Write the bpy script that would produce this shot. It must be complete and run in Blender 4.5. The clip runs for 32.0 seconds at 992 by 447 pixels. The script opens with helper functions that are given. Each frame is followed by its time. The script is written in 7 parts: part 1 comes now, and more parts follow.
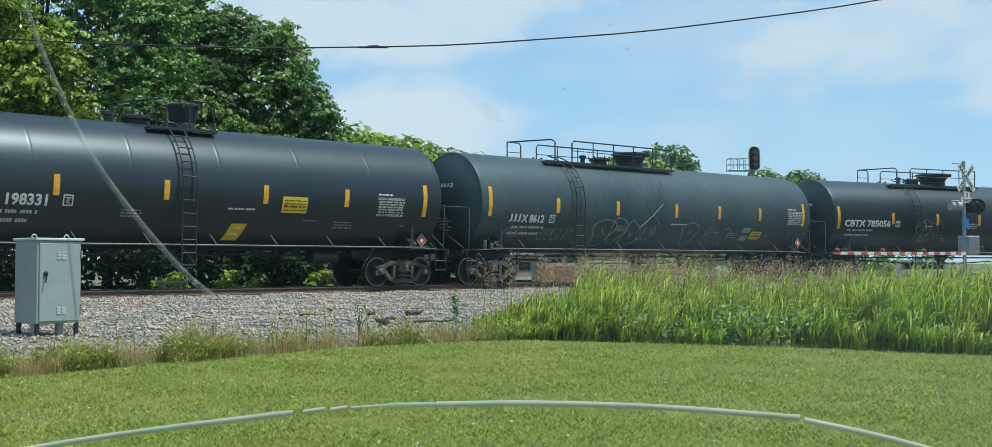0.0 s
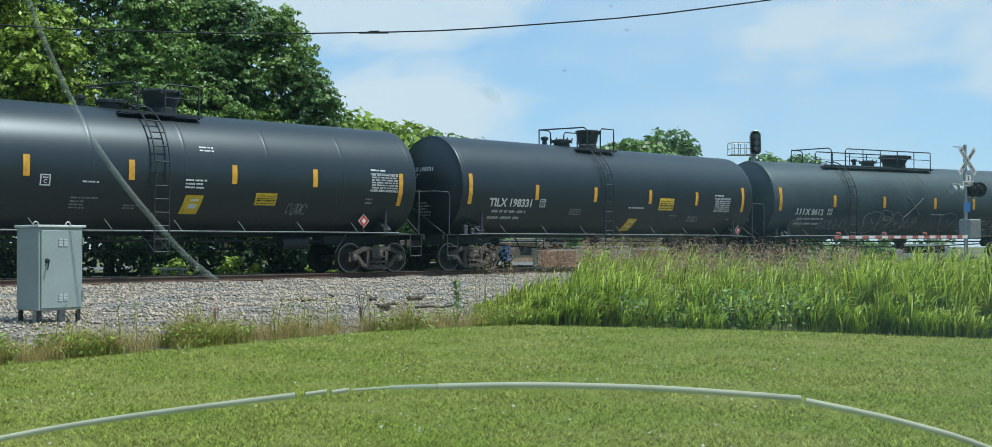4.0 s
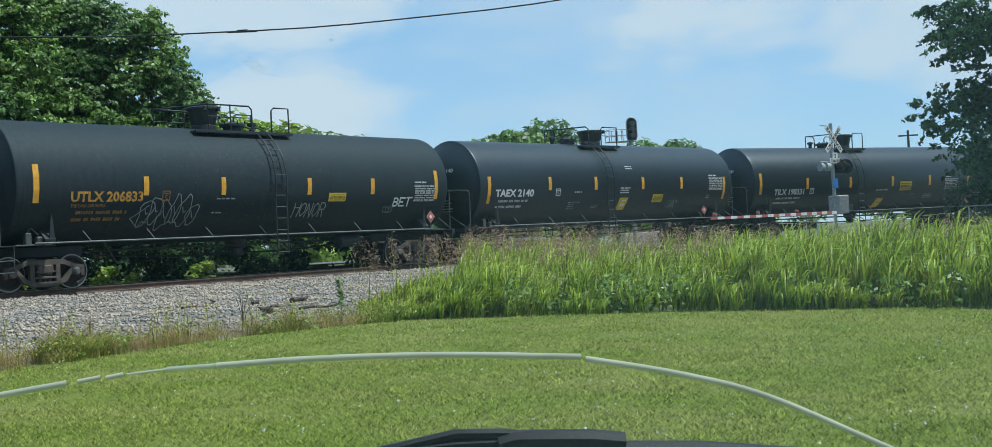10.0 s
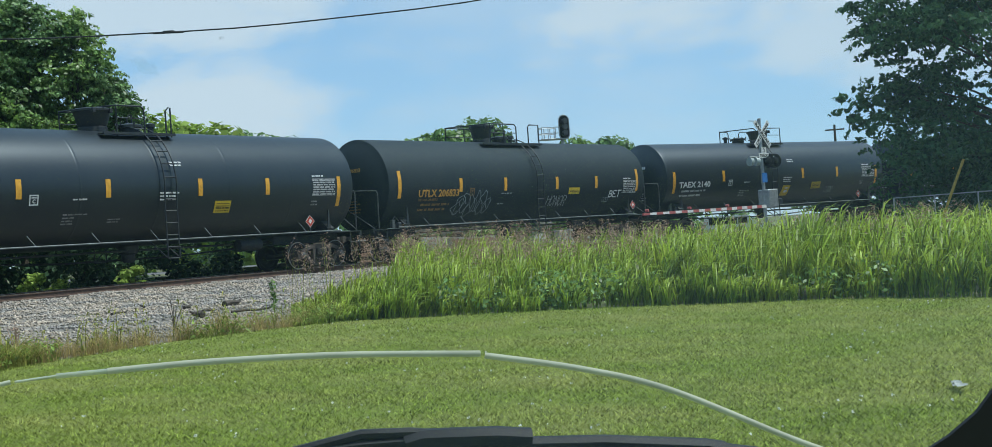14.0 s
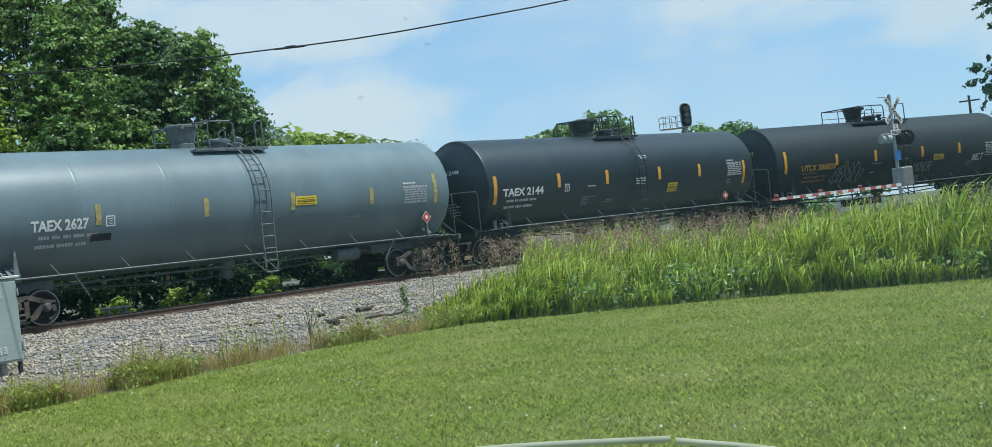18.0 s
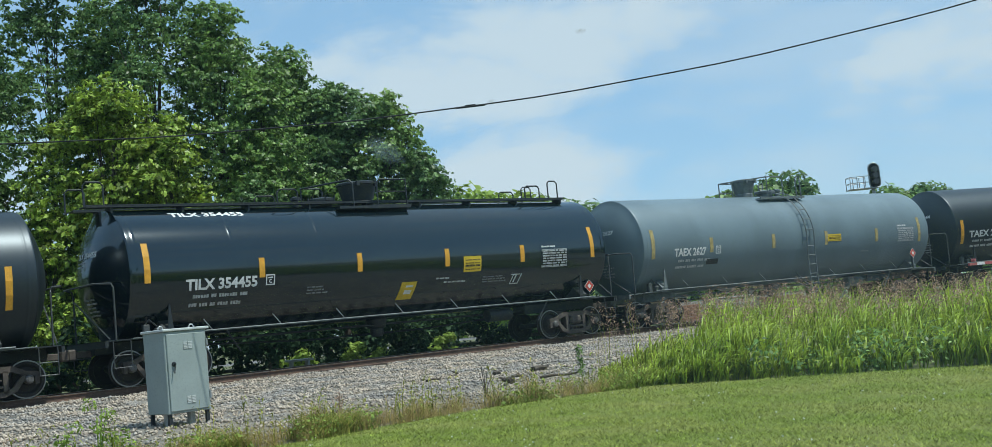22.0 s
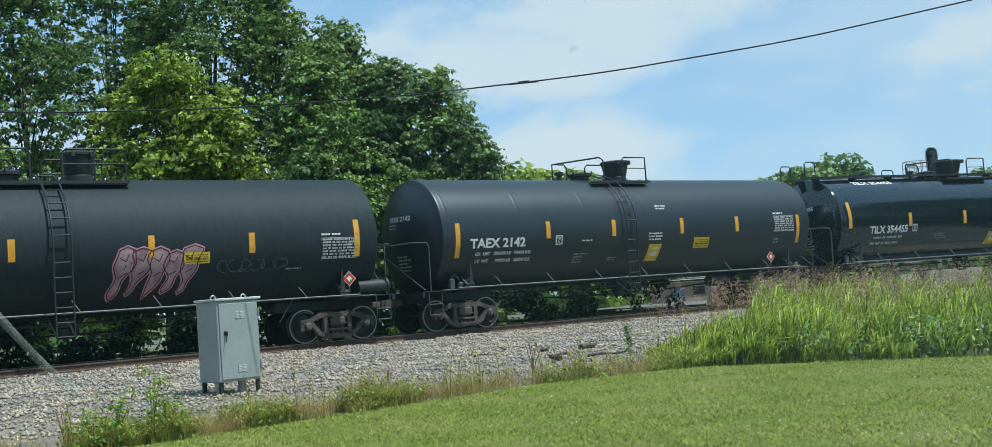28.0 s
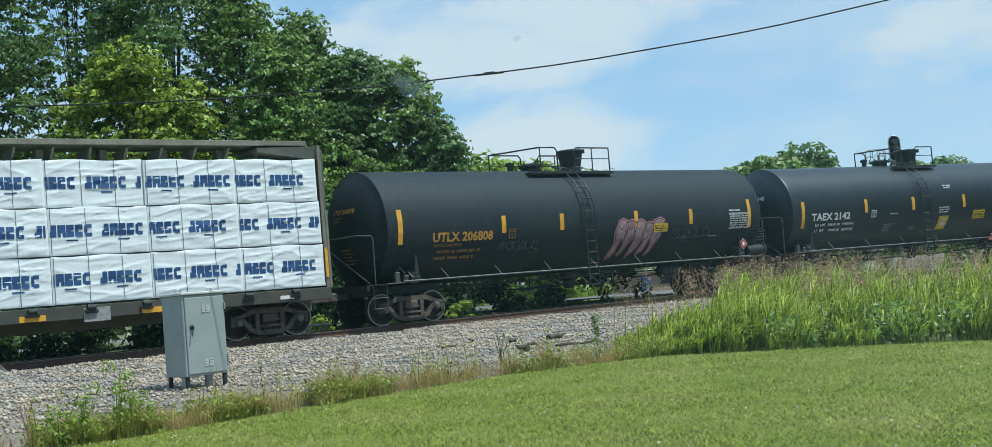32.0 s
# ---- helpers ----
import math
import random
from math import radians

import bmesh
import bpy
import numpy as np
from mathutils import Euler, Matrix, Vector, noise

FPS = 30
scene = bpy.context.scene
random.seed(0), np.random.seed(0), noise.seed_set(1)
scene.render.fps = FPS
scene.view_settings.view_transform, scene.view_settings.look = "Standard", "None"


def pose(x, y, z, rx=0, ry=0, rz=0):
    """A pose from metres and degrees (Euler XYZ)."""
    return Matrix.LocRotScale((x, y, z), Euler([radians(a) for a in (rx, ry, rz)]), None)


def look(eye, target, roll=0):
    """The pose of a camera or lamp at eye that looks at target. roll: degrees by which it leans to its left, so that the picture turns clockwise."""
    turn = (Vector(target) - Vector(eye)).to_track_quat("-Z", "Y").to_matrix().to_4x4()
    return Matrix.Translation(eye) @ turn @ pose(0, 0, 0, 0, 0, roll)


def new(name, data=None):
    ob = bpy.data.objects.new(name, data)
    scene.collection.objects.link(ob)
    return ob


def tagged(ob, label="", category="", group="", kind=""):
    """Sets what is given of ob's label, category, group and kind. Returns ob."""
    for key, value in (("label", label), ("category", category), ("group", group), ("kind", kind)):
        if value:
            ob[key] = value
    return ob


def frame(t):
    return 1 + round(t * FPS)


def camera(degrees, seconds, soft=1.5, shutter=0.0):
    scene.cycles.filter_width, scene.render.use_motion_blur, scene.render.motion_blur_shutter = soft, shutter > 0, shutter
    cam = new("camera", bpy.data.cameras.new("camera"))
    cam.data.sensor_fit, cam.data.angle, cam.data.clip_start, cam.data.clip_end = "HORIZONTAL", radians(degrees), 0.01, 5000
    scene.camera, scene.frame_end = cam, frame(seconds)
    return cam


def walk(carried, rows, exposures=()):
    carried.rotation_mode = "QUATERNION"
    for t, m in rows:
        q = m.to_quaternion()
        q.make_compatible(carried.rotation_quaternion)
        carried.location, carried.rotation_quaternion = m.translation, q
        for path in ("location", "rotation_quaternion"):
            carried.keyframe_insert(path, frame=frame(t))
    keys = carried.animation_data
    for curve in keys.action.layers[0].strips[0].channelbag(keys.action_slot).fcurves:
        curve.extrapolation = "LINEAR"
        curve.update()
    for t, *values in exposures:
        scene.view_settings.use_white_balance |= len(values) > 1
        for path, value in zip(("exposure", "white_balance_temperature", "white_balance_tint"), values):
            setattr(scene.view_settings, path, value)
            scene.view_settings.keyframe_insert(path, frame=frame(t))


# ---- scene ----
# World: x runs along the track in the train's direction, y from the parked car towards the track, z up; lawn at z = 0.
cam = camera(45.7, 32.0, 0.45)
EYE = (0.0, 0.0, 1.5)
PATH = [  # seconds, shift to the right, ahead and up, yaw, pitch, roll
    (0.0, 0.000, 0.000, 0.0035, -43.80, 1.90, 0.00),
    (0.5, 0.000, 0.000, 0.0005, -43.95, 1.80, 0.17),
    (1.0, 0.000, 0.000, -0.0035, -43.00, 1.25, -0.59),
    (1.5, 0.000, 0.000, -0.0005, -43.26, 1.38, -0.71),
    (2.0, 0.000, 0.000, 0.0024, -44.15, 0.96, -0.25),
    (2.5, 0.000, 0.000, 0.0022, -44.29, 0.88, 0.12),
    (3.0, 0.000, 0.000, 0.0019, -44.01, 1.17, 0.45),
    (3.5, 0.000, 0.000, 0.0016, -44.06, 1.20, 0.59),
    (4.0, 0.000, 0.000, 0.0013, -43.74, 1.19, 0.22),
    (4.5, 0.000, 0.000, 0.0011, -43.41, 1.19, 0.12),
    (6.5, 0.000, 0.000, 0.0025, -42.84, 1.24, 0.99),
    (7.0, 0.000, 0.000, 0.0040, -43.40, 1.17, 1.11),
    (7.5, 0.000, 0.000, 0.0010, -43.70, 0.92, 1.45),
    (8.0, 0.000, 0.000, -0.0026, -43.47, 0.54, 1.03),
    (8.5, 0.000, 0.000, -0.0010, -43.75, 0.41, 1.17),
    (9.0, 0.000, 0.000, 0.0010, -43.72, 0.70, 0.92),
    (9.5, 0.000, 0.000, 0.000, -44.28, 0.82, 1.38),
    (10.0, 0.074, 0.000, -0.018, -49.30, 0.77, 2.95),
    (10.5, 0.101, 0.000, -0.009, -49.70, 2.21, 4.76),
    (11.0, 0.106, 0.000, -0.009, -51.86, 1.89, 4.68),
    (11.5, 0.110, 0.000, -0.013, -52.26, 1.29, 4.48),
    (12.0, 0.107, 0.000, -0.016, -52.33, 1.07, 4.51),
    (12.5, 0.105, 0.000, -0.016, -52.88, 1.58, 4.59),
    (13.0, 0.103, 0.000, -0.016, -52.66, 1.27, 4.43),
    (13.5, 0.101, 0.000, -0.018, -52.53, 0.81, 4.15),
    (15.5, 0.095, 0.000, -0.025, -52.04, 0.26, 3.55),
    (16.0, 0.089, 0.000, -0.018, -51.62, -0.03, 3.55),
    (16.5, 0.084, 0.000, -0.016, -50.99, -0.82, 3.86),
    (17.0, 0.066, 0.000, -0.000, -49.56, -0.46, 3.63),
    (17.5, 0.078, 0.000, 0.028, -48.57, -0.18, 5.69),
    (18.0, 0.085, 0.100, 0.028, -46.34, 0.87, 6.80),
    (18.5, 0.090, 0.190, 0.025, -45.85, 2.85, 6.01),
    (19.0, 0.1030, 0.260, 0.0160, -41.34, 1.45, 6.91),
    (19.5, 0.1035, 0.270, 0.0210, -40.59, 5.82, 7.10),
    (20.0, 0.1040, 0.280, 0.0260, -39.83, 5.47, 5.31),
    (20.5, 0.1016, 0.280, 0.0258, -38.85, 5.65, 5.56),
    (21.0, 0.0992, 0.280, 0.0255, -39.51, 4.61, 5.97),
    (21.5, 0.0969, 0.280, 0.0253, -37.93, 4.56, 6.01),
    (22.0, 0.0945, 0.280, 0.0250, -37.71, 4.69, 5.60),
    (22.5, 0.0917, 0.280, 0.0245, -37.30, 4.73, 5.67),
    (23.0, 0.0890, 0.280, 0.0240, -35.44, 5.22, 4.84),
    (23.5, 0.0895, 0.280, 0.0238, -35.51, 5.14, 4.71),
    (24.0, 0.0900, 0.280, 0.0236, -35.45, 5.14, 4.91),
    (24.5, 0.0880, 0.280, 0.0233, -35.04, 5.33, 5.08),
    (25.0, 0.0860, 0.280, 0.0230, -35.14, 5.18, 5.23),
    (25.5, 0.0857, 0.280, 0.0211, -35.28, 5.00, 5.16),
    (27.5, 0.0846, 0.280, 0.0134, -35.31, 4.16, 4.35),
    (28.0, 0.0805, 0.280, 0.0125, -35.36, 3.79, 4.27),
    (28.5, 0.0795, 0.280, 0.0109, -35.22, 4.05, 3.93),
    (29.0, 0.0786, 0.280, 0.0093, -35.42, 3.83, 3.97),
    (29.5, 0.0780, 0.280, 0.0077, -35.49, 3.83, 3.91),
    (30.0, 0.0775, 0.280, 0.0061, -35.60, 3.66, 3.73),
    (30.5, 0.0850, 0.280, 0.0090, -36.03, 2.83, 3.85),
    (31.0, 0.0945, 0.280, 0.0145, -37.19, 3.19, 5.13),
    (31.5, 0.0924, 0.280, 0.0127, -37.10, 3.20, 5.08),
    (32.0, 0.0903, 0.280, 0.0108, -36.92, 3.24, 4.84),
]
# hand-held inside a parked car: the eye shifts a little behind the windshield
walk(cam, [(t, pose(EYE[0] + k * 0.722 + f * 0.692, EYE[1] - k * 0.692 + f * 0.722, EYE[2] + u, 90 + p, r, y)) for t, k, f, u, y, p, r in PATH],
     exposures=[(t, s, k, 0) for t, s, k in ((0.0, 0.06, 5950), (4.0, 0.04, 5950), (9.0, 0.0, 5850), (13.0, -0.06, 5850), (15.5, -0.02, 5850), (18.0, 0.03, 5950), (19.0, -0.10, 6000), (20.0, -0.03, 6000), (24.0, -0.02, 6000), (28.0, 0.06, 6000), (32.0, 0.06, 6000))])

# ---- light ----
world = bpy.data.worlds.new("sky")
scene.world = world
world.use_nodes = True
SUN_EL, SUN_AZ = radians(64), radians(146)  # azimuth from +y towards +x
# banks of summer cloud over the track: bearing, height, half width, half height, tilt, thickness
CLOUDS = ((-0.035, 0.115, 0.125, 0.040, -0.10, 0.95), (0.06, 0.085, 0.14, 0.022, 0.0, 0.45), (-0.13, 0.236, 0.34, 0.066, 0.05, 0.9), (0.33, 0.190, 0.20, 0.050, 0.10, 0.9), (0.20, 0.145, 0.08, 0.016, 0.1, 0.5), (0.62, 0.16, 0.30, 0.06, 0.0, 0.8), (0.10, 0.33, 0.6, 0.06, 0.0, 0.8), (-0.62, 0.16, 0.3, 0.06, 0.0, 0.7))


def sky():
    nt = world.node_tree
    nt.nodes.clear()
    N, L = nt.nodes.new, nt.links.new
    out, bg = N("ShaderNodeOutputWorld"), N("ShaderNodeBackground")
    st = N("ShaderNodeTexSky")
    st.sky_type, st.sun_disc, st.sun_elevation, st.sun_rotation = "NISHITA", False, SUN_EL, SUN_AZ
    st.air_density, st.dust_density, st.ozone_density = 1.0, 0.2, 3.0
    tc = N("ShaderNodeTexCoord")

    def calc(op, a, b=None, c=None):
        n = N("ShaderNodeMath")
        n.operation = op
        for k, v in enumerate((a, b, c)):
            if v is None:
                continue
            if isinstance(v, (int, float)):
                n.inputs[k].default_value = v
            else:
                L(v, n.inputs[k])
        return n.outputs[0]

    def fluff(scale, stretch, detail, rough, shift):
        mp, nz = N("ShaderNodeMapping"), N("ShaderNodeTexNoise")
        mp.inputs["Scale"].default_value, mp.inputs["Location"].default_value = stretch, shift
        nz.inputs["Scale"].default_value, nz.inputs["Detail"].default_value, nz.inputs["Roughness"].default_value = scale, detail, rough
        nz.inputs["Distortion"].default_value = 0.2
        L(tc.outputs["Generated"], mp.inputs["Vector"])
        L(mp.outputs["Vector"], nz.inputs["Vector"])
        return nz.outputs["Fac"]

    def span(v, lo, hi):
        r = N("ShaderNodeMapRange")
        r.interpolation_type = "SMOOTHSTEP"
        r.inputs[1].default_value, r.inputs[2].default_value = lo, hi
        L(v, r.inputs[0])
        return r.outputs[0]

    # bearing and height of the sky's points as seen across the track
    xyz = N("ShaderNodeSeparateXYZ")
    L(tc.outputs["Generated"], xyz.inputs[0])
    ahead = calc("MAXIMUM", calc("ADD", calc("MULTIPLY", xyz.outputs[0], 0.692), calc("MULTIPLY", xyz.outputs[1], 0.722)), 0.12)
    bearing = calc("DIVIDE", calc("SUBTRACT", calc("MULTIPLY", xyz.outputs[0], 0.722), calc("MULTIPLY", xyz.outputs[1], 0.692)), ahead)
    height = calc("DIVIDE", xyz.outputs[2], ahead)
    broad, puff = fluff(1.5, (2.4, 2.4, 7.0), 9, 0.56, (0.35, 0.1, 0.2)), fluff(4.2, (1.4, 1.4, 3.2), 12, 0.62, (0.7, 0.2, 0.4))
    cover = calc("MULTIPLY", span(broad, 0.45, 0.66), 0.40)
    for b0, h0, bw, hw, tilt, most in CLOUDS:
        u = calc("DIVIDE", calc("SUBTRACT", bearing, b0), bw)
        v = calc("DIVIDE", calc("SUBTRACT", calc("SUBTRACT", height, h0), calc("MULTIPLY", calc("SUBTRACT", bearing, b0), tilt)), hw)
        body = calc("SUBTRACT", 1.0, calc("ADD", calc("MULTIPLY", u, u), calc("MULTIPLY", v, v)))
        rim = calc("ADD", body, calc("MULTIPLY", calc("SUBTRACT", puff, 0.5), 5.2))
        cover = calc("MAXIMUM", cover, calc("MULTIPLY", span(rim, -0.15, 1.15), most))
    mx = N("ShaderNodeMix")
    mx.data_type = "RGBA"
    mx.inputs[7].default_value = (5.5, 6.0, 6.5, 1)
    L(calc("MULTIPLY_ADD", cover, 0.86, 0.12), mx.inputs[0])
    hz = N("ShaderNodeMix")  # thin summer haze over the clear sky
    hz.data_type = "RGBA"
    hz.inputs[0].default_value, hz.inputs[7].default_value = 0.55, (2.9, 5.0, 7.4, 1)
    L(st.outputs["Color"], hz.inputs[6])
    L(hz.outputs[2], mx.inputs[6])
    L(mx.outputs[2], bg.inputs["Color"])
    bg.inputs["Strength"].default_value = 0.12
    L(bg.outputs[0], out.inputs[0])


sky()
sun = new("sun", bpy.data.lights.new("sun", "SUN"))
sun.data.energy, sun.data.angle, sun.data.color = 4.3, radians(0.6), (1.0, 0.95, 0.87)
sun.matrix_world = look((0, 0, 50), (-math.sin(SUN_AZ) * math.cos(SUN_EL), -math.cos(SUN_AZ) * math.cos(SUN_EL), 50 - math.sin(SUN_EL)))


# ---- materials ----
def mat(name, col, rough=0.6, metal=0.0, var=0.15, scale=4.0, bump=0.0, fine=60.0, col2=None, spread=(0.35, 0.7), rnd=0.0, spec=0.5, stretch=None, coat=0.0, trans=0.0, tint=None):
    """A painted, mineral or plant surface: two scales of noise in colour and relief."""
    m = bpy.data.materials.new(name)
    m.use_nodes = True
    nt = m.node_tree
    N, L = nt.nodes.new, nt.links.new
    b = nt.nodes["Principled BSDF"]
    b.inputs["Roughness"].default_value, b.inputs["Metallic"].default_value = rough, metal
    b.inputs["Specular IOR Level"].default_value = spec
    b.inputs["Specular Tint"].default_value = (*(tint or (1, 1, 1)), 1)
    b.inputs["Coat Weight"].default_value = coat
    b.inputs["Coat Roughness"].default_value = 0.12
    tc = N("ShaderNodeTexCoord")
    src = tc.outputs["Object"]
    if stretch:
        mp = N("ShaderNodeMapping")
        mp.inputs["Scale"].default_value = stretch
        L(src, mp.inputs["Vector"])
        src = mp.outputs["Vector"]
    n1, n2 = N("ShaderNodeTexNoise"), N("ShaderNodeTexNoise")
    n1.inputs["Scale"].default_value, n1.inputs["Detail"].default_value = scale, 6
    n2.inputs["Scale"].default_value, n2.inputs["Detail"].default_value = fine, 3
    L(src, n1.inputs["Vector"])
    L(src, n2.inputs["Vector"])
    r1 = N("ShaderNodeMapRange")
    r1.inputs[1].default_value, r1.inputs[2].default_value = spread
    L(n1.outputs["Fac"], r1.inputs[0])
    c2 = col2 or tuple(min(1, c * (1 - 2.2 * var)) if var < 0.45 else c * 0.1 for c in col)
    mx = N("ShaderNodeMix")
    mx.data_type = "RGBA"
    mx.inputs[6].default_value, mx.inputs[7].default_value = (*col, 1), (*c2, 1)
    L(r1.outputs[0], mx.inputs[0])
    hv = N("ShaderNodeHueSaturation")
    L(mx.outputs[2], hv.inputs["Color"])
    r2 = N("ShaderNodeMapRange")
    r2.inputs[1].default_value, r2.inputs[2].default_value = 0.3, 0.7
    r2.inputs[3].default_value, r2.inputs[4].default_value = 1 - var, 1 + var
    L(n2.outputs["Fac"], r2.inputs[0])
    val = r2.outputs[0]
    if rnd:
        oi, geo = N("ShaderNodeObjectInfo"), N("ShaderNodeNewGeometry")
        ad = N("ShaderNodeMath")
        ad.operation = "ADD"
        L(oi.outputs["Random"], ad.inputs[0])
        L(geo.outputs["Random Per Island"], ad.inputs[1])
        fr = N("ShaderNodeMath")
        fr.operation = "FRACT"
        L(ad.outputs[0], fr.inputs[0])
        r3 = N("ShaderNodeMapRange")
        r3.inputs[3].default_value, r3.inputs[4].default_value = 1 - rnd, 1 + rnd
        L(fr.outputs[0], r3.inputs[0])
        mu = N("ShaderNodeMath")
        mu.operation = "MULTIPLY"
        L(val, mu.inputs[0])
        L(r3.outputs[0], mu.inputs[1])
        val = mu.outputs[0]
    L(val, hv.inputs["Value"])
    L(hv.outputs["Color"], b.inputs["Base Color"])
    if bump:
        bp = N("ShaderNodeBump")
        bp.inputs["Strength"].default_value, bp.inputs["Distance"].default_value = bump, 0.02
        L(n2.outputs["Fac"], bp.inputs["Height"])
        L(bp.outputs[0], b.inputs["Normal"])
    if trans:
        tl, ms = N("ShaderNodeBsdfTranslucent"), N("ShaderNodeMixShader")
        L(hv.outputs["Color"], tl.inputs["Color"])
        ms.inputs[0].default_value = trans
        L(b.outputs[0], ms.inputs[1])
        L(tl.outputs[0], ms.inputs[2])
        L(ms.outputs[0], nt.nodes["Material Output"].inputs[0])
    return m


M_BLACK = mat("black_paint", (0.0095, 0.0145, 0.0185), 0.41, var=0.10, scale=0.8, fine=9, spec=0.70, col2=(0.015, 0.020, 0.023), stretch=(1, 1, 0.35), tint=(0.82, 0.92, 1.0))
M_DUSTY = mat("dusty_faded_black_paint", (0.030, 0.045, 0.052), 0.48, var=0.15, scale=0.5, fine=7, spec=0.5, col2=(0.052, 0.068, 0.073), stretch=(1, 1, 0.22), tint=(0.74, 0.92, 1.0))
M_MATTE = mat("weathered_black_paint", (0.0135, 0.0205, 0.0235), 0.66, var=0.16, scale=0.7, fine=9, spec=0.36, col2=(0.019, 0.024, 0.027), stretch=(1, 1, 0.3), tint=(0.74, 0.90, 1.0))
M_GLOSS = mat("glossy_black_paint", (0.004, 0.009, 0.013), 0.12, var=0.2, scale=0.7, bump=0.010, fine=5, spec=0.75, coat=0.4, col2=(0.005, 0.011, 0.015), tint=(0.82, 0.94, 1.0))
M_GREY = mat("grey_paint", (0.153, 0.202, 0.226), 0.42, var=0.06, scale=0.7, fine=20, col2=(0.112, 0.148, 0.166), stretch=(1, 1, 0.4))
M_STEEL = mat("dark_steel", (0.012, 0.019, 0.025), 0.55, var=0.25, scale=5, fine=40, bump=0.1, col2=(0.026, 0.027, 0.026))
M_GREYSTEEL = mat("grey_painted_steel", (0.15, 0.17, 0.17), 0.55, var=0.2, scale=5, fine=40)
M_TRUCK = mat("dusty_cast_steel", (0.105, 0.084, 0.068), 0.85, var=0.3, scale=4, fine=60, bump=0.3, col2=(0.045, 0.037, 0.032))
M_WHEEL = mat("wheel_steel", (0.030, 0.027, 0.025), 0.7, metal=0.3, var=0.25, scale=5, fine=50, col2=(0.035, 0.03, 0.028))
M_RIM = mat("worn_tread_steel", (0.33, 0.32, 0.31), 0.35, metal=0.9, var=0.1)
M_WHITE = mat("white_stencil", (0.72, 0.72, 0.70), 0.6, var=0.1, scale=8)
M_DULL = mat("dull_white_stencil", (0.33, 0.33, 0.33), 0.7, var=0.2, scale=10)
M_ORANGE = mat("reflector_orange", (0.74, 0.37, 0.035), 0.45, var=0.12, scale=6)
M_YELLOW = mat("placard_yellow", (0.72, 0.50, 0.03), 0.5, var=0.1, scale=6)
M_DIRTYYELLOW = mat("weathered_yellow", (0.50, 0.34, 0.06), 0.6, var=0.2, scale=9)
M_FADEDYELLOW = mat("faded_yellow_reflector", (0.46, 0.36, 0.14), 0.6, var=0.2, scale=9)
M_STENCILORANGE = mat("orange_stencil", (0.60, 0.31, 0.05), 0.65, var=0.25, scale=9)
M_PINKDARK = mat("greyish_pink_spray", (0.42, 0.29, 0.305), 0.65, var=0.3, scale=3.2, col2=(0.24, 0.165, 0.175), spread=(0.38, 0.62))
M_MAROON = mat("maroon_spray_paint", (0.085, 0.022, 0.034), 0.65, var=0.25, scale=5)
M_RED = mat("placard_red", (0.45, 0.05, 0.03), 0.5, var=0.12)
M_INK = mat("black_ink", (0.015, 0.015, 0.015), 0.6, var=0.1)
M_PINK = mat("pink_spray_paint", (0.55, 0.24, 0.30), 0.6, var=0.3, scale=5, col2=(0.42, 0.19, 0.24))
M_CHALK = mat("thin_grey_spray_paint", (0.27, 0.29, 0.30), 0.8, var=0.35, scale=3, col2=(0.12, 0.13, 0.14))
M_CHALKDARK = mat("faded_grey_spray_paint", (0.10, 0.11, 0.115), 0.8, var=0.35, scale=3, col2=(0.05, 0.055, 0.06))
M_SPILL = mat("dusty_spill", (0.085, 0.085, 0.080), 0.8, var=0.35, scale=3, col2=(0.045, 0.05, 0.052))
M_FIGURES = mat("table_figures", (0.52, 0.52, 0.51), 0.65, var=0.15, scale=8)
M_DULLORANGE = mat("dull_orange_stencil", (0.26, 0.14, 0.04), 0.7, var=0.25, scale=9)
M_CAP = mat("worn_bearing_cap", (0.17, 0.165, 0.16), 0.55, metal=0.3, var=0.25, scale=9, col2=(0.09, 0.08, 0.07))
M_RAIL = mat("rusty_rail", (0.13, 0.075, 0.05), 0.75, var=0.3, scale=3, fine=30, bump=0.2, col2=(0.07, 0.045, 0.035))
M_RAILTOP = mat("worn_rail_head", (0.42, 0.40, 0.38), 0.3, metal=0.85, var=0.1)
M_TIE = mat("old_sleeper_wood", (0.10, 0.085, 0.07), 0.9, var=0.3, scale=3, fine=40, bump=0.4, rnd=0.2)
M_STONE = mat("ballast_stone", (0.395, 0.325, 0.250), 0.9, var=0.2, scale=1.1, fine=30, bump=0.2, rnd=0.38, col2=(0.285, 0.262, 0.235), spread=(0.42, 0.62))
M_BALLAST = mat("ballast_bed", (0.24, 0.207, 0.165), 0.95, var=0.4, scale=1.2, fine=22, bump=1.0, col2=(0.125, 0.12, 0.11))
M_LAWN = mat("mown_lawn", (0.140, 0.168, 0.031), 0.9, var=0.35, scale=0.9, fine=38, bump=0.6, col2=(0.20, 0.205, 0.060), spread=(0.36, 0.80), spec=0.15, stretch=(1.0, 0.55, 1))
M_BLADE = mat("lawn_blade", (0.240, 0.300, 0.044), 0.65, var=0.25, scale=0.9, fine=9, rnd=0.72, col2=(0.345, 0.350, 0.090), spread=(0.36, 0.80), trans=0.3, spec=0.2, stretch=(1.0, 0.55, 1))
M_WEED = mat("tall_grass_blade", (0.245, 0.33, 0.034), 0.45, var=0.25, scale=0.6, rnd=0.66, trans=0.42, col2=(0.36, 0.42, 0.055), spec=0.3)
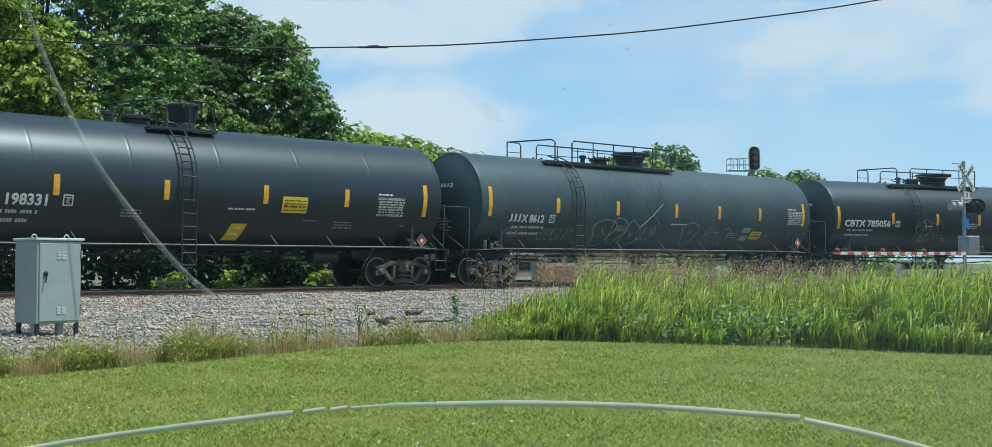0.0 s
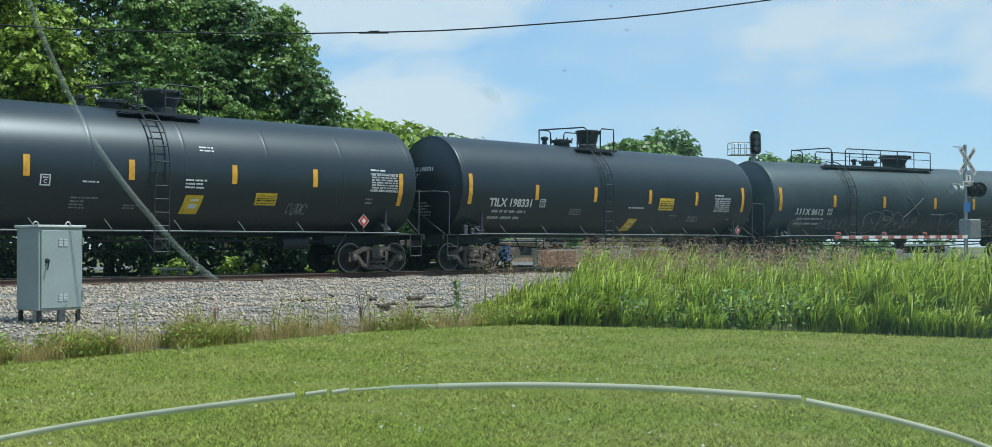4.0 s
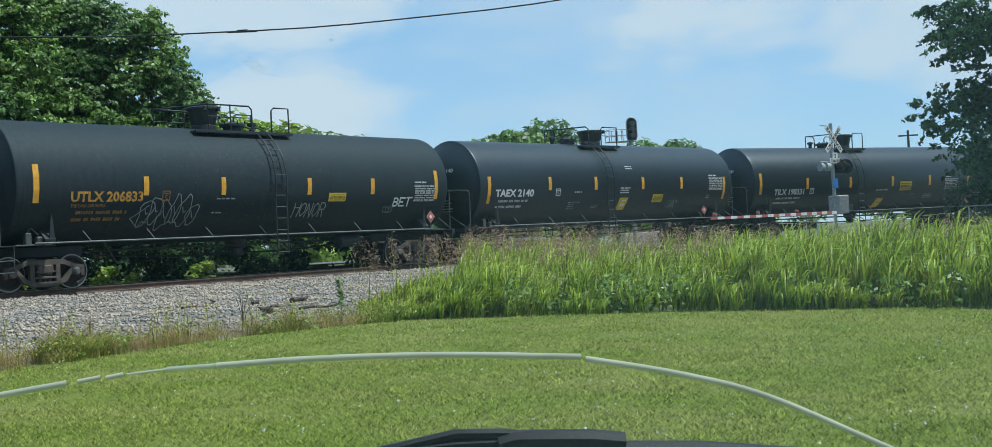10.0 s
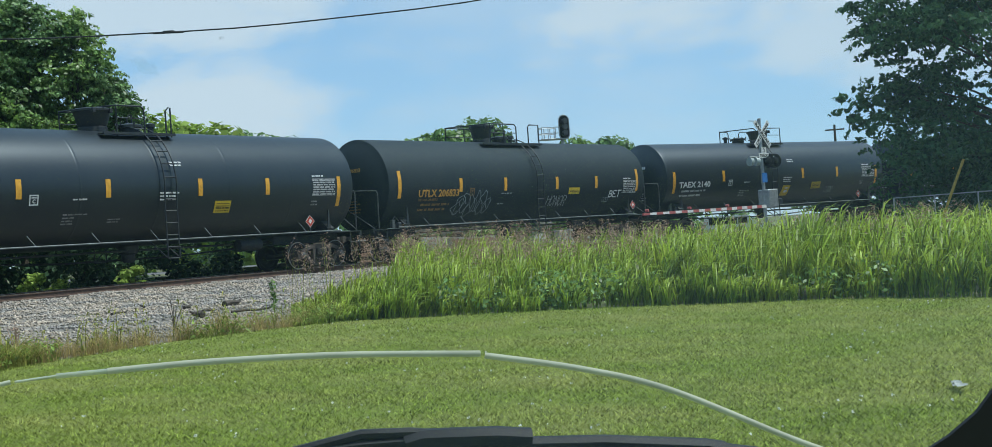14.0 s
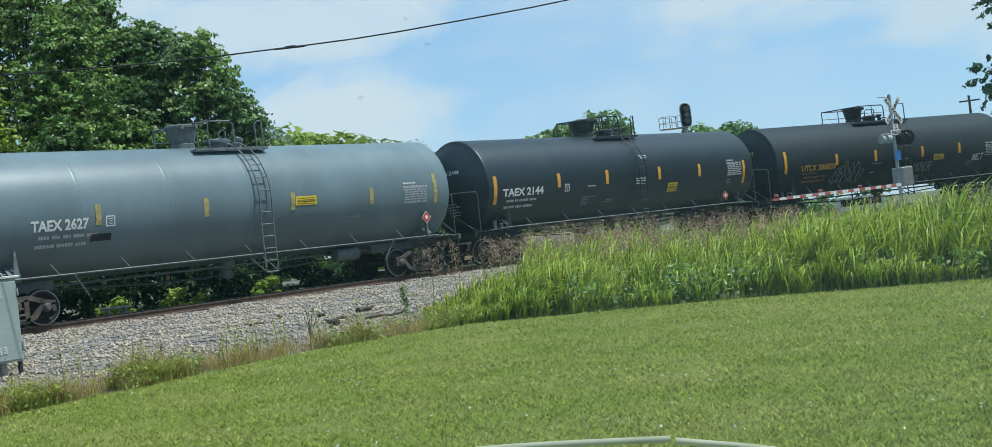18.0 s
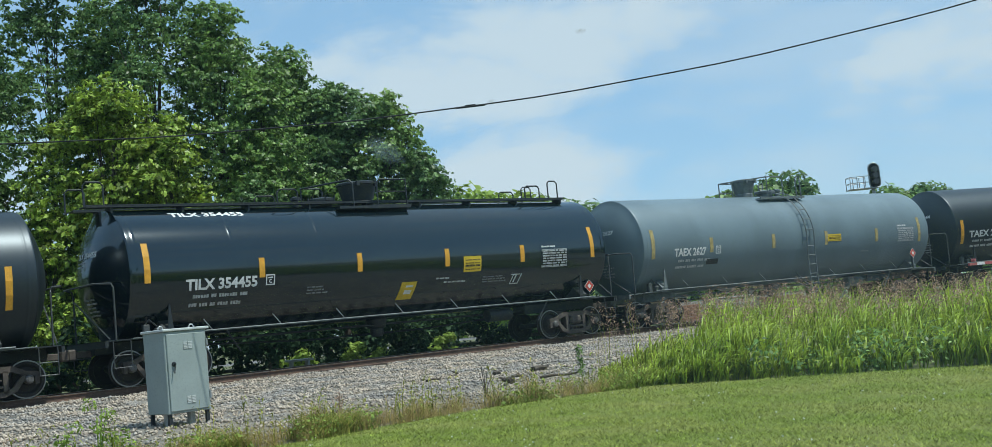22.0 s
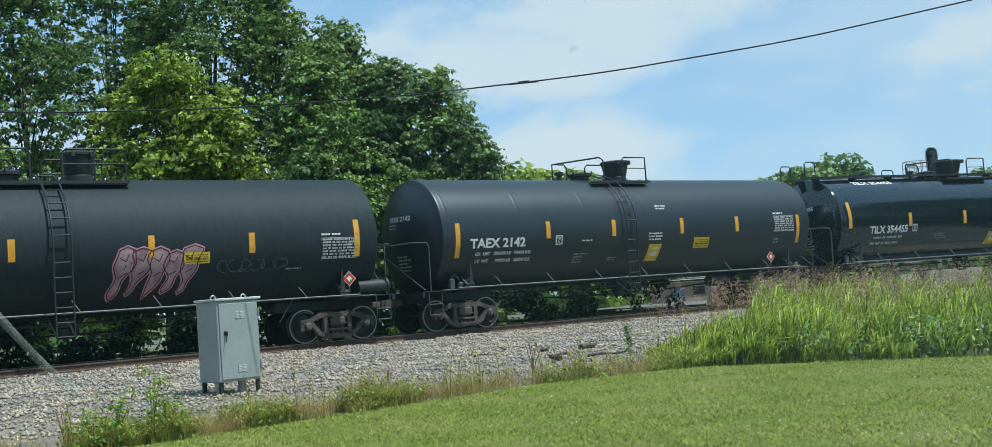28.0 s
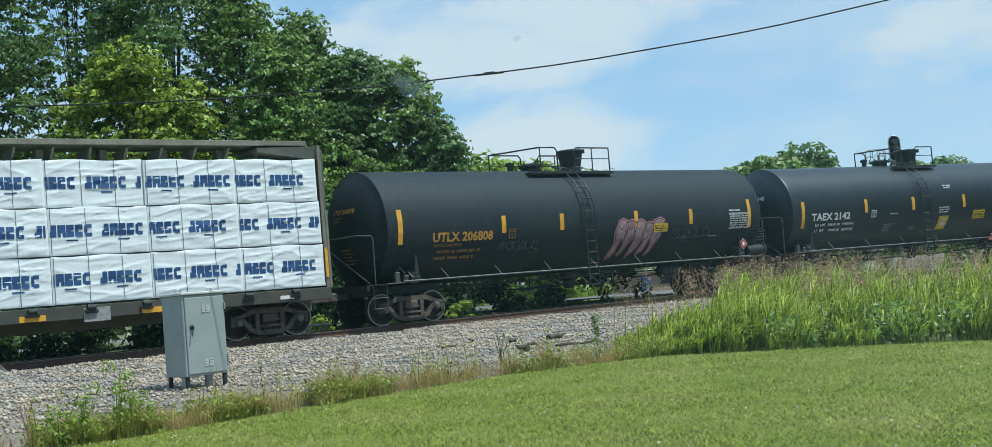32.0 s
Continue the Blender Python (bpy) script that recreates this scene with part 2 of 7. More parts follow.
M_LOWWEED = mat("low_weed_blade", (0.20, 0.25, 0.036), 0.6, var=0.25, scale=0.8, rnd=0.55, trans=0.35, col2=(0.36, 0.32, 0.08), spec=0.2)
M_DRYWEED = mat("dry_grass", (0.60, 0.45, 0.17), 0.85, var=0.25, rnd=0.4, trans=0.45)
M_CLOVER = mat("clover_white", (0.72, 0.72, 0.62), 0.8, var=0.1)
M_SEED = mat("seed_head", (0.52, 0.34, 0.24), 0.9, var=0.25, rnd=0.4, trans=0.25)
M_FIELD = mat("rough_grass_ground", (0.09, 0.11, 0.035), 0.95, var=0.3, scale=0.3, fine=6, bump=0.6, col2=(0.14, 0.125, 0.065))
M_LEAF = mat("maple_leaf", (0.147, 0.240, 0.058), 0.42, var=0.3, scale=0.5, rnd=0.66, trans=0.36, col2=(0.225, 0.33, 0.075), spec=0.42)
M_LEAFDARK = mat("dark_leaf", (0.124, 0.208, 0.070), 0.42, var=0.3, scale=0.4, rnd=0.66, trans=0.36, col2=(0.175, 0.270, 0.082), spec=0.42)
M_LEAFDEEP = mat("deep_green_leaf", (0.056, 0.118, 0.050), 0.5, var=0.25, scale=0.4, rnd=0.5, trans=0.40, col2=(0.075, 0.14, 0.055), spec=0.2)
# undergrowth leaves, darkened in colour for the shade behind the cars
M_UNDER = mat("painted_shade_leaf", (0.032, 0.062, 0.029), 0.6, var=0.25, scale=0.4, rnd=0.5, trans=0.22, col2=(0.042, 0.08, 0.034), spec=0.1)
M_LEAFPALE = mat("pale_leaf", (0.235, 0.335, 0.055), 0.5, var=0.25, scale=0.4, rnd=0.45, trans=0.36, col2=(0.30, 0.38, 0.075), spec=0.2)
# pale maple leaves, their colour and contrast raised further to stand for sunlight
M_LEAFSUN = mat("painted_sun_maple_leaf", (0.270, 0.360, 0.052), 0.42, var=0.3, scale=0.6, rnd=0.78, trans=0.34, col2=(0.29, 0.375, 0.062), spec=0.4)
M_BARK = mat("bark", (0.10, 0.08, 0.06), 0.95, var=0.3, scale=3, fine=20, bump=0.8)
M_CABINET = mat("cabinet_grey_paint", (0.31, 0.355, 0.34), 0.5, var=0.06, scale=2, fine=30)
M_CABTOP = mat("cabinet_top", (0.55, 0.57, 0.55), 0.45, var=0.06)
M_GALV = mat("galvanised_steel", (0.42, 0.43, 0.43), 0.45, metal=0.6, var=0.15, scale=8)
M_ASPHALT = mat("asphalt", (0.17, 0.165, 0.16), 0.9, var=0.2, scale=1, fine=40, bump=0.3)
M_CONCRETE = mat("concrete", (0.36, 0.35, 0.33), 0.85, var=0.15, scale=1.5, fine=20, bump=0.2)
M_BRICK = mat("brick_wall", (0.24, 0.12, 0.085), 0.9, var=0.25, scale=1.5, fine=12, bump=0.3)
M_WHITEWALL = mat("white_wall", (0.62, 0.62, 0.60), 0.8, var=0.1)
M_PAPER = mat("dirty_paper", (0.36, 0.37, 0.33), 0.9, var=0.15)
M_GATEWHITE = mat("gate_white", (0.70, 0.69, 0.66), 0.5, var=0.1)
M_LENS = mat("dark_red_lens", (0.10, 0.012, 0.010), 0.25, var=0.1)
M_GATERED = mat("gate_red", (0.42, 0.11, 0.10), 0.5, var=0.15)
M_BLUE = mat("blue_sign", (0.05, 0.17, 0.45), 0.5, var=0.1)
M_BLACKPLASTIC = mat("black_plastic", (0.010, 0.011, 0.012), 0.6, var=0.2, scale=20, spec=0.3)
M_WRAP = mat("white_wrap", (0.76, 0.80, 0.81), 0.38, var=0.05, scale=2.5, bump=0.25, fine=5, stretch=(0.6, 1, 2.5))
M_TAN = mat("tan_wall", (0.34, 0.25, 0.16), 0.8, var=0.12)
M_NAVY = mat("navy_print", (0.022, 0.075, 0.21), 0.5, var=0.12)
M_WIRE = mat("wire_insulation", (0.02, 0.02, 0.022), 0.7, var=0.1)
M_OLIVE = mat("olive_weathered_paint", (0.082, 0.090, 0.072), 0.75, var=0.25, scale=2, fine=25, bump=0.2, col2=(0.12, 0.105, 0.08))
M_SILL = mat("dark_olive_sill_paint", (0.045, 0.050, 0.043), 0.75, var=0.25, scale=2, fine=25, col2=(0.07, 0.062, 0.05))
M_OLIVEPALE = mat("chalky_tan_olive_paint", (0.185, 0.178, 0.135), 0.75, var=0.2, scale=2, fine=25, col2=(0.14, 0.125, 0.095))
M_WORN = mat("worn_handrail_steel", (0.075, 0.08, 0.08), 0.5, var=0.25, scale=6, fine=40)
M_BRICKS = mat("brick", (0.30, 0.155, 0.10), 0.9, var=0.2, scale=4, fine=40, bump=0.3, rnd=0.3, col2=(0.22, 0.13, 0.095))


def smear(name="glass_scratch", col=(0.6, 0.62, 0.6), least=0.08, most=0.34, scale=18):
    """Half-clear haze of a scratch in glass."""
    m = bpy.data.materials.new(name)
    m.use_nodes = True
    nt = m.node_tree
    t, d, x = nt.nodes.new("ShaderNodeBsdfTransparent"), nt.nodes.new("ShaderNodeBsdfDiffuse"), nt.nodes.new("ShaderNodeMixShader")
    n = nt.nodes.new("ShaderNodeTexNoise")
    n.inputs["Scale"].default_value = scale
    r = nt.nodes.new("ShaderNodeMapRange")
    r.inputs[3].default_value, r.inputs[4].default_value = least, most
    d.inputs["Color"].default_value = (*col, 1)
    nt.links.new(n.outputs["Fac"], r.inputs[0])
    nt.links.new(r.outputs[0], x.inputs[0])
    nt.links.new(t.outputs[0], x.inputs[1])
    nt.links.new(d.outputs[0], x.inputs[2])
    nt.links.new(x.outputs[0], nt.nodes["Material Output"].inputs[0])
    return m


M_SMEAR = smear()
M_SMUDGE = smear("pale_smudge", (0.80, 0.92, 0.97), 0.02, 0.085, 2.5)
M_SPECK = smear("dry_insect_speck", (0.30, 0.29, 0.28), 0.03, 0.13, 2)
M_SPECKTAN = smear("tan_insect_speck", (0.55, 0.38, 0.25), 0.06, 0.16, 2)
M_FAINT = smear("faint_crack_haze", (0.70, 0.74, 0.70), 0.35, 0.65)


def veiled_glass():
    """Clear windshield whose thin added film catches daylight to imitate a veil of glare."""
    m = bpy.data.materials.new("veiled_windshield_glass")
    m.use_nodes = True
    nt = m.node_tree
    N, L = nt.nodes.new, nt.links.new
    t, d, e, x, y = N("ShaderNodeBsdfTransparent"), N("ShaderNodeBsdfDiffuse"), N("ShaderNodeBsdfTranslucent"), N("ShaderNodeMixShader"), N("ShaderNodeMixShader")
    n = N("ShaderNodeTexNoise")
    n.inputs["Scale"].default_value, n.inputs["Detail"].default_value = 5, 4
    r = N("ShaderNodeMapRange")
    r.inputs[1].default_value, r.inputs[2].default_value = 0.3, 0.8
    r.inputs[3].default_value, r.inputs[4].default_value = VEIL
    d.inputs["Color"].default_value = e.inputs["Color"].default_value = (0.64, 0.80, 0.86, 1)
    y.inputs[0].default_value = 0.5
    tc, sp, wide = N("ShaderNodeTexCoord"), N("ShaderNodeVectorMath"), N("ShaderNodeMapRange")
    sp.operation = "DOT_PRODUCT"
    sp.inputs[1].default_value = (0.722, -0.692, 0)
    # film thickens to the right, where the veil over dark things is stronger
    wide.inputs[1].default_value, wide.inputs[2].default_value, wide.inputs[3].default_value, wide.inputs[4].default_value = -0.12, 0.33, 0.75, 3.2
    mu = N("ShaderNodeMath")
    mu.operation = "MULTIPLY"
    L(tc.outputs["Object"], sp.inputs[0])
    L(sp.outputs["Value"], wide.inputs[0])
    L(n.outputs["Fac"], r.inputs[0])
    L(r.outputs[0], mu.inputs[0])
    L(wide.outputs[0], mu.inputs[1])
    L(mu.outputs[0], x.inputs[0])
    L(d.outputs[0], y.inputs[1])
    L(e.outputs[0], y.inputs[2])
    L(t.outputs[0], x.inputs[1])
    L(y.outputs[0], x.inputs[2])
    L(x.outputs[0], nt.nodes["Material Output"].inputs[0])
    return m


VEIL = (0.006, 0.014)  # share of the glass that the film covers
M_PANE = veiled_glass()
M_GLASSCRACK = mat("bright_crack", (0.63, 0.62, 0.47), 0.9, var=0.12, scale=30)


# ---- mesh helpers ----
class Geo:
    """Collects vertices and faces of one mesh."""

    def __init__(self):
        self.v, self.f = [], []

    def add(self, vs, fs):
        k = len(self.v)
        self.v += [tuple(p) for p in vs]
        self.f += [tuple(i + k for i in q) for q in fs]
        return self

    def box(self, x0, x1, y0, y1, z0, z1, bev=0.0, m=None):
        """A box with chamfered edges."""
        if bev <= 0:
            vs = [(x, y, z) for z in (z0, z1) for x, y in ((x0, y0), (x1, y0), (x1, y1), (x0, y1))]
            fs = [(3, 2, 1, 0), (4, 5, 6, 7), (0, 1, 5, 4), (1, 2, 6, 5), (2, 3, 7, 6), (3, 0, 4, 7)]
        else:
            b = min(bev, (x1 - x0) / 2.5, (y1 - y0) / 2.5, (z1 - z0) / 2.5)
            ring = lambda i, z: [(x0 + i + (0 if i else b), y0 + i, z), (x1 - b, y0 + i, z), (x1 - i, y0 + b, z), (x1 - i, y1 - b, z), (x1 - b, y1 - i, z), (x0 + b, y1 - i, z), (x0 + i, y1 - b, z), (x0 + i, y0 + b, z)]
            rings = [[(x0 + b, y0 + b, z0), (x1 - b, y0 + b, z0), (x1 - b, y0 + b, z0), (x1 - b, y1 - b, z0), (x1 - b, y1 - b, z0), (x0 + b, y1 - b, z0), (x0 + b, y1 - b, z0), (x0 + b, y0 + b, z0)],
                     ring(0, z0 + b), ring(0, z1 - b),
                     [(x0 + b, y0 + b, z1), (x1 - b, y0 + b, z1), (x1 - b, y0 + b, z1), (x1 - b, y1 - b, z1), (x1 - b, y1 - b, z1), (x0 + b, y1 - b, z1), (x0 + b, y1 - b, z1), (x0 + b, y0 + b, z1)]]
            vs = [p for r in rings for p in r]
            fs = [(7, 6, 5, 4, 3, 2, 1, 0)[::1], tuple(range(24, 32))]
            for k in range(3):
                for i in range(8):
                    j = (i + 1) % 8
                    fs.append((k * 8 + i, k * 8 + j, k * 8 + 8 + j, k * 8 + 8 + i))
        if m is not None:
            vs = [m @ Vector(p) for p in vs]
        return self.add(vs, fs)

    def tube(self, pts, r, n=6, taper=None, caps=True):
        """A round bar along a line of points."""
        pts = [Vector(p) for p in pts]
        vs, fs = [], []
        up = Vector((0.31, 0.17, 0.93))
        for i, p in enumerate(pts):
            d = (pts[min(i + 1, len(pts) - 1)] - pts[max(i - 1, 0)]).normalized()
            a = d.cross(up)
            if a.length < 0.05:
                a = d.cross(Vector((1, 0, 0)))
            a.normalize()
            b = d.cross(a)
            rr = r if taper is None else r * (1 + (taper - 1) * i / max(1, len(pts) - 1))
            vs += [p + rr * (math.cos(2 * math.pi * k / n) * a + math.sin(2 * math.pi * k / n) * b) for k in range(n)]
        for i in range(len(pts) - 1):
            for k in range(n):
                j = (k + 1) % n
                fs.append((i * n + k, i * n + j, i * n + n + j, i * n + n + k))
        if caps:
            fs += [tuple(range(n - 1, -1, -1)), tuple(range((len(pts) - 1) * n, len(pts) * n))]
        return self.add(vs, fs)

    def lathe(self, prof, n=24, m=None, axis="y", caps=True):
        """A turned body: prof is a list of (along the axis, radius)."""
        vs, fs = [], []
        for a, r in prof:
            for k in range(n):
                c, s = r * math.cos(2 * math.pi * k / n), r * math.sin(2 * math.pi * k / n)
                vs.append({"y": (c, a, s), "x": (a, c, s), "z": (c, s, a)}[axis])
        for i in range(len(prof) - 1):
            for k in range(n):
                j = (k + 1) % n
                fs.append((i * n + k, i * n + j, i * n + n + j, i * n + n + k))
        if caps:
            fs += [tuple(range(n - 1, -1, -1)), tuple(range((len(prof) - 1) * n, len(prof) * n))]
        if m is not None:
            vs = [m @ Vector(p) for p in vs]
        return self.add(vs, fs)

    def slab(self, outline, thick, m):
        """A flat plate: outline in its own plane (x, z), thickness towards -y, placed by m."""
        n = len(outline)
        vs = [(x, 0, z) for x, z in outline] + [(x, -thick, z) for x, z in outline]
        fs = [tuple(range(n)), tuple(range(2 * n - 1, n - 1, -1))] + [(i, i + n, (i + 1) % n + n, (i + 1) % n) for i in range(n)]
        return self.add([m @ Vector(p) for p in vs], fs)

    def mesh(self, name, material, smooth=False):
        me = bpy.data.meshes.new(name)
        me.from_pydata(self.v, [], self.f)
        me.materials.append(material)
        bm = bmesh.new()
        bm.from_mesh(me)
        bmesh.ops.dissolve_degenerate(bm, dist=1e-6, edges=bm.edges)
        bmesh.ops.recalc_face_normals(bm, faces=bm.faces)
        bm.to_mesh(me)
        bm.free()
        if smooth:
            me.polygons.foreach_set("use_smooth", [True] * len(me.polygons))
            me.set_sharp_from_angle(angle=radians(38))
        return me


def raw(name, vs, fs, material, smooth=False):
    me = bpy.data.meshes.new(name)
    me.from_pydata(vs, [], fs)
    me.materials.append(material)
    if smooth:
        me.polygons.foreach_set("use_smooth", [True] * len(me.polygons))
    return me


def thing(name, label, category, group="", kind="", m=None):
    ob = new(name)
    ob.empty_display_size = 0.3
    if m is not None:
        ob.matrix_basis = m
    return tagged(ob, label, category, group, kind)


def part(name, geo, material, parent, label="", smooth=False, m=None):
    me = geo if isinstance(geo, bpy.types.Mesh) else geo.mesh(name, material, smooth)
    ob = new(name, me)
    ob.parent = parent
    if m is not None:
        ob.matrix_basis = m
    if label:
        ob["label"] = label
    return ob


def at(az, d, z=None):
    """The place at d metres from the parked car, az degrees right of the way its driver faces."""
    a = radians(az + 43.8)
    p = (d * math.sin(a), d * math.cos(a))
    return p if z is None else (*p, z)


# ---- ground, track, road ----
TRACK_Y, RAIL_Z = 30.0, 0.76
BEND, BEND_END, RADIUS = 34.0, 72.0, 77.0  # the line is straight, then curves towards the road, then is straight again
TURN = (BEND_END - BEND) / RADIUS


def drift(s):
    """How far the straight part veers off from the road before the curve."""
    k = min(1.0, max(0.0, (s - 8.0) / 24.0))
    return 0.20 * k * k * (3 - 2 * k)


def along(s, off=0.0):
    """Place and heading (degrees) at s metres along the line, off metres beyond its middle."""
    a = min(max(0.0, s - BEND), BEND_END - BEND) / RADIUS
    x, y = min(s, BEND) + RADIUS * math.sin(a), TRACK_Y + drift(s) - RADIUS * (1 - math.cos(a))
    k = max(0.0, s - BEND_END)
    x, y = x + k * math.cos(a), y - k * math.sin(a)
    return x + off * math.sin(a), y + off * math.cos(a), -math.degrees(a)


def beside(x, y):
    """Distance across the line, counted so that its middle is TRACK_Y."""
    y -= drift(x)
    if x <= BEND:
        return y
    a = math.atan2(x - BEND, y - (TRACK_Y - RADIUS))
    if a <= TURN:
        return TRACK_Y + math.hypot(x - BEND, y - (TRACK_Y - RADIUS)) - RADIUS
    ex, ey, _ = along(BEND_END)
    ey -= drift(BEND_END)
    return TRACK_Y + (x - ex) * math.sin(TURN) + (y - ey) * math.cos(TURN)
LAWN_EDGE = [(-60, 13.0), (-40, 14.2), (-23, 16.6), (-14, 18.4), (-7, 20.4), (1.5, 22.2), (10, 21.2), (19, 20.4), (25, 20.2), (33, 19.0), (48, 18.5), (70, 18.5)]


def lawn_reach(az):
    return float(np.interp(az, [a for a, _ in LAWN_EDGE], [d for _, d in LAWN_EDGE]))


def lawn_z(az, d):
    """Height of the lawn, which swells a little towards its edge."""
    x, y = at(az, d)
    swell = float(np.interp(az, [-14, -8, 14, 22], [0, 1, 1, 0]))
    return 0.012 + 0.03 * noise.noise((x * 0.25, y * 0.25, 5)) + max(0, d / lawn_reach(az) - 0.8) * 0.2 * swell


def ground_z(x, y):
    """Height of the bare ground: a low ballast bank along the track, level elsewhere."""
    return float(np.interp(beside(x, y), [15.5, 17.5, 20, 25, 27.9, 32.1, 34, 38], [-0.03, 0.06, 0.24, 0.40, 0.56, 0.56, 0.25, 0.1]))


def grid_mesh(name, xs, ys, zf, material, smooth=True):
    vs = [(x, y, zf(x, y)) for y in ys for x in xs]
    n = len(xs)
    fs = [(j * n + i, j * n + i + 1, j * n + n + i + 1, j * n + n + i) for j in range(len(ys) - 1) for i in range(n - 1)]
    return raw(name, vs, fs, material, smooth)


def build_ground():
    xs = [-1500, -400, -150, -60] + list(np.arange(-40, 121, 4.0)) + [150, 260, 600, 1500]
    ys = [-1500, -300, -60, -20, 0, 8, 13, 15.5, 17.5, 20, 22.5, 25, 27.9, 30, 32.1, 34, 36, 38, 45, 60, 120, 400, 1500]
    g = new("ground", grid_mesh("ground", xs, ys, lambda x, y: ground_z(x, y) - 0.03, M_FIELD))
    tagged(g, "rough grassy ground around the railway line", "ground", kind="structure")
    # the ballast bank, uneven
    bx = np.arange(-30, 92, 0.5)
    by = np.arange(10.0, 33.6, 0.4)
    zf = lambda x, y: ground_z(x, y) + 0.05 * noise.noise((x * 0.7, y * 0.7, 0)) + 0.03 * noise.noise((x * 2.3, y * 2.3, 3)) - (0.05 if beside(x, y) > 33 else 0.12 if beside(x, y) < 16.4 else 0)
    b = new("ballast_bed", grid_mesh("ballast_bed", bx, by, zf, M_BALLAST))
    tagged(b, "pale crushed-stone ballast bank under the track", "ballast", kind="structure")
    # mown lawn: a sheet that ends in a curved edge
    vs, fs, azs, k = [(0, 0, 0.012)], [], list(range(-180, 181, 2)), 14
    for a in azs:
        rr = lawn_reach(a) + 0.25 * noise.noise((a * 0.3, 1.7, 0))
        for i in range(1, k + 1):
            x, y = at(a, rr * i / k)
            vs.append((x, y, lawn_z(a, rr * i / k)))
    for j in range(len(azs) - 1):
        fs.append((0, 1 + (j + 1) * k, 1 + j * k))
        for i in range(k - 1):
            p, q = 1 + j * k + i, 1 + (j + 1) * k + i
            fs.append((p, q, q + 1, p + 1))
    me = raw("lawn", vs, fs, M_LAWN, True)
    tagged(new("lawn", me), "mown green lawn with pale dry patches", "lawn", kind="structure")
    # road up to the rails, and beyond them
    r = Geo()
    low = [(31.5, 10.5), (39.5, 10.5), (48.0, 26.6), (36.8, 28.3)]
    hi = [(x, y, 0.66 if y > 20 else 0.15) for x, y in low]
    r.add(hi + [(x, y, -0.2) for x, y in low], [(0, 1, 2, 3), (0, 4, 5, 1), (1, 5, 6, 2), (2, 6, 7, 3), (3, 7, 4, 0)])
    tagged(new("road", r.mesh("road", M_ASPHALT)), "pale grey asphalt road leading up to the crossing", "road", kind="structure")
    f = Geo()
    for i in range(5):
        px, py, ph = along(38.2 + i * 2.4)
        f.box(-1.19, 1.19, -0.68, 0.68, 0.45, 0.735, 0.02, pose(px, py, 0, 0, 0, ph))
    tagged(new("crossing_panel", f.mesh("crossing_panel", M_CONCRETE)), "concrete crossing panel between the rails", "crossing panel", kind="structure")
    f = Geo()
    f.add([(37.5, 31.4, 0.68), (48.6, 31.4, 0.68), (58.5, 60, 0.55), (49.5, 60, 0.55)], [(0, 1, 2, 3)])
    f.add([(-20, 60.2, 0.45), (150, 60.2, 0.45), (150, 70, 0.45), (-20, 70, 0.45)], [(0, 1, 2, 3)])
    tagged(new("road_beyond", f.mesh("road_beyond", M_ASPHALT)), "asphalt street behind the railway line", "road", kind="structure")


build_ground()


def build_track():
    """Two flat-bottomed rails on wooden sleepers."""
    t = thing("railway_track", "railway track of rusty rails on weathered wooden sleepers", "railway track", kind="structure")
    prof = [(-0.07, 0), (0.07, 0), (0.07, 0.02), (0.012, 0.04), (0.012, 0.125), (0.036, 0.135), (0.036, 0.165), (-0.036, 0.165), (-0.036, 0.135), (-0.012, 0.125), (-0.012, 0.04), (-0.07, 0.02)]
    for side in (-0.755, 0.755):
        g = Geo()
        z = RAIL_Z - 0.17
        n = len(prof)
        ss = [-90.0] + [8.0 + 3.25 * i for i in range(8)] + [BEND + (BEND_END - BEND) * i / 24 for i in range(25)] + [260.0]
        vs = [(*along(s, side + a)[:2], z + b) for s in ss for a, b in prof]
        g.add(vs, [(k * n + i, k * n + (i + 1) % n, k * n + n + (i + 1) % n, k * n + n + i) for k in range(len(ss) - 1) for i in range(n)] + [tuple(range(n)), tuple(range(len(ss) * n - 1, (len(ss) - 1) * n - 1, -1))])
        part("rail", g, M_RAIL, t, "rusty steel rail")
        h = Geo()
        top = [(-0.026, 0.164), (0.026, 0.164), (0.026, 0.170), (-0.026, 0.170)]
        h.add([(*along(s, side + a)[:2], z + b) for s in ss for a, b in top], [(k * 4 + i, k * 4 + (i + 1) % 4, k * 4 + 4 + (i + 1) % 4, k * 4 + 4 + i) for k in range(len(ss) - 1) for i in range(4)])
        part("rail_head", h, M_RAILTOP, t, "polished rail head")
    me = Geo().box(-0.115, 0.115, -1.3, 1.3, -0.14, 0.0, 0.012).mesh("sleeper", M_TIE)
    rng = random.Random(4)
    for i in range(150):
        sx, sy, sh = along(-22 + i * 0.54 + rng.uniform(-0.03, 0.03), rng.uniform(-0.06, 0.06))
        part("sleeper", me, M_TIE, t, m=pose(sx, sy, RAIL_Z - 0.168 - rng.uniform(0, 0.015), 0, 0, sh + rng.uniform(-1.2, 1.2)))
    return t


build_track()


# ---- train ----
TANK_R, TANK_Z = 1.72, 2.82
DECK_Z, GUARD_Z = 4.36, 5.20  # top platform and its guard rail
RIM = TANK_R - 0.030  # where the dish of a tank end meets its tight knuckle


def head_depth(r):
    """How far a dished end stands out from the shell's rim at radius r."""
    if r <= RIM:
        return 0.64 - 0.58 * (r / RIM) ** 2
    return 0.06 * math.sqrt(max(0.0, 1 - (1 - (TANK_R - r) / 0.03) ** 2))


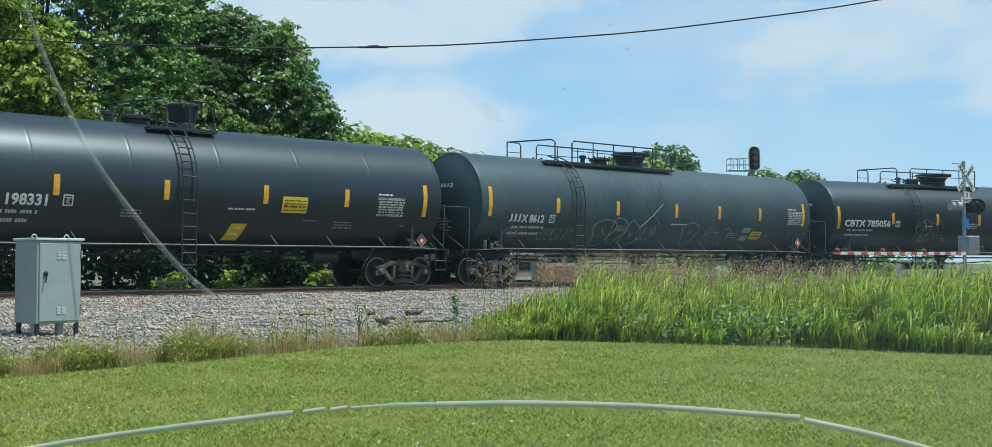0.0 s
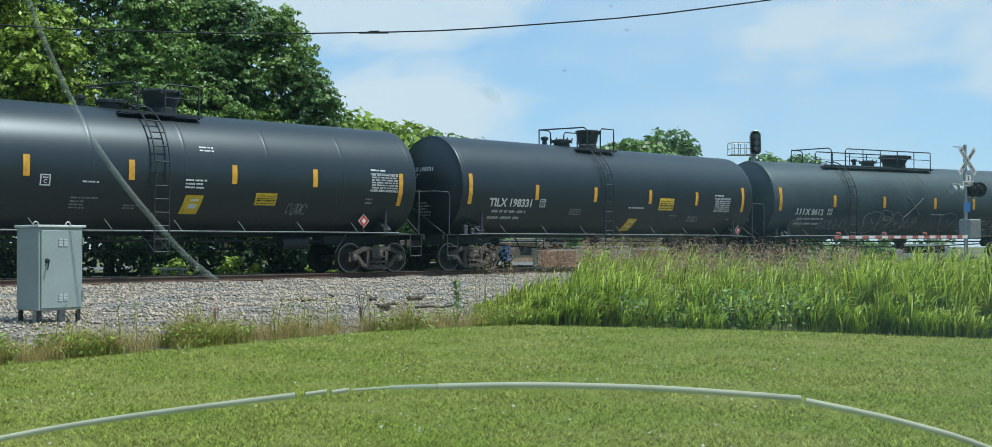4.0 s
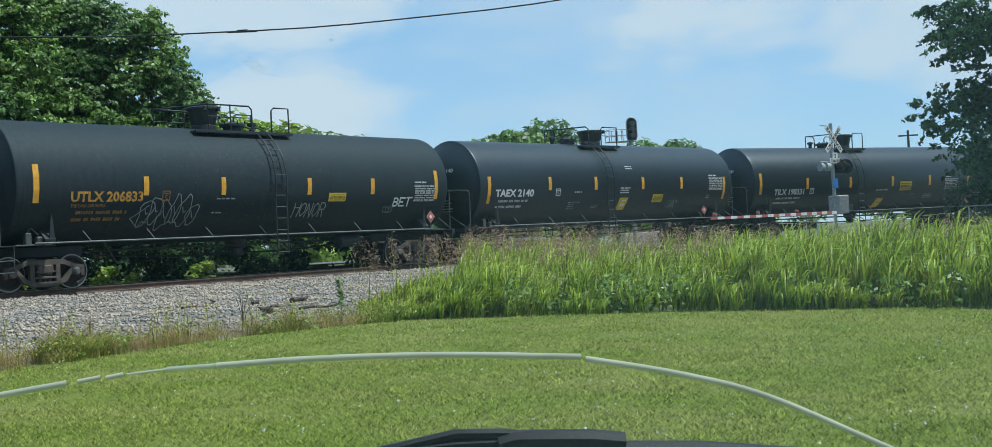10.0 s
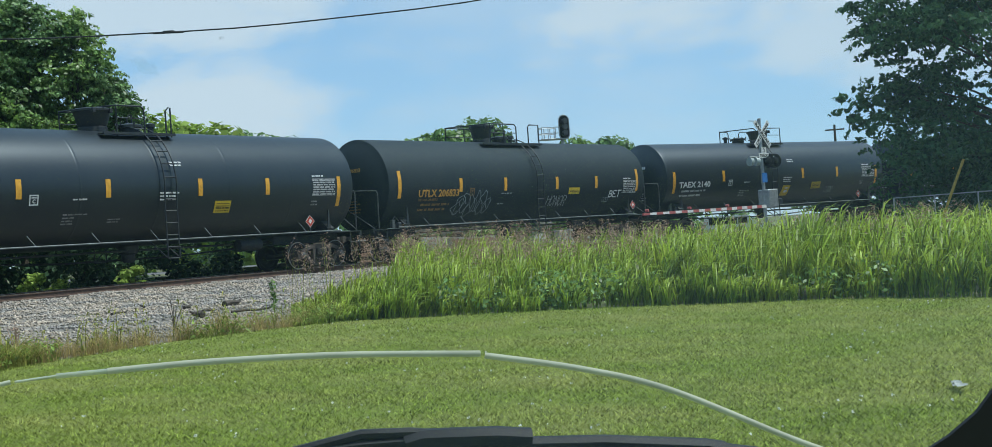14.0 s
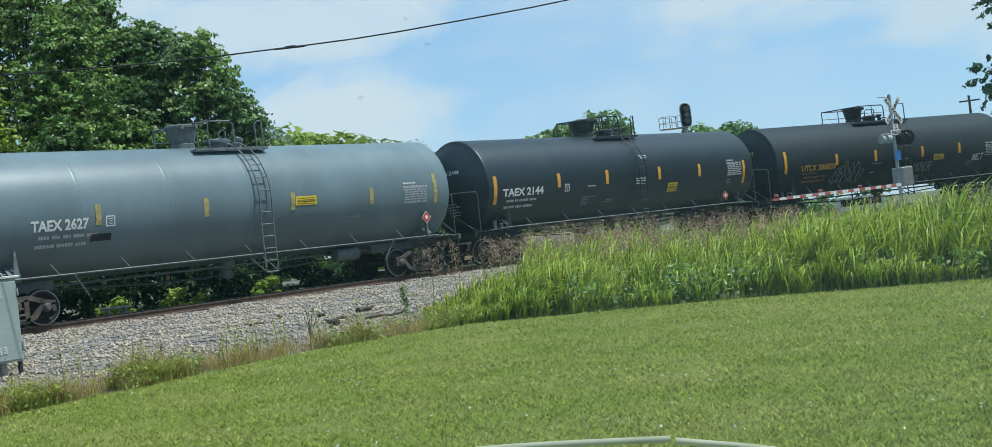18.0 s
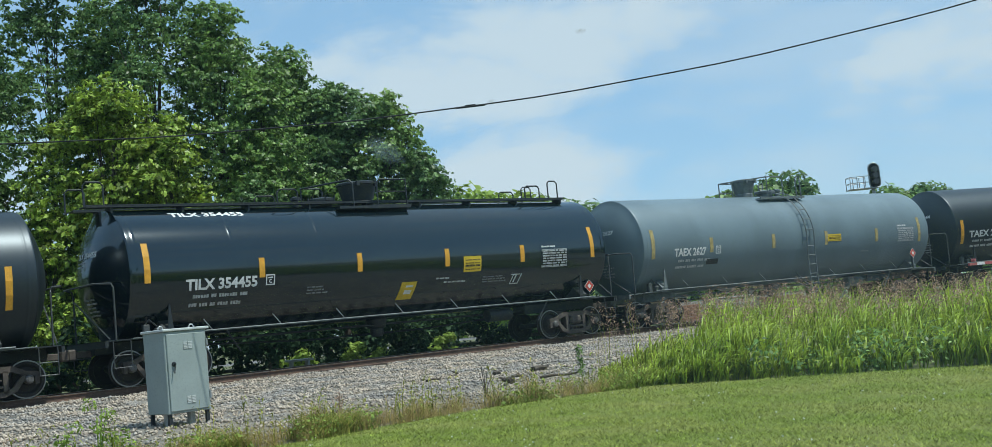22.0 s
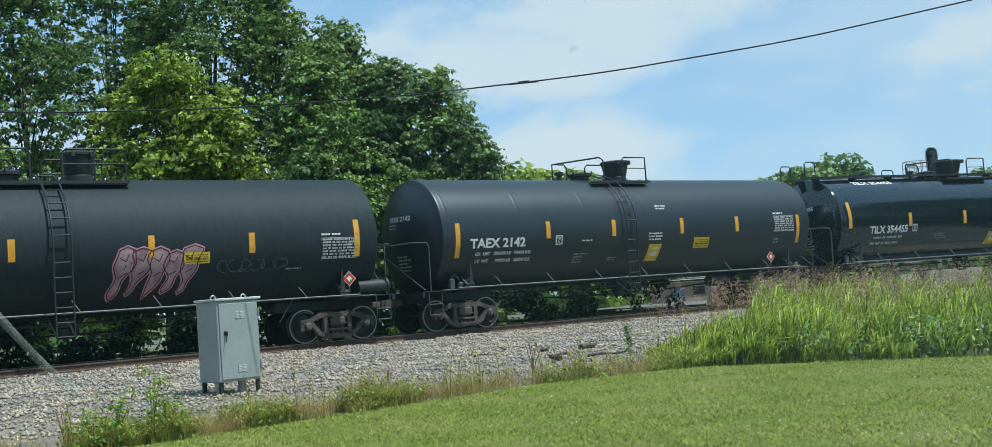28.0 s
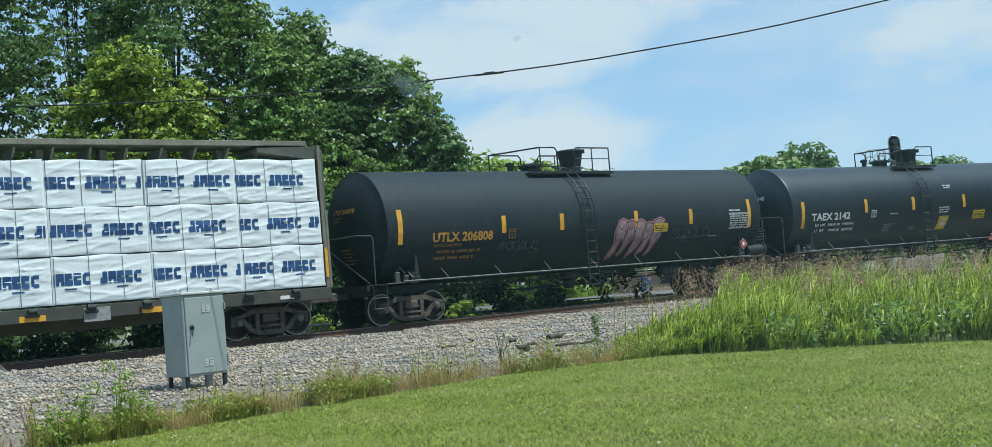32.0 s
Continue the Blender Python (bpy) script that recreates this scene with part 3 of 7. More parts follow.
def on_tank(x, z, lift=0.006):
    """The near side of a tank at height z above the rail."""
    return (x, -math.sqrt(max(0.0, TANK_R ** 2 - (z - TANK_Z) ** 2)) - lift, z)


def patch(geo, x0, x1, z0, z1, lift=0.006, slant=0.0, n=3):
    """A thin plate that follows the tank's side; slant shifts its top along the car."""
    vs = []
    for i in range(n + 1):
        z = z0 + (z1 - z0) * i / n
        s = slant * i / n
        for x in (x0 + s, x1 + s):
            for l in (lift, lift - 0.02):
                vs.append(on_tank(x, z, l))
    fs = [(0, 2, 3, 1), (4 * n, 4 * n + 1, 4 * n + 3, 4 * n + 2)]
    for i in range(n):
        a, b = 4 * i, 4 * i + 4
        fs += [(a, a + 2, b + 2, b), (a, b, b + 1, a + 1), (a + 2, a + 3, b + 3, b + 2)]
    return geo.add(vs, fs)


def words(text, size, spacing=1.0):
    """Lettering with the built-in font as a flat mesh: (vertices, faces), x along, y up."""
    cu = bpy.data.curves.new("lettering", "FONT")
    cu.body, cu.size, cu.space_character, cu.resolution_u = text, size, spacing, 2
    cu.offset = size * 0.034
    ob = bpy.data.objects.new("lettering", cu)
    scene.collection.objects.link(ob)
    me = bpy.data.meshes.new_from_object(ob.evaluated_get(bpy.context.evaluated_depsgraph_get()))
    bpy.data.objects.remove(ob)
    bpy.data.curves.remove(cu)
    vs, fs = [tuple(v.co) for v in me.vertices], [tuple(p.vertices) for p in me.polygons]
    bpy.data.meshes.remove(me)
    return vs, fs


def stencil(text, x, z, width, height, material, parent, name="lettering", lift=0.008, wrap=on_tank):
    """Letters of a given width and cap height on the tank's side, from x rightwards, standing on z."""
    vs, fs = words(text, 1.0)
    x0, x1 = min(v[0] for v in vs), max(v[0] for v in vs)
    y1 = max(v[1] for v in vs)
    if text == "J":
        y0 = min(v[1] for v in vs)
        vs = [(v[0], (v[1] - y0) * y1 / (y1 - y0), 0) for v in vs]
    out = [wrap(x + (v[0] - x0) / (x1 - x0) * width, z + v[1] / y1 * height, lift) for v in vs]
    return part(name, raw(name, out, fs, material), material, parent)


def print_row(g, rng, x, w, z, h, wrap=None, lift=0.008):
    """One row of small print that nobody can read, as plain bars of the letters' size."""
    wrap = wrap or on_tank
    cell, p = h * 0.74, x

    def stroke(a0, a1, b0, b1):
        g.add([wrap(a0, b0, lift), wrap(a1, b0, lift), wrap(a1, b1, lift), wrap(a0, b1, lift)], [(0, 1, 2, 3)])

    left = rng.randint(3, 7)
    while p + cell < x + w:
        if left == 0:
            p, left = p + cell * 0.9, rng.randint(2, 7)
            continue
        stroke(p, p + cell * rng.uniform(0.78, 0.9), z + h * 0.08, z + h * rng.choice((0.94, 0.94, 0.84)))
        p, left = p + cell, left - 1


def bars(rng, x, z, widths, h, gap, material, parent, name="small_print", lift=0.008):
    """Rows of small print, the first standing on z and the others below it."""
    g = Geo()
    for i, w in enumerate(widths):
        print_row(g, rng, x, w, z - i * (h + gap), h, None, lift)
    ob = part(name, raw(name, g.v, g.f, material), material, parent)
    ob["kind"] = "stuff"
    return ob


def tank_mesh(half, material):
    """Tank with dished ends, weld rings and a slightly sagging belly."""
    prof = [(-(half + head_depth(r)), r) for r in (0.02, 0.35, 0.7, 1.0, 1.3, 1.5)]
    for i in range(1, 9):
        r = RIM + (TANK_R - RIM) * math.sin(math.pi / 2 * (i - 1) / 7)
        prof.append((-(half + head_depth(r)), r))
    for k in range(0, 7):
        x = -half + 0.15 + (2 * half - 0.3) * k / 6
        prof += [(x - 0.07, TANK_R), (x - 0.03, TANK_R), (x - 0.012, TANK_R + 0.003), (x + 0.012, TANK_R + 0.003), (x + 0.03, TANK_R), (x + 0.07, TANK_R)]
    prof += [(-a, r) for a, r in prof[13::-1]]
    g = Geo().lathe(prof, 56, pose(0, 0, TANK_Z), "x")
    return g.mesh("tank", material, True)


def wheel_mesh():
    prof = [(-0.075, 0.02), (-0.075, 0.10), (-0.03, 0.13), (-0.012, 0.30), (-0.07, 0.36), (-0.07, 0.452), (-0.06, 0.457), (0.04, 0.462), (0.05, 0.487), (0.075, 0.487), (0.075, 0.38), (0.03, 0.34), (0.012, 0.15), (0.06, 0.11), (0.06, 0.02)]
    return Geo().lathe(prof, 28, None, "y").mesh("wheel", M_WHEEL, True)


def side_frame(y):
    """Cast side frame with its two openings, posts and pedestals."""
    g = Geo()
    top = [(-1.12, 0.62), (-0.82, 0.66), (-0.52, 0.80), (0.52, 0.80), (0.82, 0.66), (1.12, 0.62), (1.12, 0.50), (0.82, 0.54), (0.52, 0.66), (-0.52, 0.66), (-0.82, 0.54), (-1.12, 0.50)]
    low = [(-0.86, 0.56), (-0.74, 0.56), (-0.50, 0.28), (-0.28, 0.22), (0.28, 0.22), (0.50, 0.28), (0.74, 0.56), (0.86, 0.56), (0.60, 0.20), (0.32, 0.09), (-0.32, 0.09), (-0.60, 0.20)]
    m = pose(0, y + 0.07, 0)
    for outline in (top, low, [(-0.42, 0.16), (-0.30, 0.16), (-0.30, 0.70), (-0.42, 0.70)], [(0.30, 0.16), (0.42, 0.16), (0.42, 0.70), (0.30, 0.70)], [(-1.12, 0.34), (-1.02, 0.34), (-1.02, 0.56), (-1.12, 0.56)], [(1.02, 0.34), (1.12, 0.34), (1.12, 0.56), (1.02, 0.56)]):
        g.slab(outline, 0.14, m)
    return g


def truck_meshes():
    """Meshes shared by every bogie."""
    d = {}
    for nm, y in (("near", -1.0), ("far", 1.0)):
        d[nm] = side_frame(y).mesh("side_frame", M_TRUCK)
    b = Geo().box(-0.22, 0.22, -1.12, 1.12, 0.42, 0.66, 0.04)
    b.box(-0.17, 0.17, -0.35, 0.35, 0.66, 0.86, 0.03)
    d["bolster"] = b.mesh("bolster", M_TRUCK)
    s = Geo().tube([(0.055 * math.cos(a * 1.3), 0.055 * math.sin(a * 1.3), 0.20 + 0.22 * a / 26) for a in range(27)], 0.016, 5)
    d["pad"] = Geo().box(-0.29, 0.29, -1.10, -1.03, 0.30, 0.36, 0.01).box(-0.27, 0.27, -1.11, -1.03, 0.46, 0.50, 0.01).mesh("spring_plank", M_TRUCK)
    d["spring"] = s.mesh("spring", M_TRUCK)
    d["rung"] = Geo().tube([(-0.22, 0, 0), (0.22, 0, 0)], 0.02, 5).mesh("rung", M_STEEL)
    d["grey_rung"] = Geo().tube([(-0.22, 0, 0), (0.22, 0, 0)], 0.02, 5).mesh("rung", M_GREYSTEEL)
    d["cap"] = Geo().lathe([(-0.075, 0.02), (-0.075, 0.05), (-0.06, 0.055), (-0.055, 0.085), (-0.02, 0.105), (0.06, 0.115), (0.10, 0.115), (0.10, 0.02)], 14, None, "y").mesh("bearing_cap", M_CAP, True)
    d["wheel"] = wheel_mesh()
    d["axle"] = Geo().lathe([(-1.0, 0.07), (-0.8, 0.085), (0.8, 0.085), (1.0, 0.07)], 12, None, "y").mesh("axle", M_WHEEL, True)
    d["rim"] = Geo().lathe([(-0.0745, 0.425), (-0.078, 0.428), (-0.078, 0.452), (-0.06, 0.459), (-0.05, 0.459)], 36, None, "y", False).mesh("rim", M_RIM, True)
    return d


TRUCK = truck_meshes()
WHEELS = []


def add_truck(car, x):
    """One bogie under a car: bolster with frames, springs, caps and two turning wheelsets."""
    b = part("bogie", TRUCK["bolster"], M_TRUCK, car, "dusty cast-steel bogie", m=pose(x, 0, 0))
    for k in ("near", "far"):
        part("side_frame", TRUCK[k], M_TRUCK, b)
    part("spring_plank", TRUCK["pad"], M_TRUCK, b)
    for sx in (-0.14, 0.0, 0.14):
        part("spring", TRUCK["spring"], M_TRUCK, b, m=pose(sx, -1.0, 0))
    for wx in (-0.889, 0.889):
        for s in (-1, 1):
            part("bearing_cap", TRUCK["cap"], M_TRUCK, b, m=pose(wx, s * 1.07, 0.457, 0, 0, 0 if s < 0 else 180))
            w = part("wheel", TRUCK["wheel"], M_WHEEL, b, m=pose(wx, s * 0.755, 0.457, 0, 0, 0 if s < 0 else 180))
            if s < 0:
                part("rim", TRUCK["rim"], M_RIM, w, "worn bright wheel rim")
                WHEELS.append((w, wx, s))
        part("axle", TRUCK["axle"], M_WHEEL, b, m=pose(wx, 0, 0.457))
    return b


def add_ends(car, pitch, steel, style):
    """Draft sills, couplers, end rails, side rails, corner steps, brake gear."""
    e = pitch / 2
    for s in (-1, 1):
        sill = Geo().box(min(s * (e - 0.55), s * (e - 3.6)), max(s * (e - 0.55), s * (e - 3.6)), -0.32, 0.32, 0.86, 1.18, 0.02)
        part("draft_sill", sill, steel, car)
        c = Geo().box(min(s * (e - 0.6), s * (e - 0.14)), max(s * (e - 0.6), s * (e - 0.14)), -0.09, 0.09, 0.83, 1.0, 0.02)
        c.box(min(s * (e - 0.18), s * (e + 0.05)), max(s * (e - 0.18), s * (e + 0.05)), -0.16, 0.06, 0.78, 1.06, 0.04)
        part("coupler", c, M_TRUCK, car)
        # end platform over the coupler, its rail across the end, brace and corner steps
        p = Geo().box(min(s * (e - 1.5), s * (e - 0.45)), max(s * (e - 1.5), s * (e - 0.45)), -1.40, 1.40, 1.16, 1.19)
        p.box(min(s * (e - 0.53), s * (e - 0.45)), max(s * (e - 0.53), s * (e - 0.45)), -1.40, 1.40, 1.02, 1.19)
        part("end_platform", p, steel, car)
        a, b = s * (e - 0.72), s * (e - 0.36)
        h = Geo().tube([(a, -1.42, 1.18), (a, -1.45, 2.46), (a + s * 0.04, -1.42, 2.57), (b, -1.08, 2.60), (b, 0, 2.60), (b, 1.08, 2.60), (a + s * 0.04, 1.42, 2.57), (a, 1.45, 2.46), (a, 1.42, 1.18)], 0.024, 6)
        part("end_handrail", h, M_WORN, car)
        part("end_brace", Geo().tube([(b, 0.35, 2.25), (s * (e - 0.6), -1.32, 1.22)], 0.02, 5), M_WORN, car)
        part("sill_strip", Geo().box(min(s * (e - 2.1), s * (e - 1.1)), max(s * (e - 2.1), s * (e - 1.1)), -1.50, -1.40, 1.17, 1.20, 0.006), M_GREYSTEEL, car, "thin pale strip over the bogie")
        for y in (-1.44, 1.44):
            st = Geo()
            for q in (-0.22, 0.22):
                st.tube([(s * (e - 0.85) + q, y, 1.16), (s * (e - 0.85) + q, y, 0.50)], 0.015, 5)
            for z in (0.50, 0.80):
                st.tube([(s * (e - 0.85) - 0.22, y, z), (s * (e - 0.85) + 0.22, y, z)], 0.015, 5)
            part("corner_step", st, M_WORN, car)
        # saddle and bolster over the bogie
        t = s * (e - 2.05)
        sd = Geo()
        sd.slab([(-1.45, 1.14), (1.45, 1.14), (1.5, 1.32), (1.15, 1.60), (0.6, 1.22), (-0.6, 1.22), (-1.15, 1.60), (-1.5, 1.32)], 0.30, pose(t - 0.15, 0, 0, 0, 0, 90))
        part("saddle", sd, steel, car)
        # upright tag post at the corner
        tp = Geo().slab([(-0.09, 1.18), (0.09, 1.18), (0.015, 1.98), (-0.015, 1.98)], 0.03, pose(s * (e - 2.1), -1.46, 0))
        part("jacking_post", tp, steel if style != "grey" else M_GREYSTEEL, car)
    for y in (-1.52, 1.52):
        g = Geo().tube([(-(e - 1.6), y, 1.22), (e - 1.6, y, 1.22)], 0.024, 6)
        part("side_rail", g, M_GREYSTEEL, car, "thin grey side handrail")
        n = 7
        for i in range(n):
            x = -(e - 3.2) + (2 * e - 6.4) * i / (n - 1)
            b = Geo().tube([(x, y, 1.22), (x - 0.16, y * 0.9, 1.52)], 0.016, 5)
            part("rail_bracket", b, M_GREYSTEEL, car)
    # brake valve with its pipes over the rear bogie
    v = Geo().box(-(e - 1.45), -(e - 1.62), -1.34, -1.2, 1.19, 1.50, 0.02).box(-(e - 1.75), -(e - 1.98), -1.36, -1.2, 1.22, 1.40, 0.03)
    v.tube([(-(e - 1.5), -1.30, 1.50), (-(e - 1.6), -1.34, 1.62), (-(e - 1.8), -1.32, 1.44)], 0.02, 5)
    part("brake_valve", v, M_WORN, car)
    # air cylinder, pipes and outlet valve under the belly
    g = Geo().lathe([(-0.5, 0.05), (-0.45, 0.2), (0.45, 0.2), (0.5, 0.05)], 14, pose(e - 4.9, -0.55, 0.92), "x")
    part("air_tank", g, steel, car, smooth=True)
    g = Geo().tube([(-(e - 3.4), -0.2, 0.98), (e - 3.4, -0.2, 0.98)], 0.035, 6)
    g.tube([(-(e - 3.4), 0.3, 0.9), (-2, 0.45, 0.72), (2, 0.45, 0.72), (e - 3.4, 0.3, 0.9)], 0.03, 6)
    part("brake_rod", g, steel, car)
    g = Geo().lathe([(0.62, 0.16), (0.70, 0.2), (0.86, 0.2), (0.9, 0.28), (1.16, 0.34)], 16, None, "z")
    part("outlet_valve", g, steel, car, smooth=True)
    for x in (e - 3.6, -(e - 3.6)):
        g = Geo().tube([(x, -1.46, 1.2), (x * 0.93, -1.40, 0.62), (x * 0.93, -1.40, 0.62)], 0.02, 5)
        part("hanger", g, steel, car)


def add_top(car, x0, x1, gap, valve, manway, ladder_x, steel, style):
    """Valve housing, manway, platform with guard rails, and the curved ladder on each side.
    valve: middle, radius at the lid, height over the tank. gap: the opening of the guard rail above the ladder."""
    top = TANK_Z + TANK_R
    w, floor_z, hgt = 0.95, DECK_Z, GUARD_Z - TANK_Z - TANK_R
    vx, vr, vh = valve
    vh -= 0.09
    back = x0 - 0.62  # the far side's rail begins further back
    for s in (-1, 1):
        p = Geo().box(x0 - 0.55, x1 + 0.05, min(s * 1.06, s * 0.78), max(s * 1.06, s * 0.78), floor_z, floor_z + 0.02)
        p.box(x0 - 0.55, x1 + 0.05, min(s * 1.08, s * 1.04), max(s * 1.08, s * 1.04), floor_z - 0.02, floor_z + 0.055)
        part("platform", p, steel, car)
        y, zt = s * w, top + hgt
        runs = [(gap[1], x1, True, False)]
        if s > 0:
            runs.append((back, gap[0], False, True))
        elif gap[0] - x0 > 0.3:
            runs.append((x0, gap[0], False, True))
        for a, b, ra, rb in runs:
            line = [(a, y, floor_z - 0.05), (a, y, zt - (0.1 if ra else 0))] + ([(a + 0.1, y, zt)] if ra else [])
            line += ([(b - 0.1, y, zt)] if rb else []) + [(b, y, zt - (0.1 if rb else 0)), (b, y, floor_z - 0.05)]
            part("guard_rail", Geo().tube(line, 0.027, 6), steel, car)
            if b - a > 0.9 or style == "wide":
                part("mid_rail", Geo().tube([(a, y, top + hgt * 0.45), (b, y, top + hgt * 0.45)], 0.016, 5), steel, car)
            n = int((b - a) / 1.35)
            for i in range(1, n + 1):
                x = a + (b - a) * i / (n + 1)
                part("guard_post", Geo().tube([(x, y, floor_z), (x, y, zt)], 0.021, 6), steel, car)
        if s < 0 and gap[0] - x0 <= 0.3:
            part("guard_post", Geo().tube([(x0, y, floor_z - 0.05), (x0, y, zt - 0.1), (x0 - 0.06, y + 0.1, zt)], 0.027, 6), steel, car)
    a = [(x0, -w, top + hgt), (back, w, top + hgt)] if gap[0] - x0 > 0.3 else [(x0 - 0.06, -w + 0.1, top + hgt), (back, w, top + hgt)]
    part("cross_rail", Geo().tube(a, 0.026, 6), steel, car)
    part("cross_rail", Geo().tube([(back, w, top + hgt), (back, w, top - 0.1)], 0.024, 6), steel, car)
    g = Geo().lathe([(top - 0.12, vr * 0.74), (top + 0.10, vr * 0.74), (top + 0.12, vr * 0.70), (top + 0.2, vr * 0.76), (top + vh - 0.10, vr * 0.93), (top + vh - 0.09, vr), (top + vh - 0.03, vr), (top + vh, vr * 0.9), (top + vh + 0.01, 0.05)], 24, pose(vx, 0, 0), "z")
    hs = part("valve_housing", g, steel, car, smooth=True)
    for q in (-0.5, 0.5):
        part("lid_hinge", Geo().box(vx + q * vr - 0.05, vx + q * vr + 0.05, -vr * 0.98, -vr * 0.8, top + vh - 0.16, top + vh - 0.02, 0.01), steel, hs)
    m = Geo().lathe([(top - 0.12, 0.30), (top + 0.12, 0.30), (top + 0.13, 0.40), (top + 0.20, 0.40), (top + 0.23, 0.34), (top + 0.27, 0.10), (top + 0.28, 0.03)], 18, pose(manway, 0, 0), "z")
    mw = part("manway", m, steel, car, smooth=True)
    for k in range(6):
        a = k * math.pi / 3 + 0.3
        part("eye_bolt", Geo().tube([(manway + 0.37 * math.cos(a), 0.37 * math.sin(a), top + 0.10), (manway + 0.40 * math.cos(a), 0.40 * math.sin(a), top + 0.29)], 0.025, 5), steel, mw)
    rv = manway + (0.85 if manway > vx else -0.8)
    g = Geo().lathe([(top - 0.12, 0.09), (top + 0.18, 0.09), (top + 0.20, 0.15), (top + 0.28, 0.15), (top + 0.32, 0.04)], 12, pose(rv, 0.1, 0), "z")
    part("relief_valve", g, steel, car, smooth=True)
    if style == "long":
        return
    rung = TRUCK["grey_rung"] if steel is M_GREYSTEEL else TRUCK["rung"]
    for s in (-1, 1):
        g = Geo()
        line = []
        for i in range(13):
            a = radians(12 + 78 * i / 12)
            r = TANK_R + 0.14
            line.append((s * -r * math.sin(a), TANK_Z + r * math.cos(a)))
        line += [(s * -1.80, 2.2), (s * -1.80, 0.66)]
        for q in (-0.21, 0.21):
            g.tube([(ladder_x + q, y, z) for y, z in line], 0.024, 6)
            g.tube([(ladder_x + q, s * -0.95, 1.22), (ladder_x + q, s * -1.80, 0.68)], 0.02, 5)
        lad = part("ladder", g, steel, car)
        zs = [line[i] for i in (1, 3, 5, 7, 9, 11)] + [(s * -1.80, z) for z in (2.4, 2.05, 1.7, 1.35, 1.0, 0.67)]
        for y, z in zs:
            part("rung", rung, steel, lad, m=pose(ladder_x, y, z))


def on_head(half):
    """Lettering on the dished end at the rear: reads from the far side to the near side."""
    def wrap(x, z, lift):
        y = -x
        return (-(half + head_depth(math.hypot(y, z - TANK_Z))) - lift, y, z)
    return wrap


TRAIN = {}  # car: place along the train in metres


TAEX_PRINT = ((0.0, 2.56, 0.70, 3, 0.055, 1), (0.46, 3.47, 0.50, 2, 0.05, 1), (-2.85, 2.42, 0.6, 1, 0.05, 1), (-3.1, 2.02, 0.8, 1, 0.045, 0), (-3.1, 1.93, 0.45, 3, 0.045, 0), (-1.65, 1.86, 0.45, 2, 0.04, 0), (6.1, 2.2, 0.35, 2, 0.06, 0))
TILX_PRINT = ((0.25, 2.2, 1.1, 1, 0.06, 1), (-2.85, 2.08, 0.7, 3, 0.045, 0), (3.95, 1.92, 0.75, 3, 0.045, 0), (2.8, 1.95, 0.5, 1, 0.04, 0), (6.5, 1.86, 0.3, 1, 0.05, 0))


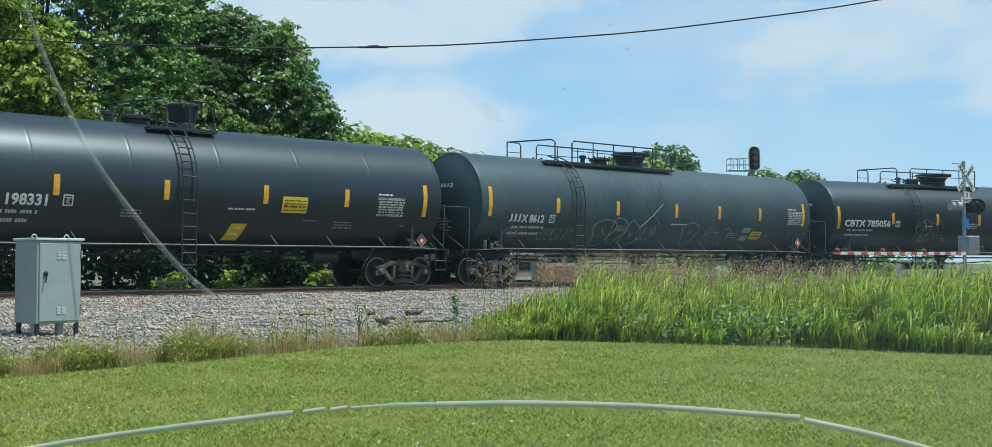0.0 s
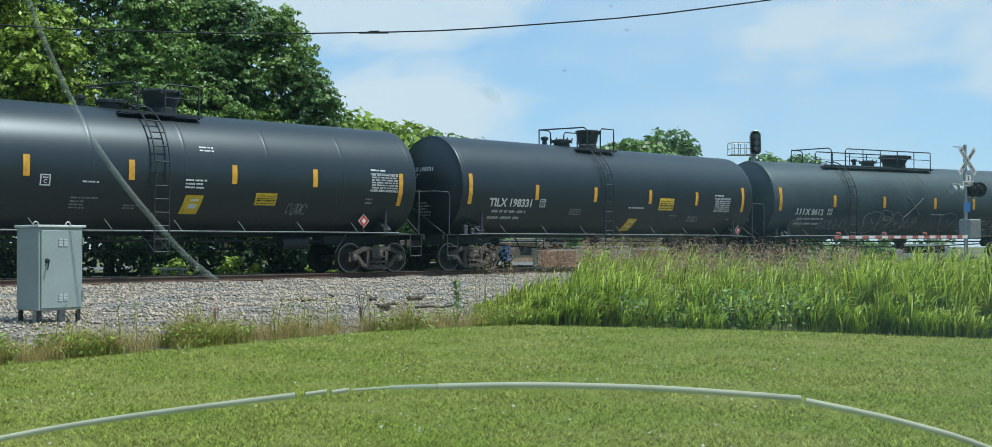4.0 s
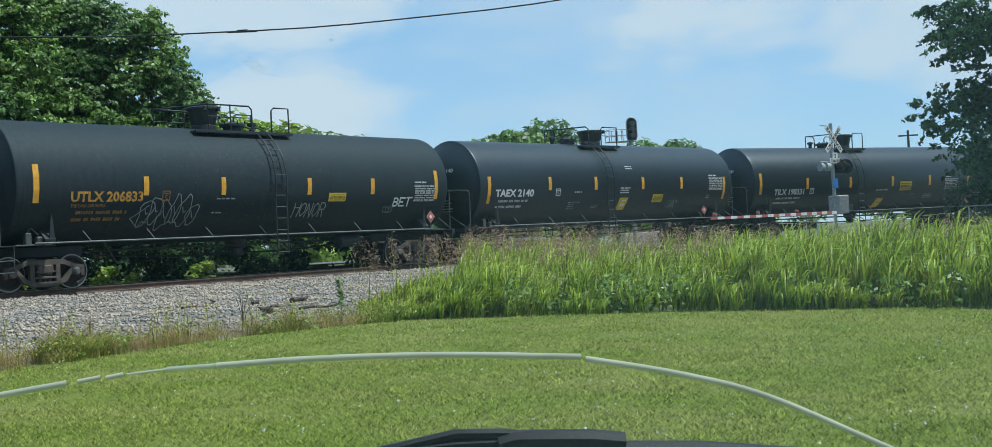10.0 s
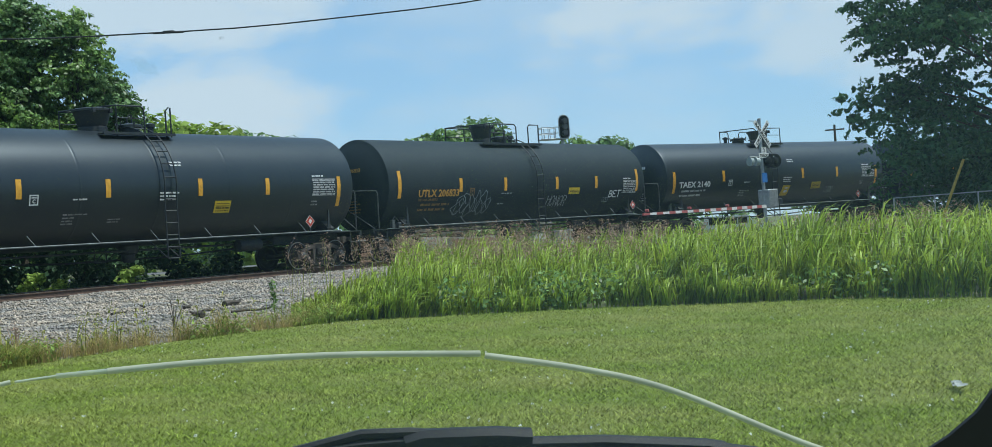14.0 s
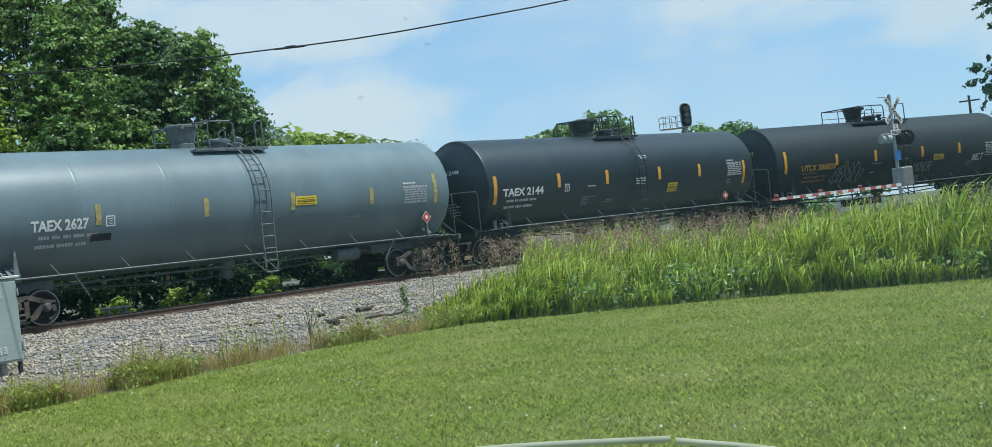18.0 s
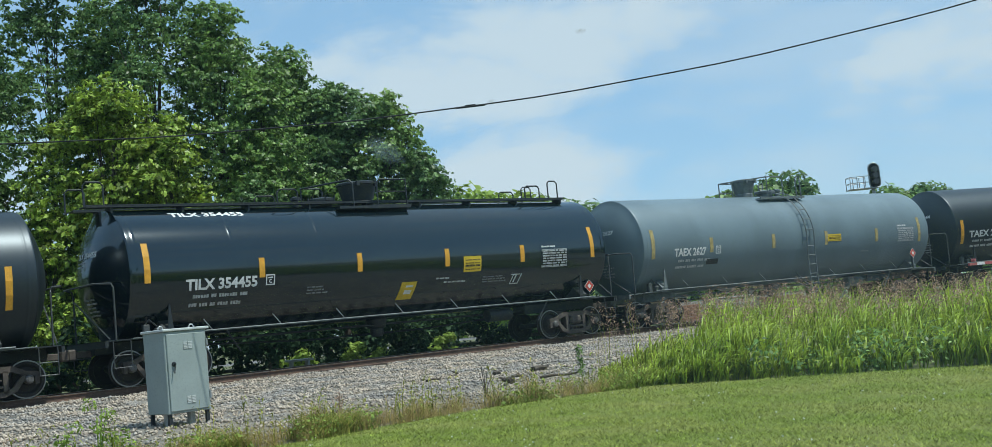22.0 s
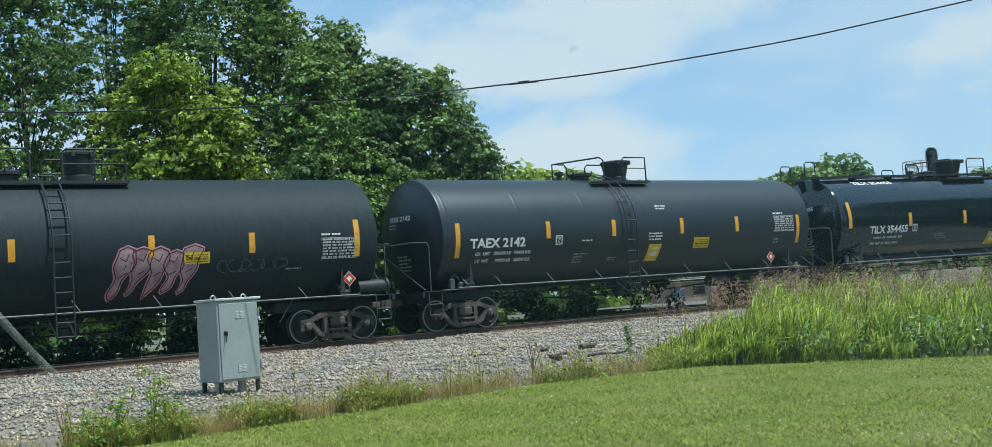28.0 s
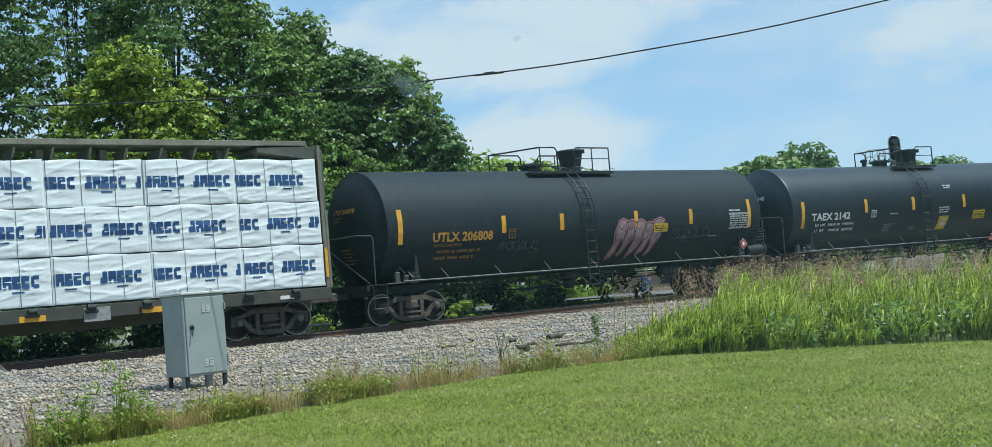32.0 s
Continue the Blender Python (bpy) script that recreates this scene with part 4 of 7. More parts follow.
def tank_car(label, centre, pitch=18.2, paint=None, steel=None, mark="", mark_x=-6.4, mark_w=2.0, mark_h=0.27, mark_mat=None, mark_z=2.31, stripes=(-7.5, -4.3, -1.5, 1.5, 4.3, 7.4), stripe_z=2.76, end_z=2.60, guard=(-1.0, 0.82), gap=(-1.0, -0.2), valve=(0.2, 0.56, 0.74), manway=-1.4, ladder=-0.75, style="gap", seed=1, sign=(), rhomb=(), stripe_mat=None, box_x=None, table=(6.2, 2.44), diamond=(6.2, 1.58), prints=TAEX_PRINT, weights=(), plain=False):
    paint, steel, mark_mat = paint or M_BLACK, steel or M_STEEL, mark_mat or M_WHITE
    rng = random.Random(seed)
    car = thing("tank_car", label, "tank car", group="cars of the freight train")
    TRAIN[car] = centre
    half = pitch / 2 - 1.12
    part("tank", tank_mesh(half, paint), paint, car)
    add_ends(car, pitch, steel, "grey" if paint is M_GREY else style)
    for s in (-1, 1):
        add_truck(car, s * (pitch / 2 - 2.1))
    add_top(car, guard[0], guard[1], gap, valve, manway, ladder, steel, style)
    for i, x in enumerate(stripes):
        end = i in (0, len(stripes) - 1)
        zc, k = (end_z, 0.50) if end else (stripe_z, 0.26)
        part("reflector_stripe", patch(Geo(), x - 0.08, x + 0.08, zc - k, zc + k, 0.012), stripe_mat or M_ORANGE, car)
    if plain:
        return car
    # reporting mark, its two rows of weights, and the small box after it
    n = len(mark) - len(mark.lstrip("J"))
    for i in range(n):
        stencil("J", mark_x + i * 0.115 * mark_w, mark_z, 0.085 * mark_w, mark_h, mark_mat, car, "car_marking")
    k = n * 0.115 * mark_w
    stencil(mark[n:], mark_x + k, mark_z, mark_w - k, mark_h, mark_mat, car, "car_marking")
    thin = M_FIGURES if paint is not M_MATTE else M_DULLORANGE
    if paint is M_MATTE:
        stencil("THE TANK CAR PEOPLE", mark_x + 0.02, mark_z - 0.15, 1.02, 0.085, M_DULLORANGE, car, "slogan")
    for i, (dx, wide, dz) in enumerate(((0.2, 1.6, 0.34 if paint is M_MATTE else 0.22), (0.12, 1.5, 0.52 if paint is M_MATTE else 0.43))):
        if weights:
            stencil(weights[i], mark_x + 0.22 + 0.02 * i, mark_z - dz, 2.02, 0.095, M_WHITE, car, "weights")
        else:
            bars(rng, mark_x + dx, mark_z - dz, (wide,), 0.10, 0.1, thin, car)
    bx = mark_x + mark_w + 0.32 if box_x is None else box_x
    g = Geo()
    for a, b, c, d in ((0, 0.26, 0, 0.03), (0, 0.26, 0.25, 0.28), (0, 0.03, 0, 0.28), (0.23, 0.26, 0, 0.28), (0.06, 0.20, 0.185, 0.215)):
        patch(g, bx + a, bx + b, mark_z + c, mark_z + d, 0.008, n=1)
    cm = M_WHITE if mark_mat is M_WHITE else M_DULLORANGE
    cb = part("class_box", g, cm, car)
    stencil("C", bx + 0.085, mark_z + 0.06, 0.09, 0.10, cm, cb, "class_letter")
    # capacity table: ruled frame, columns and rows of figures
    tx, tz = table
    g = Geo()
    for r in range(7):
        print_row(g, rng, tx + 0.03, 1.02, tz + 0.015 + r * 0.078, 0.056)
    for z in (tz, tz + 0.545):
        patch(g, tx, tx + 1.06, z, z + 0.014, 0.008, n=1)
    for x in (tx, tx + 0.42, tx + 0.62, tx + 0.84, tx + 1.046):
        patch(g, x, x + 0.014, tz, tz + 0.555, 0.008, n=1)
    part("capacity_table", raw("capacity_table", g.v, g.f, M_FIGURES), M_FIGURES, car, "white ruled table of figures")["kind"] = "stuff"
    bars(rng, tx, tz + 0.62, (0.6,), 0.06, 0.1, M_WHITE, car)
    for x, z, w, rows_, h, bright in prints:
        bars(rng, x, z, [w * rng.uniform(0.75, 1.0) for _ in range(rows_)], h, h * 0.75, M_WHITE if bright else M_DULL, car)
    for x, z, w, h in sign:
        s = part("warning_sign", patch(Geo(), x, x + w, z, z + h, 0.012), M_YELLOW, car, "yellow emergency notice")
        g = Geo()
        for i in range(4):
            print_row(g, rng, x + 0.06, w - 0.1, z + h * (0.12 + 0.20 * i), h * (0.15 if i == 1 else 0.08), None, 0.016)
        part("notice_print", raw("notice_print", g.v, g.f, M_INK), M_INK, s)
    for x, z, w, h in rhomb:
        s = part("slanted_placard", patch(Geo(), x, x + w, z, z + h, 0.012, slant=0.08), M_YELLOW, car, "yellow and white slanted placard")
        part("placard_print", patch(Geo(), x + w * 0.38, x + w * 0.84, z + h * 0.30, z + h * 0.80, 0.016, slant=0.04, n=1), M_WHITE, s)
    # hazard diamond: red border, pale middle
    dx, zc, k = diamond[0], diamond[1], 0.21
    for r, m_, nm, lift in ((k, M_GATEWHITE, "hazard_diamond", 0.0), (k * 0.90, M_RED, "diamond_border", 0.004), (k * 0.40, M_GATEWHITE, "diamond_panel", 0.008)):
        y = on_tank(dx, zc + k * 0.8, 0.0)[1] - 0.06
        pts = [(dx, y - lift, zc - r), (dx + r, y - lift, zc), (dx, y - lift, zc + r), (dx - r, y - lift, zc)]
        g = Geo().add(pts + [(p[0], p[1] + 0.003, p[2]) for p in pts], [(0, 1, 2, 3), (7, 6, 5, 4), (0, 4, 5, 1), (1, 5, 6, 2), (2, 6, 7, 3), (3, 7, 4, 0)])
        ob = part(nm, g, m_, car if lift == 0 else hd, "red and white hazard diamond" if lift == 0 else "")
        if lift == 0:
            hd = ob
            part("diamond_bracket", Geo().box(dx - 0.03, dx + 0.03, y + 0.015, y + 0.06, 1.2, zc + 0.1), steel, hd)
    # marking on the rear end of the tank
    wrap = on_head(half)
    stencil(mark, -0.34, 3.30, 1.05, 0.14, mark_mat, car, "end_marking", 0.012, wrap)
    g = Geo()
    for w_, zz in ((0.5, 3.17), (0.4, 3.08), (0.5, 2.22), (0.6, 2.12), (0.45, 2.02), (0.55, 1.92), (0.5, 1.82)):
        print_row(g, rng, -0.30 if zz > 2.5 else 0.0, w_, zz, 0.05, wrap, 0.012)
    part("end_print", raw("end_print", g.v, g.f, thin), thin, car)["kind"] = "stuff"
    return car


def scrawl(car, x, z, w, h, letters, material, seed, r=0.02, name="graffiti", label="thin sprayed graffiti"):
    """Sprayed loops and strokes along the tank's side."""
    rng = random.Random(seed)
    g = Geo()
    for i in range(letters):
        cx = x + w * (i + 0.5) / letters
        ww, pts = w / letters * 0.55, []
        a0, turns = rng.uniform(0, 6), rng.uniform(0.7, 1.3)
        for k in range(14):
            a = a0 + turns * 2 * math.pi * k / 13
            px = cx + ww * math.cos(a) * rng.uniform(0.8, 1.15) + (k / 13 - 0.5) * ww * 0.6
            pz = z + h * (0.5 + 0.5 * math.sin(a * rng.choice((1, 1, 1.15))))
            pts.append(on_tank(px, pz, 0.004))
        for p, q in zip(pts, pts[1:]):
            dx, dz = q[0] - p[0], q[2] - p[2]
            l = math.hypot(dx, dz) or 1
            nx, nz = -dz / l * r, dx / l * r
            g.add([on_tank(p[0] - nx, p[2] - nz, 0.007), on_tank(q[0] - nx, q[2] - nz, 0.007), on_tank(q[0] + nx, q[2] + nz, 0.007), on_tank(p[0] + nx, p[2] + nz, 0.007)], [(0, 1, 2, 3)])
    return part(name, g, material, car, label)


STROKES = {"H": ("00 01", "60 61", "0a 6a"), "O": ("30 05 0c 3f 6c 65 30",), "N": ("00 0f 60 6f",), "R": ("00 0f 4f 6c 58 08", "38 60"), "B": ("00 0f 4f 5c 48 08", "48 64 40 00"), "E": ("60 00 0f 6f", "08 48"), "T": ("0f 7f", "3f 30")}


def stroke_line(g, pts, r, lift=0.007):
    """A sprayed line on the tank's side through points (x, z)."""
    fine = []
    for (ax, az), (bx, bz) in zip(pts, pts[1:]):
        k = max(1, int(math.hypot(bx - ax, bz - az) / 0.11 + 0.999))
        fine += [(ax + (bx - ax) * i / k, az + (bz - az) * i / k) for i in range(k)]
    fine.append(pts[-1])
    for (ax, az), (bx, bz) in zip(fine, fine[1:]):
        l = math.hypot(bx - ax, bz - az) or 1
        nx, nz = -(bz - az) / l * r, (bx - ax) / l * r
        ex, ez = (bx - ax) / l * r * 0.5, (bz - az) / l * r * 0.5
        g.add([on_tank(ax - nx - ex, az - nz - ez, lift), on_tank(bx - nx + ex, bz - nz + ez, lift), on_tank(bx + nx + ex, bz + nz + ez, lift), on_tank(ax + nx - ex, az + nz - ez, lift)], [(0, 1, 2, 3)])


def sprayed_word(car, text, x, z, w, h, material, seed, r):
    """A word in hand-drawn capitals."""
    rng, g, cell = random.Random(seed), Geo(), w / len(text)
    for i, ch in enumerate(text):
        k, up = rng.uniform(0.72, 0.86), rng.uniform(-0.06, 0.06) * h
        for line in STROKES[ch]:
            pts = []
            for q in line.split():
                a, b = int(q[0], 16) / 6, int(q[1], 16) / 15 if q[1] != "1" else 1.0
                pts.append((x + i * cell + a * cell * k + 0.12 * b * h + rng.uniform(-0.015, 0.015), z + up + b * h + rng.uniform(-0.015, 0.015)))
            stroke_line(g, pts, r)
    return part("sprayed_word", g, material, car, "hand-sprayed word in thin capitals")


def bubble_tag(car, x, z, w, h, n, material, seed, r=0.014, arrow=False):
    """Outlined bubble letters that overlap, with an arrow before them if asked."""
    rng, g = random.Random(seed), Geo()
    for i in range(n):
        cx, cz = x + w * (i + 0.5) / n, z + h * (0.5 + 0.10 * math.sin(i * 2.3))
        a, b, lean = w / n * rng.uniform(0.55, 0.75), h * rng.uniform(0.34, 0.52), rng.uniform(0.1, 0.3)
        pts = []
        for k in range(19):
            q = 2 * math.pi * k / 18
            f = 1 + 0.16 * math.sin(3 * q + i) + 0.08 * math.sin(5 * q + 2 * i)
            pts.append((cx + a * f * math.cos(q) + lean * b * math.sin(q), cz + b * f * math.sin(q)))
        stroke_line(g, pts, r)
        stroke_line(g, [(cx - a * 0.25, cz + b * 0.3), (cx, cz - b * 0.1), (cx + a * 0.3, cz + b * rng.uniform(-0.4, 0.3))], r)
    if arrow:
        stroke_line(g, [(x + w * 0.12, z + h * 0.75), (x - w * 0.16, z + h * 0.30), (x + w * 0.02, z), (x + w * 0.06, z + h * 0.2), (x + w * 0.14, z + h * 0.16)], r)
    return part("graffiti", g, material, car, "outlined sprayed bubble letters")


def build_train():
    tank_car("black tank car at the head of the visible train", 142.2, plain=True, seed=1)
    c = tank_car("black tank car with white lettering and a railed top platform", 123.6, pitch=19.0, mark="CBTX 785056", mark_x=-7.85, mark_w=2.8, mark_h=0.30, mark_z=2.38, guard=(-3.85, 1.35), gap=(-3.8, -3.0), valve=(-0.5, 0.8, 0.62), manway=-1.9, ladder=-3.4, stripes=(-8.2, -4.9, -2.05, 0.75, 4.0, 8.0), end_z=2.76, table=(6.8, 2.4), diamond=(7.9, 1.6), seed=2, style="wide")
    bubble_tag(c, -3.3, 1.8, 1.6, 0.9, 4, M_CHALK, 5)
    c = tank_car("long dusty black tank car with wide top platform and sprayed scribbles", 103.68, pitch=21.2, paint=M_DUSTY, mark="JJJX 8612", mark_x=-8.24, mark_w=1.64, mark_h=0.27, mark_z=2.14, stripes=(-9.15, -5.98, -2.88, 0.47, 3.15, 5.87, 9.02), end_z=2.80, stripe_z=2.75, guard=(-5.4, 1.05), gap=(-5.33, -4.53), valve=(-0.35, 0.72, 0.62), manway=-2.1, ladder=-4.97, sign=((5.5, 1.72, 0.72, 0.32),), box_x=-6.34, table=(7.87, 2.37), diamond=(9.0, 1.6), seed=3, style="wide", prints=TILX_PRINT)
    for (xa, za), (xb, zb) in (((-1.35, 3.0), (-0.45, 2.19)), ((-0.34, 2.99), (-1.46, 2.1))):
        part("sprayed_cross", Geo().tube([on_tank(xa + (xb - xa) * k / 4, za + (zb - za) * k / 4, 0.004) for k in range(5)], 0.022, 5), M_CHALK, c, "thin sprayed cross")
    for x, z in ((4.85, 1.98), (4.85, 1.66)):
        part("paint_patch", patch(Geo(), x, x + 0.5, z, z + 0.2, 0.01, n=1, slant=0.05), M_DULL, c, "pale pinkish painted patch")
    bubble_tag(c, -3.8, 1.38, 2.3, 1.0, 3, M_CHALK, 6, 0.020)
    scrawl(c, -1.5, 1.6, 0.9, 0.5, 3, M_CHALK, 7, 0.014)
    bubble_tag(c, 1.15, 1.40, 0.75, 1.05, 1, M_CHALK, 9, 0.020)
    scrawl(c, 2.5, 1.45, 1.6, 0.7, 4, M_CHALK, 8, 0.014)
    scrawl(c, -6.6, 1.55, 1.6, 0.4, 5, M_CHALK, 10, 0.012)
    scrawl(c, -8.4, 1.6, 0.9, 0.35, 4, M_CHALK, 12, 0.012)
    # streaks of spilt load down the side below the platform
    for x in (-2.9, -1.4, -0.6, -0.1):
        part("spill_streak", patch(Geo(), x - 0.04, x + 0.05, 3.35, 4.15, 0.004, slant=-0.05, n=6), M_SPILL, c, "pale dusty spill streak")
    tank_car("black tank car with white lettering and yellow placards", 84.10, mark="TILX 198331", mark_x=-6.79, mark_w=1.98, mark_h=0.27, mark_z=2.15, stripes=(-7.68, -4.62, -1.64, 1.43, 4.27, 7.35), stripe_z=2.66, end_z=2.69, sign=((2.0, 2.17, 0.86, 0.46),), rhomb=((0.42, 1.37, 0.50, 0.46),), guard=(-1.27, 0.2), gap=(-1.27, -0.55), valve=(-0.23, 0.47, 0.76), manway=-1.65, ladder=-1.03, box_x=-4.42, table=(5.46, 2.17), diamond=(7.55, 1.46), prints=TILX_PRINT, seed=4)
    c = tank_car("black tank car with white lettering and yellow placards", 65.95, mark="TAEX 2140", mark_x=-7.26, mark_w=2.07, stripes=(-7.58, -4.28, -1.55, 1.49, 4.19, 7.42), stripe_z=2.79, end_z=2.56, sign=((2.23, 1.97, 0.70, 0.34),), rhomb=((-0.02, 1.69, 0.54, 0.50),), guard=(-0.99, 0.82), gap=(-0.99, -0.2), valve=(0.2, 0.57, 0.70), manway=-1.3, box_x=-3.93, table=(6.24, 2.47), seed=5)
    scrawl(c, 3.36, 1.72, 0.7, 0.32, 4, M_CHALK, 15, 0.012)
    c = tank_car("black tank car with orange lettering and grey graffiti", 47.82, paint=M_MATTE, mark="UTLX 206833", mark_x=-6.53, mark_w=2.17, mark_z=2.28, mark_mat=M_STENCILORANGE, stripes=(-7.50, -4.27, -1.67, 1.62, 4.36, 7.45), stripe_z=2.69, end_z=2.75, sign=((2.45, 2.21, 0.73, 0.27),), guard=(-1.54, 1.53), gap=(0.08, 0.84), valve=(-1.03, 0.5, 0.78), manway=0.05, ladder=0.375, box_x=-3.75, table=(6.36, 2.18), diamond=(7.36, 1.64), prints=((-1.9, 2.3, 0.7, 1, 0.05, 0), (-2.0, 1.9, 0.5, 1, 0.05, 0)), seed=6)
    bubble_tag(c, -4.35, 1.56, 1.85, 0.80, 6, M_CHALK, 11, arrow=True)
    sprayed_word(c, "HONOR", 1.09, 1.74, 1.32, 0.42, M_DULL, 12, 0.016)
    sprayed_word(c, "BET", 5.4, 2.02, 0.85, 0.27, M_WHITE, 13, 0.026)
    scrawl(c, 5.0, 1.82, 0.4, 0.2, 3, M_CHALK, 14, 0.010)
    tank_car("black tank car with white lettering and yellow notice", 29.68, mark="TAEX 2144", mark_x=-7.34, mark_w=2.06, stripes=(-7.71, -4.45, -1.74, 1.47, 4.14, 7.35), stripe_z=2.74, end_z=2.55, sign=((2.05, 1.96, 0.62, 0.36),), guard=(-0.78, 1.13), gap=(0.18, 0.95), valve=(-0.94, 0.57, 0.74), manway=0.32, ladder=0.28, box_x=-4.14, table=(6.12, 2.42), seed=7)
    c = tank_car("grey tank car with white lettering", 11.47, paint=M_GREY, steel=M_GREYSTEEL, mark="TAEX 2627", mark_x=-6.61, mark_w=1.55, mark_z=2.35, sign=((1.57, 2.53, 0.78, 0.27),), guard=(-0.69, 1.2), gap=(0.18, 0.95), valve=(-0.97, 0.48, 0.76), manway=0.2, ladder=0.39, box_x=-4.58, table=(5.95, 2.35), diamond=(6.97, 1.84), seed=8, stripes=(-7.60, -4.79, -1.53, 1.47, 4.56, 7.39), stripe_mat=M_FADEDYELLOW, stripe_z=2.67, end_z=2.80, prints=((3.6, 2.05, 0.7, 1, 0.05, 0),))
    part("painted_patch", patch(Geo(), -5.0, -4.42, 2.0, 2.18, 0.01, n=1), M_STEEL, c)
    c = tank_car("glossy black older tank car with a full-length top walkway", -6.56, paint=M_GLOSS, mark="TILX 354455", mark_x=-6.6, mark_w=1.99, mark_z=2.27, guard=(-1.0, 0.85), gap=(-0.9, -0.17), valve=(-0.26, 0.62, 0.78), manway=-1.5, style="long", sign=((2.18, 2.28, 0.66, 0.46),), rhomb=((-0.08, 1.62, 0.53, 0.48),), stripes=(-7.60, -4.47, -1.45, 1.58, 4.47, 7.45), seed=9, stripe_z=2.74, end_z=3.0, box_x=-4.36, table=(5.27, 2.27), diamond=(7.44, 1.58), prints=((-3.1, 2.12, 0.7, 3, 0.045, 0), (1.2, 2.12, 0.6, 1, 0.05, 1), (1.5, 2.0, 0.9, 1, 0.05, 1), (2.95, 2.08, 1.0, 3, 0.04, 0)))
    g = Geo()
    for a, b, c0, c1 in ((0, 0.34, 0, 0.03), (0, 0.34, 0.27, 0.30), (0, 0.03, 0, 0.30), (0.31, 0.34, 0, 0.30), (0.12, 0.17, 0.05, 0.25)):
        patch(g, 4.05 + a, 4.05 + b, 1.83 + c0, 1.83 + c1, 0.01, slant=0.2 * (c1 - c0) / 0.6, n=1)
    part("stencil_box", g, M_WHITE, c, "white outlined box mark")
    top = TANK_Z + TANK_R
    for y in (-0.70, 0.22):
        w = Geo().box(-8.65, 7.35, y, y + 0.48, top + 0.03, top + 0.05, 0.005)
        w.box(-8.65, 7.35, y, y + 0.02, top + 0.0, top + 0.07)
        for q in range(9):
            w.box(-8.0 + q * 1.9, -7.94 + q * 1.9, y + 0.05, y + 0.43, top - 0.16, top + 0.03)
        part("walkway", w, M_STEEL, c, "narrow black walkway")
    for xa, xb, h in ((-8.69, -8.18, 0.64), (-3.3, -2.66, 0.42), (5.7, 6.31, 0.46), (6.69, 7.1, 0.62)):
        for y in (-0.68, 0.68):
            part("grab_rail", Geo().tube([(xa, y, top), (xa, y, top + h - 0.08), (xa + 0.08, y, top + h), (xb - 0.08, y, top + h), (xb, y, top + h - 0.08), (xb, y, top)], 0.024, 6), M_STEEL, c)
    stencil("TILX 354455", -6.6, TANK_Z + 1.40, 2.1, 0.12, M_WHITE, c, "roof_marking")
    tank_car("black tank car with white lettering and yellow placards", -24.81, mark="TAEX 2142", weights=("LD  LMT   206100 LB   93450 KG", "LT  WT      79900 LB   36250 KG"), mark_x=-7.09, mark_w=2.03, mark_z=2.35, sign=((2.1, 2.05, 0.72, 0.35),), rhomb=((-0.01, 1.71, 0.55, 0.53),), stripes=(-7.52, -4.18, -1.51, 1.52, 4.18, 7.39), stripe_z=2.81, end_z=2.58, guard=(-1.07, 0.79), gap=(-1.07, -0.25), valve=(0.28, 0.50, 0.74), manway=-1.3, ladder=-0.85, box_x=-3.89, table=(6.1, 2.50), diamond=(6.1, 1.62), seed=10)
    c = tank_car("black tank car with yellow lettering and pink graffiti", -43.05, paint=M_MATTE, mark="UTLX 206808", mark_x=-6.48, mark_w=2.2, mark_z=2.29, mark_mat=M_STENCILORANGE, stripes=(-7.60, -3.87, -1.54, 1.71, 4.34, 7.40), stripe_z=2.72, end_z=2.76, sign=((2.52, 2.25, 0.68, 0.28),), guard=(-1.57, 1.44), gap=(-0.85, -0.1), valve=(0.55, 0.46, 0.80), manway=-1.2, ladder=-0.44, box_x=-3.67, table=(6.33, 2.23), diamond=(7.21, 1.67), prints=((5.3, 2.0, 0.6, 1, 0.04, 0),), seed=11)
    # five fat leaning sprayed letters: broad heads, drawn to narrow tails, greyish fill with pink edges and maroon outlines
    lines = Geo()
    for i in range(5):
        x0, z0, tall = 1.0 + i * 0.42, 2.10 + 0.03 * math.sin(i * 1.9), (0.62, 0.55, 0.60, 0.50, 0.58)[i]
        edge = []
        for grow, m_, lift in ((0.05, M_PINK, 0.002 + 0.0012 * i), (0.0, M_PINKDARK, 0.0026 + 0.0012 * i)):
            rows_, cols, pts = 14, 4, []
            for q in range(rows_ + 1):
                v = -1 + 2 * q / rows_
                pz = z0 + (tall + grow) * v
                half_w = (0.165 + 0.085 * math.tanh(3.0 * (v + 0.05)) + 0.035 * math.sin(6.5 * v + i * 2.1)) * (1 - abs(v) ** 9) ** 0.5 + grow * (1 - abs(v) ** 5)
                mid = x0 + 0.20 * (pz - z0) - 0.10 * max(0, -v) ** 1.5 + 0.03 * math.sin(3.0 * v + i)
                if grow == 0:
                    edge.append((mid - half_w, mid + half_w, pz))
                pts += [on_tank(mid + half_w * (2 * k / cols - 1), pz, lift + 0.004) for k in range(cols + 1)]
            fs_ = [(q * (cols + 1) + k, q * (cols + 1) + k + 1, (q + 1) * (cols + 1) + k + 1, (q + 1) * (cols + 1) + k) for q in range(rows_) for k in range(cols)]
            part("sprayed_letter", raw("sprayed_letter", pts, fs_, m_), m_, c, "fat greyish pink sprayed letter")
        stroke_line(lines, [(a, z) for a, _, z in edge] + [(b, z) for _, b, z in edge[::-1]] + [(edge[0][0], edge[0][2])], 0.013, 0.0145)
        cx = (edge[9][0] + edge[9][1]) / 2
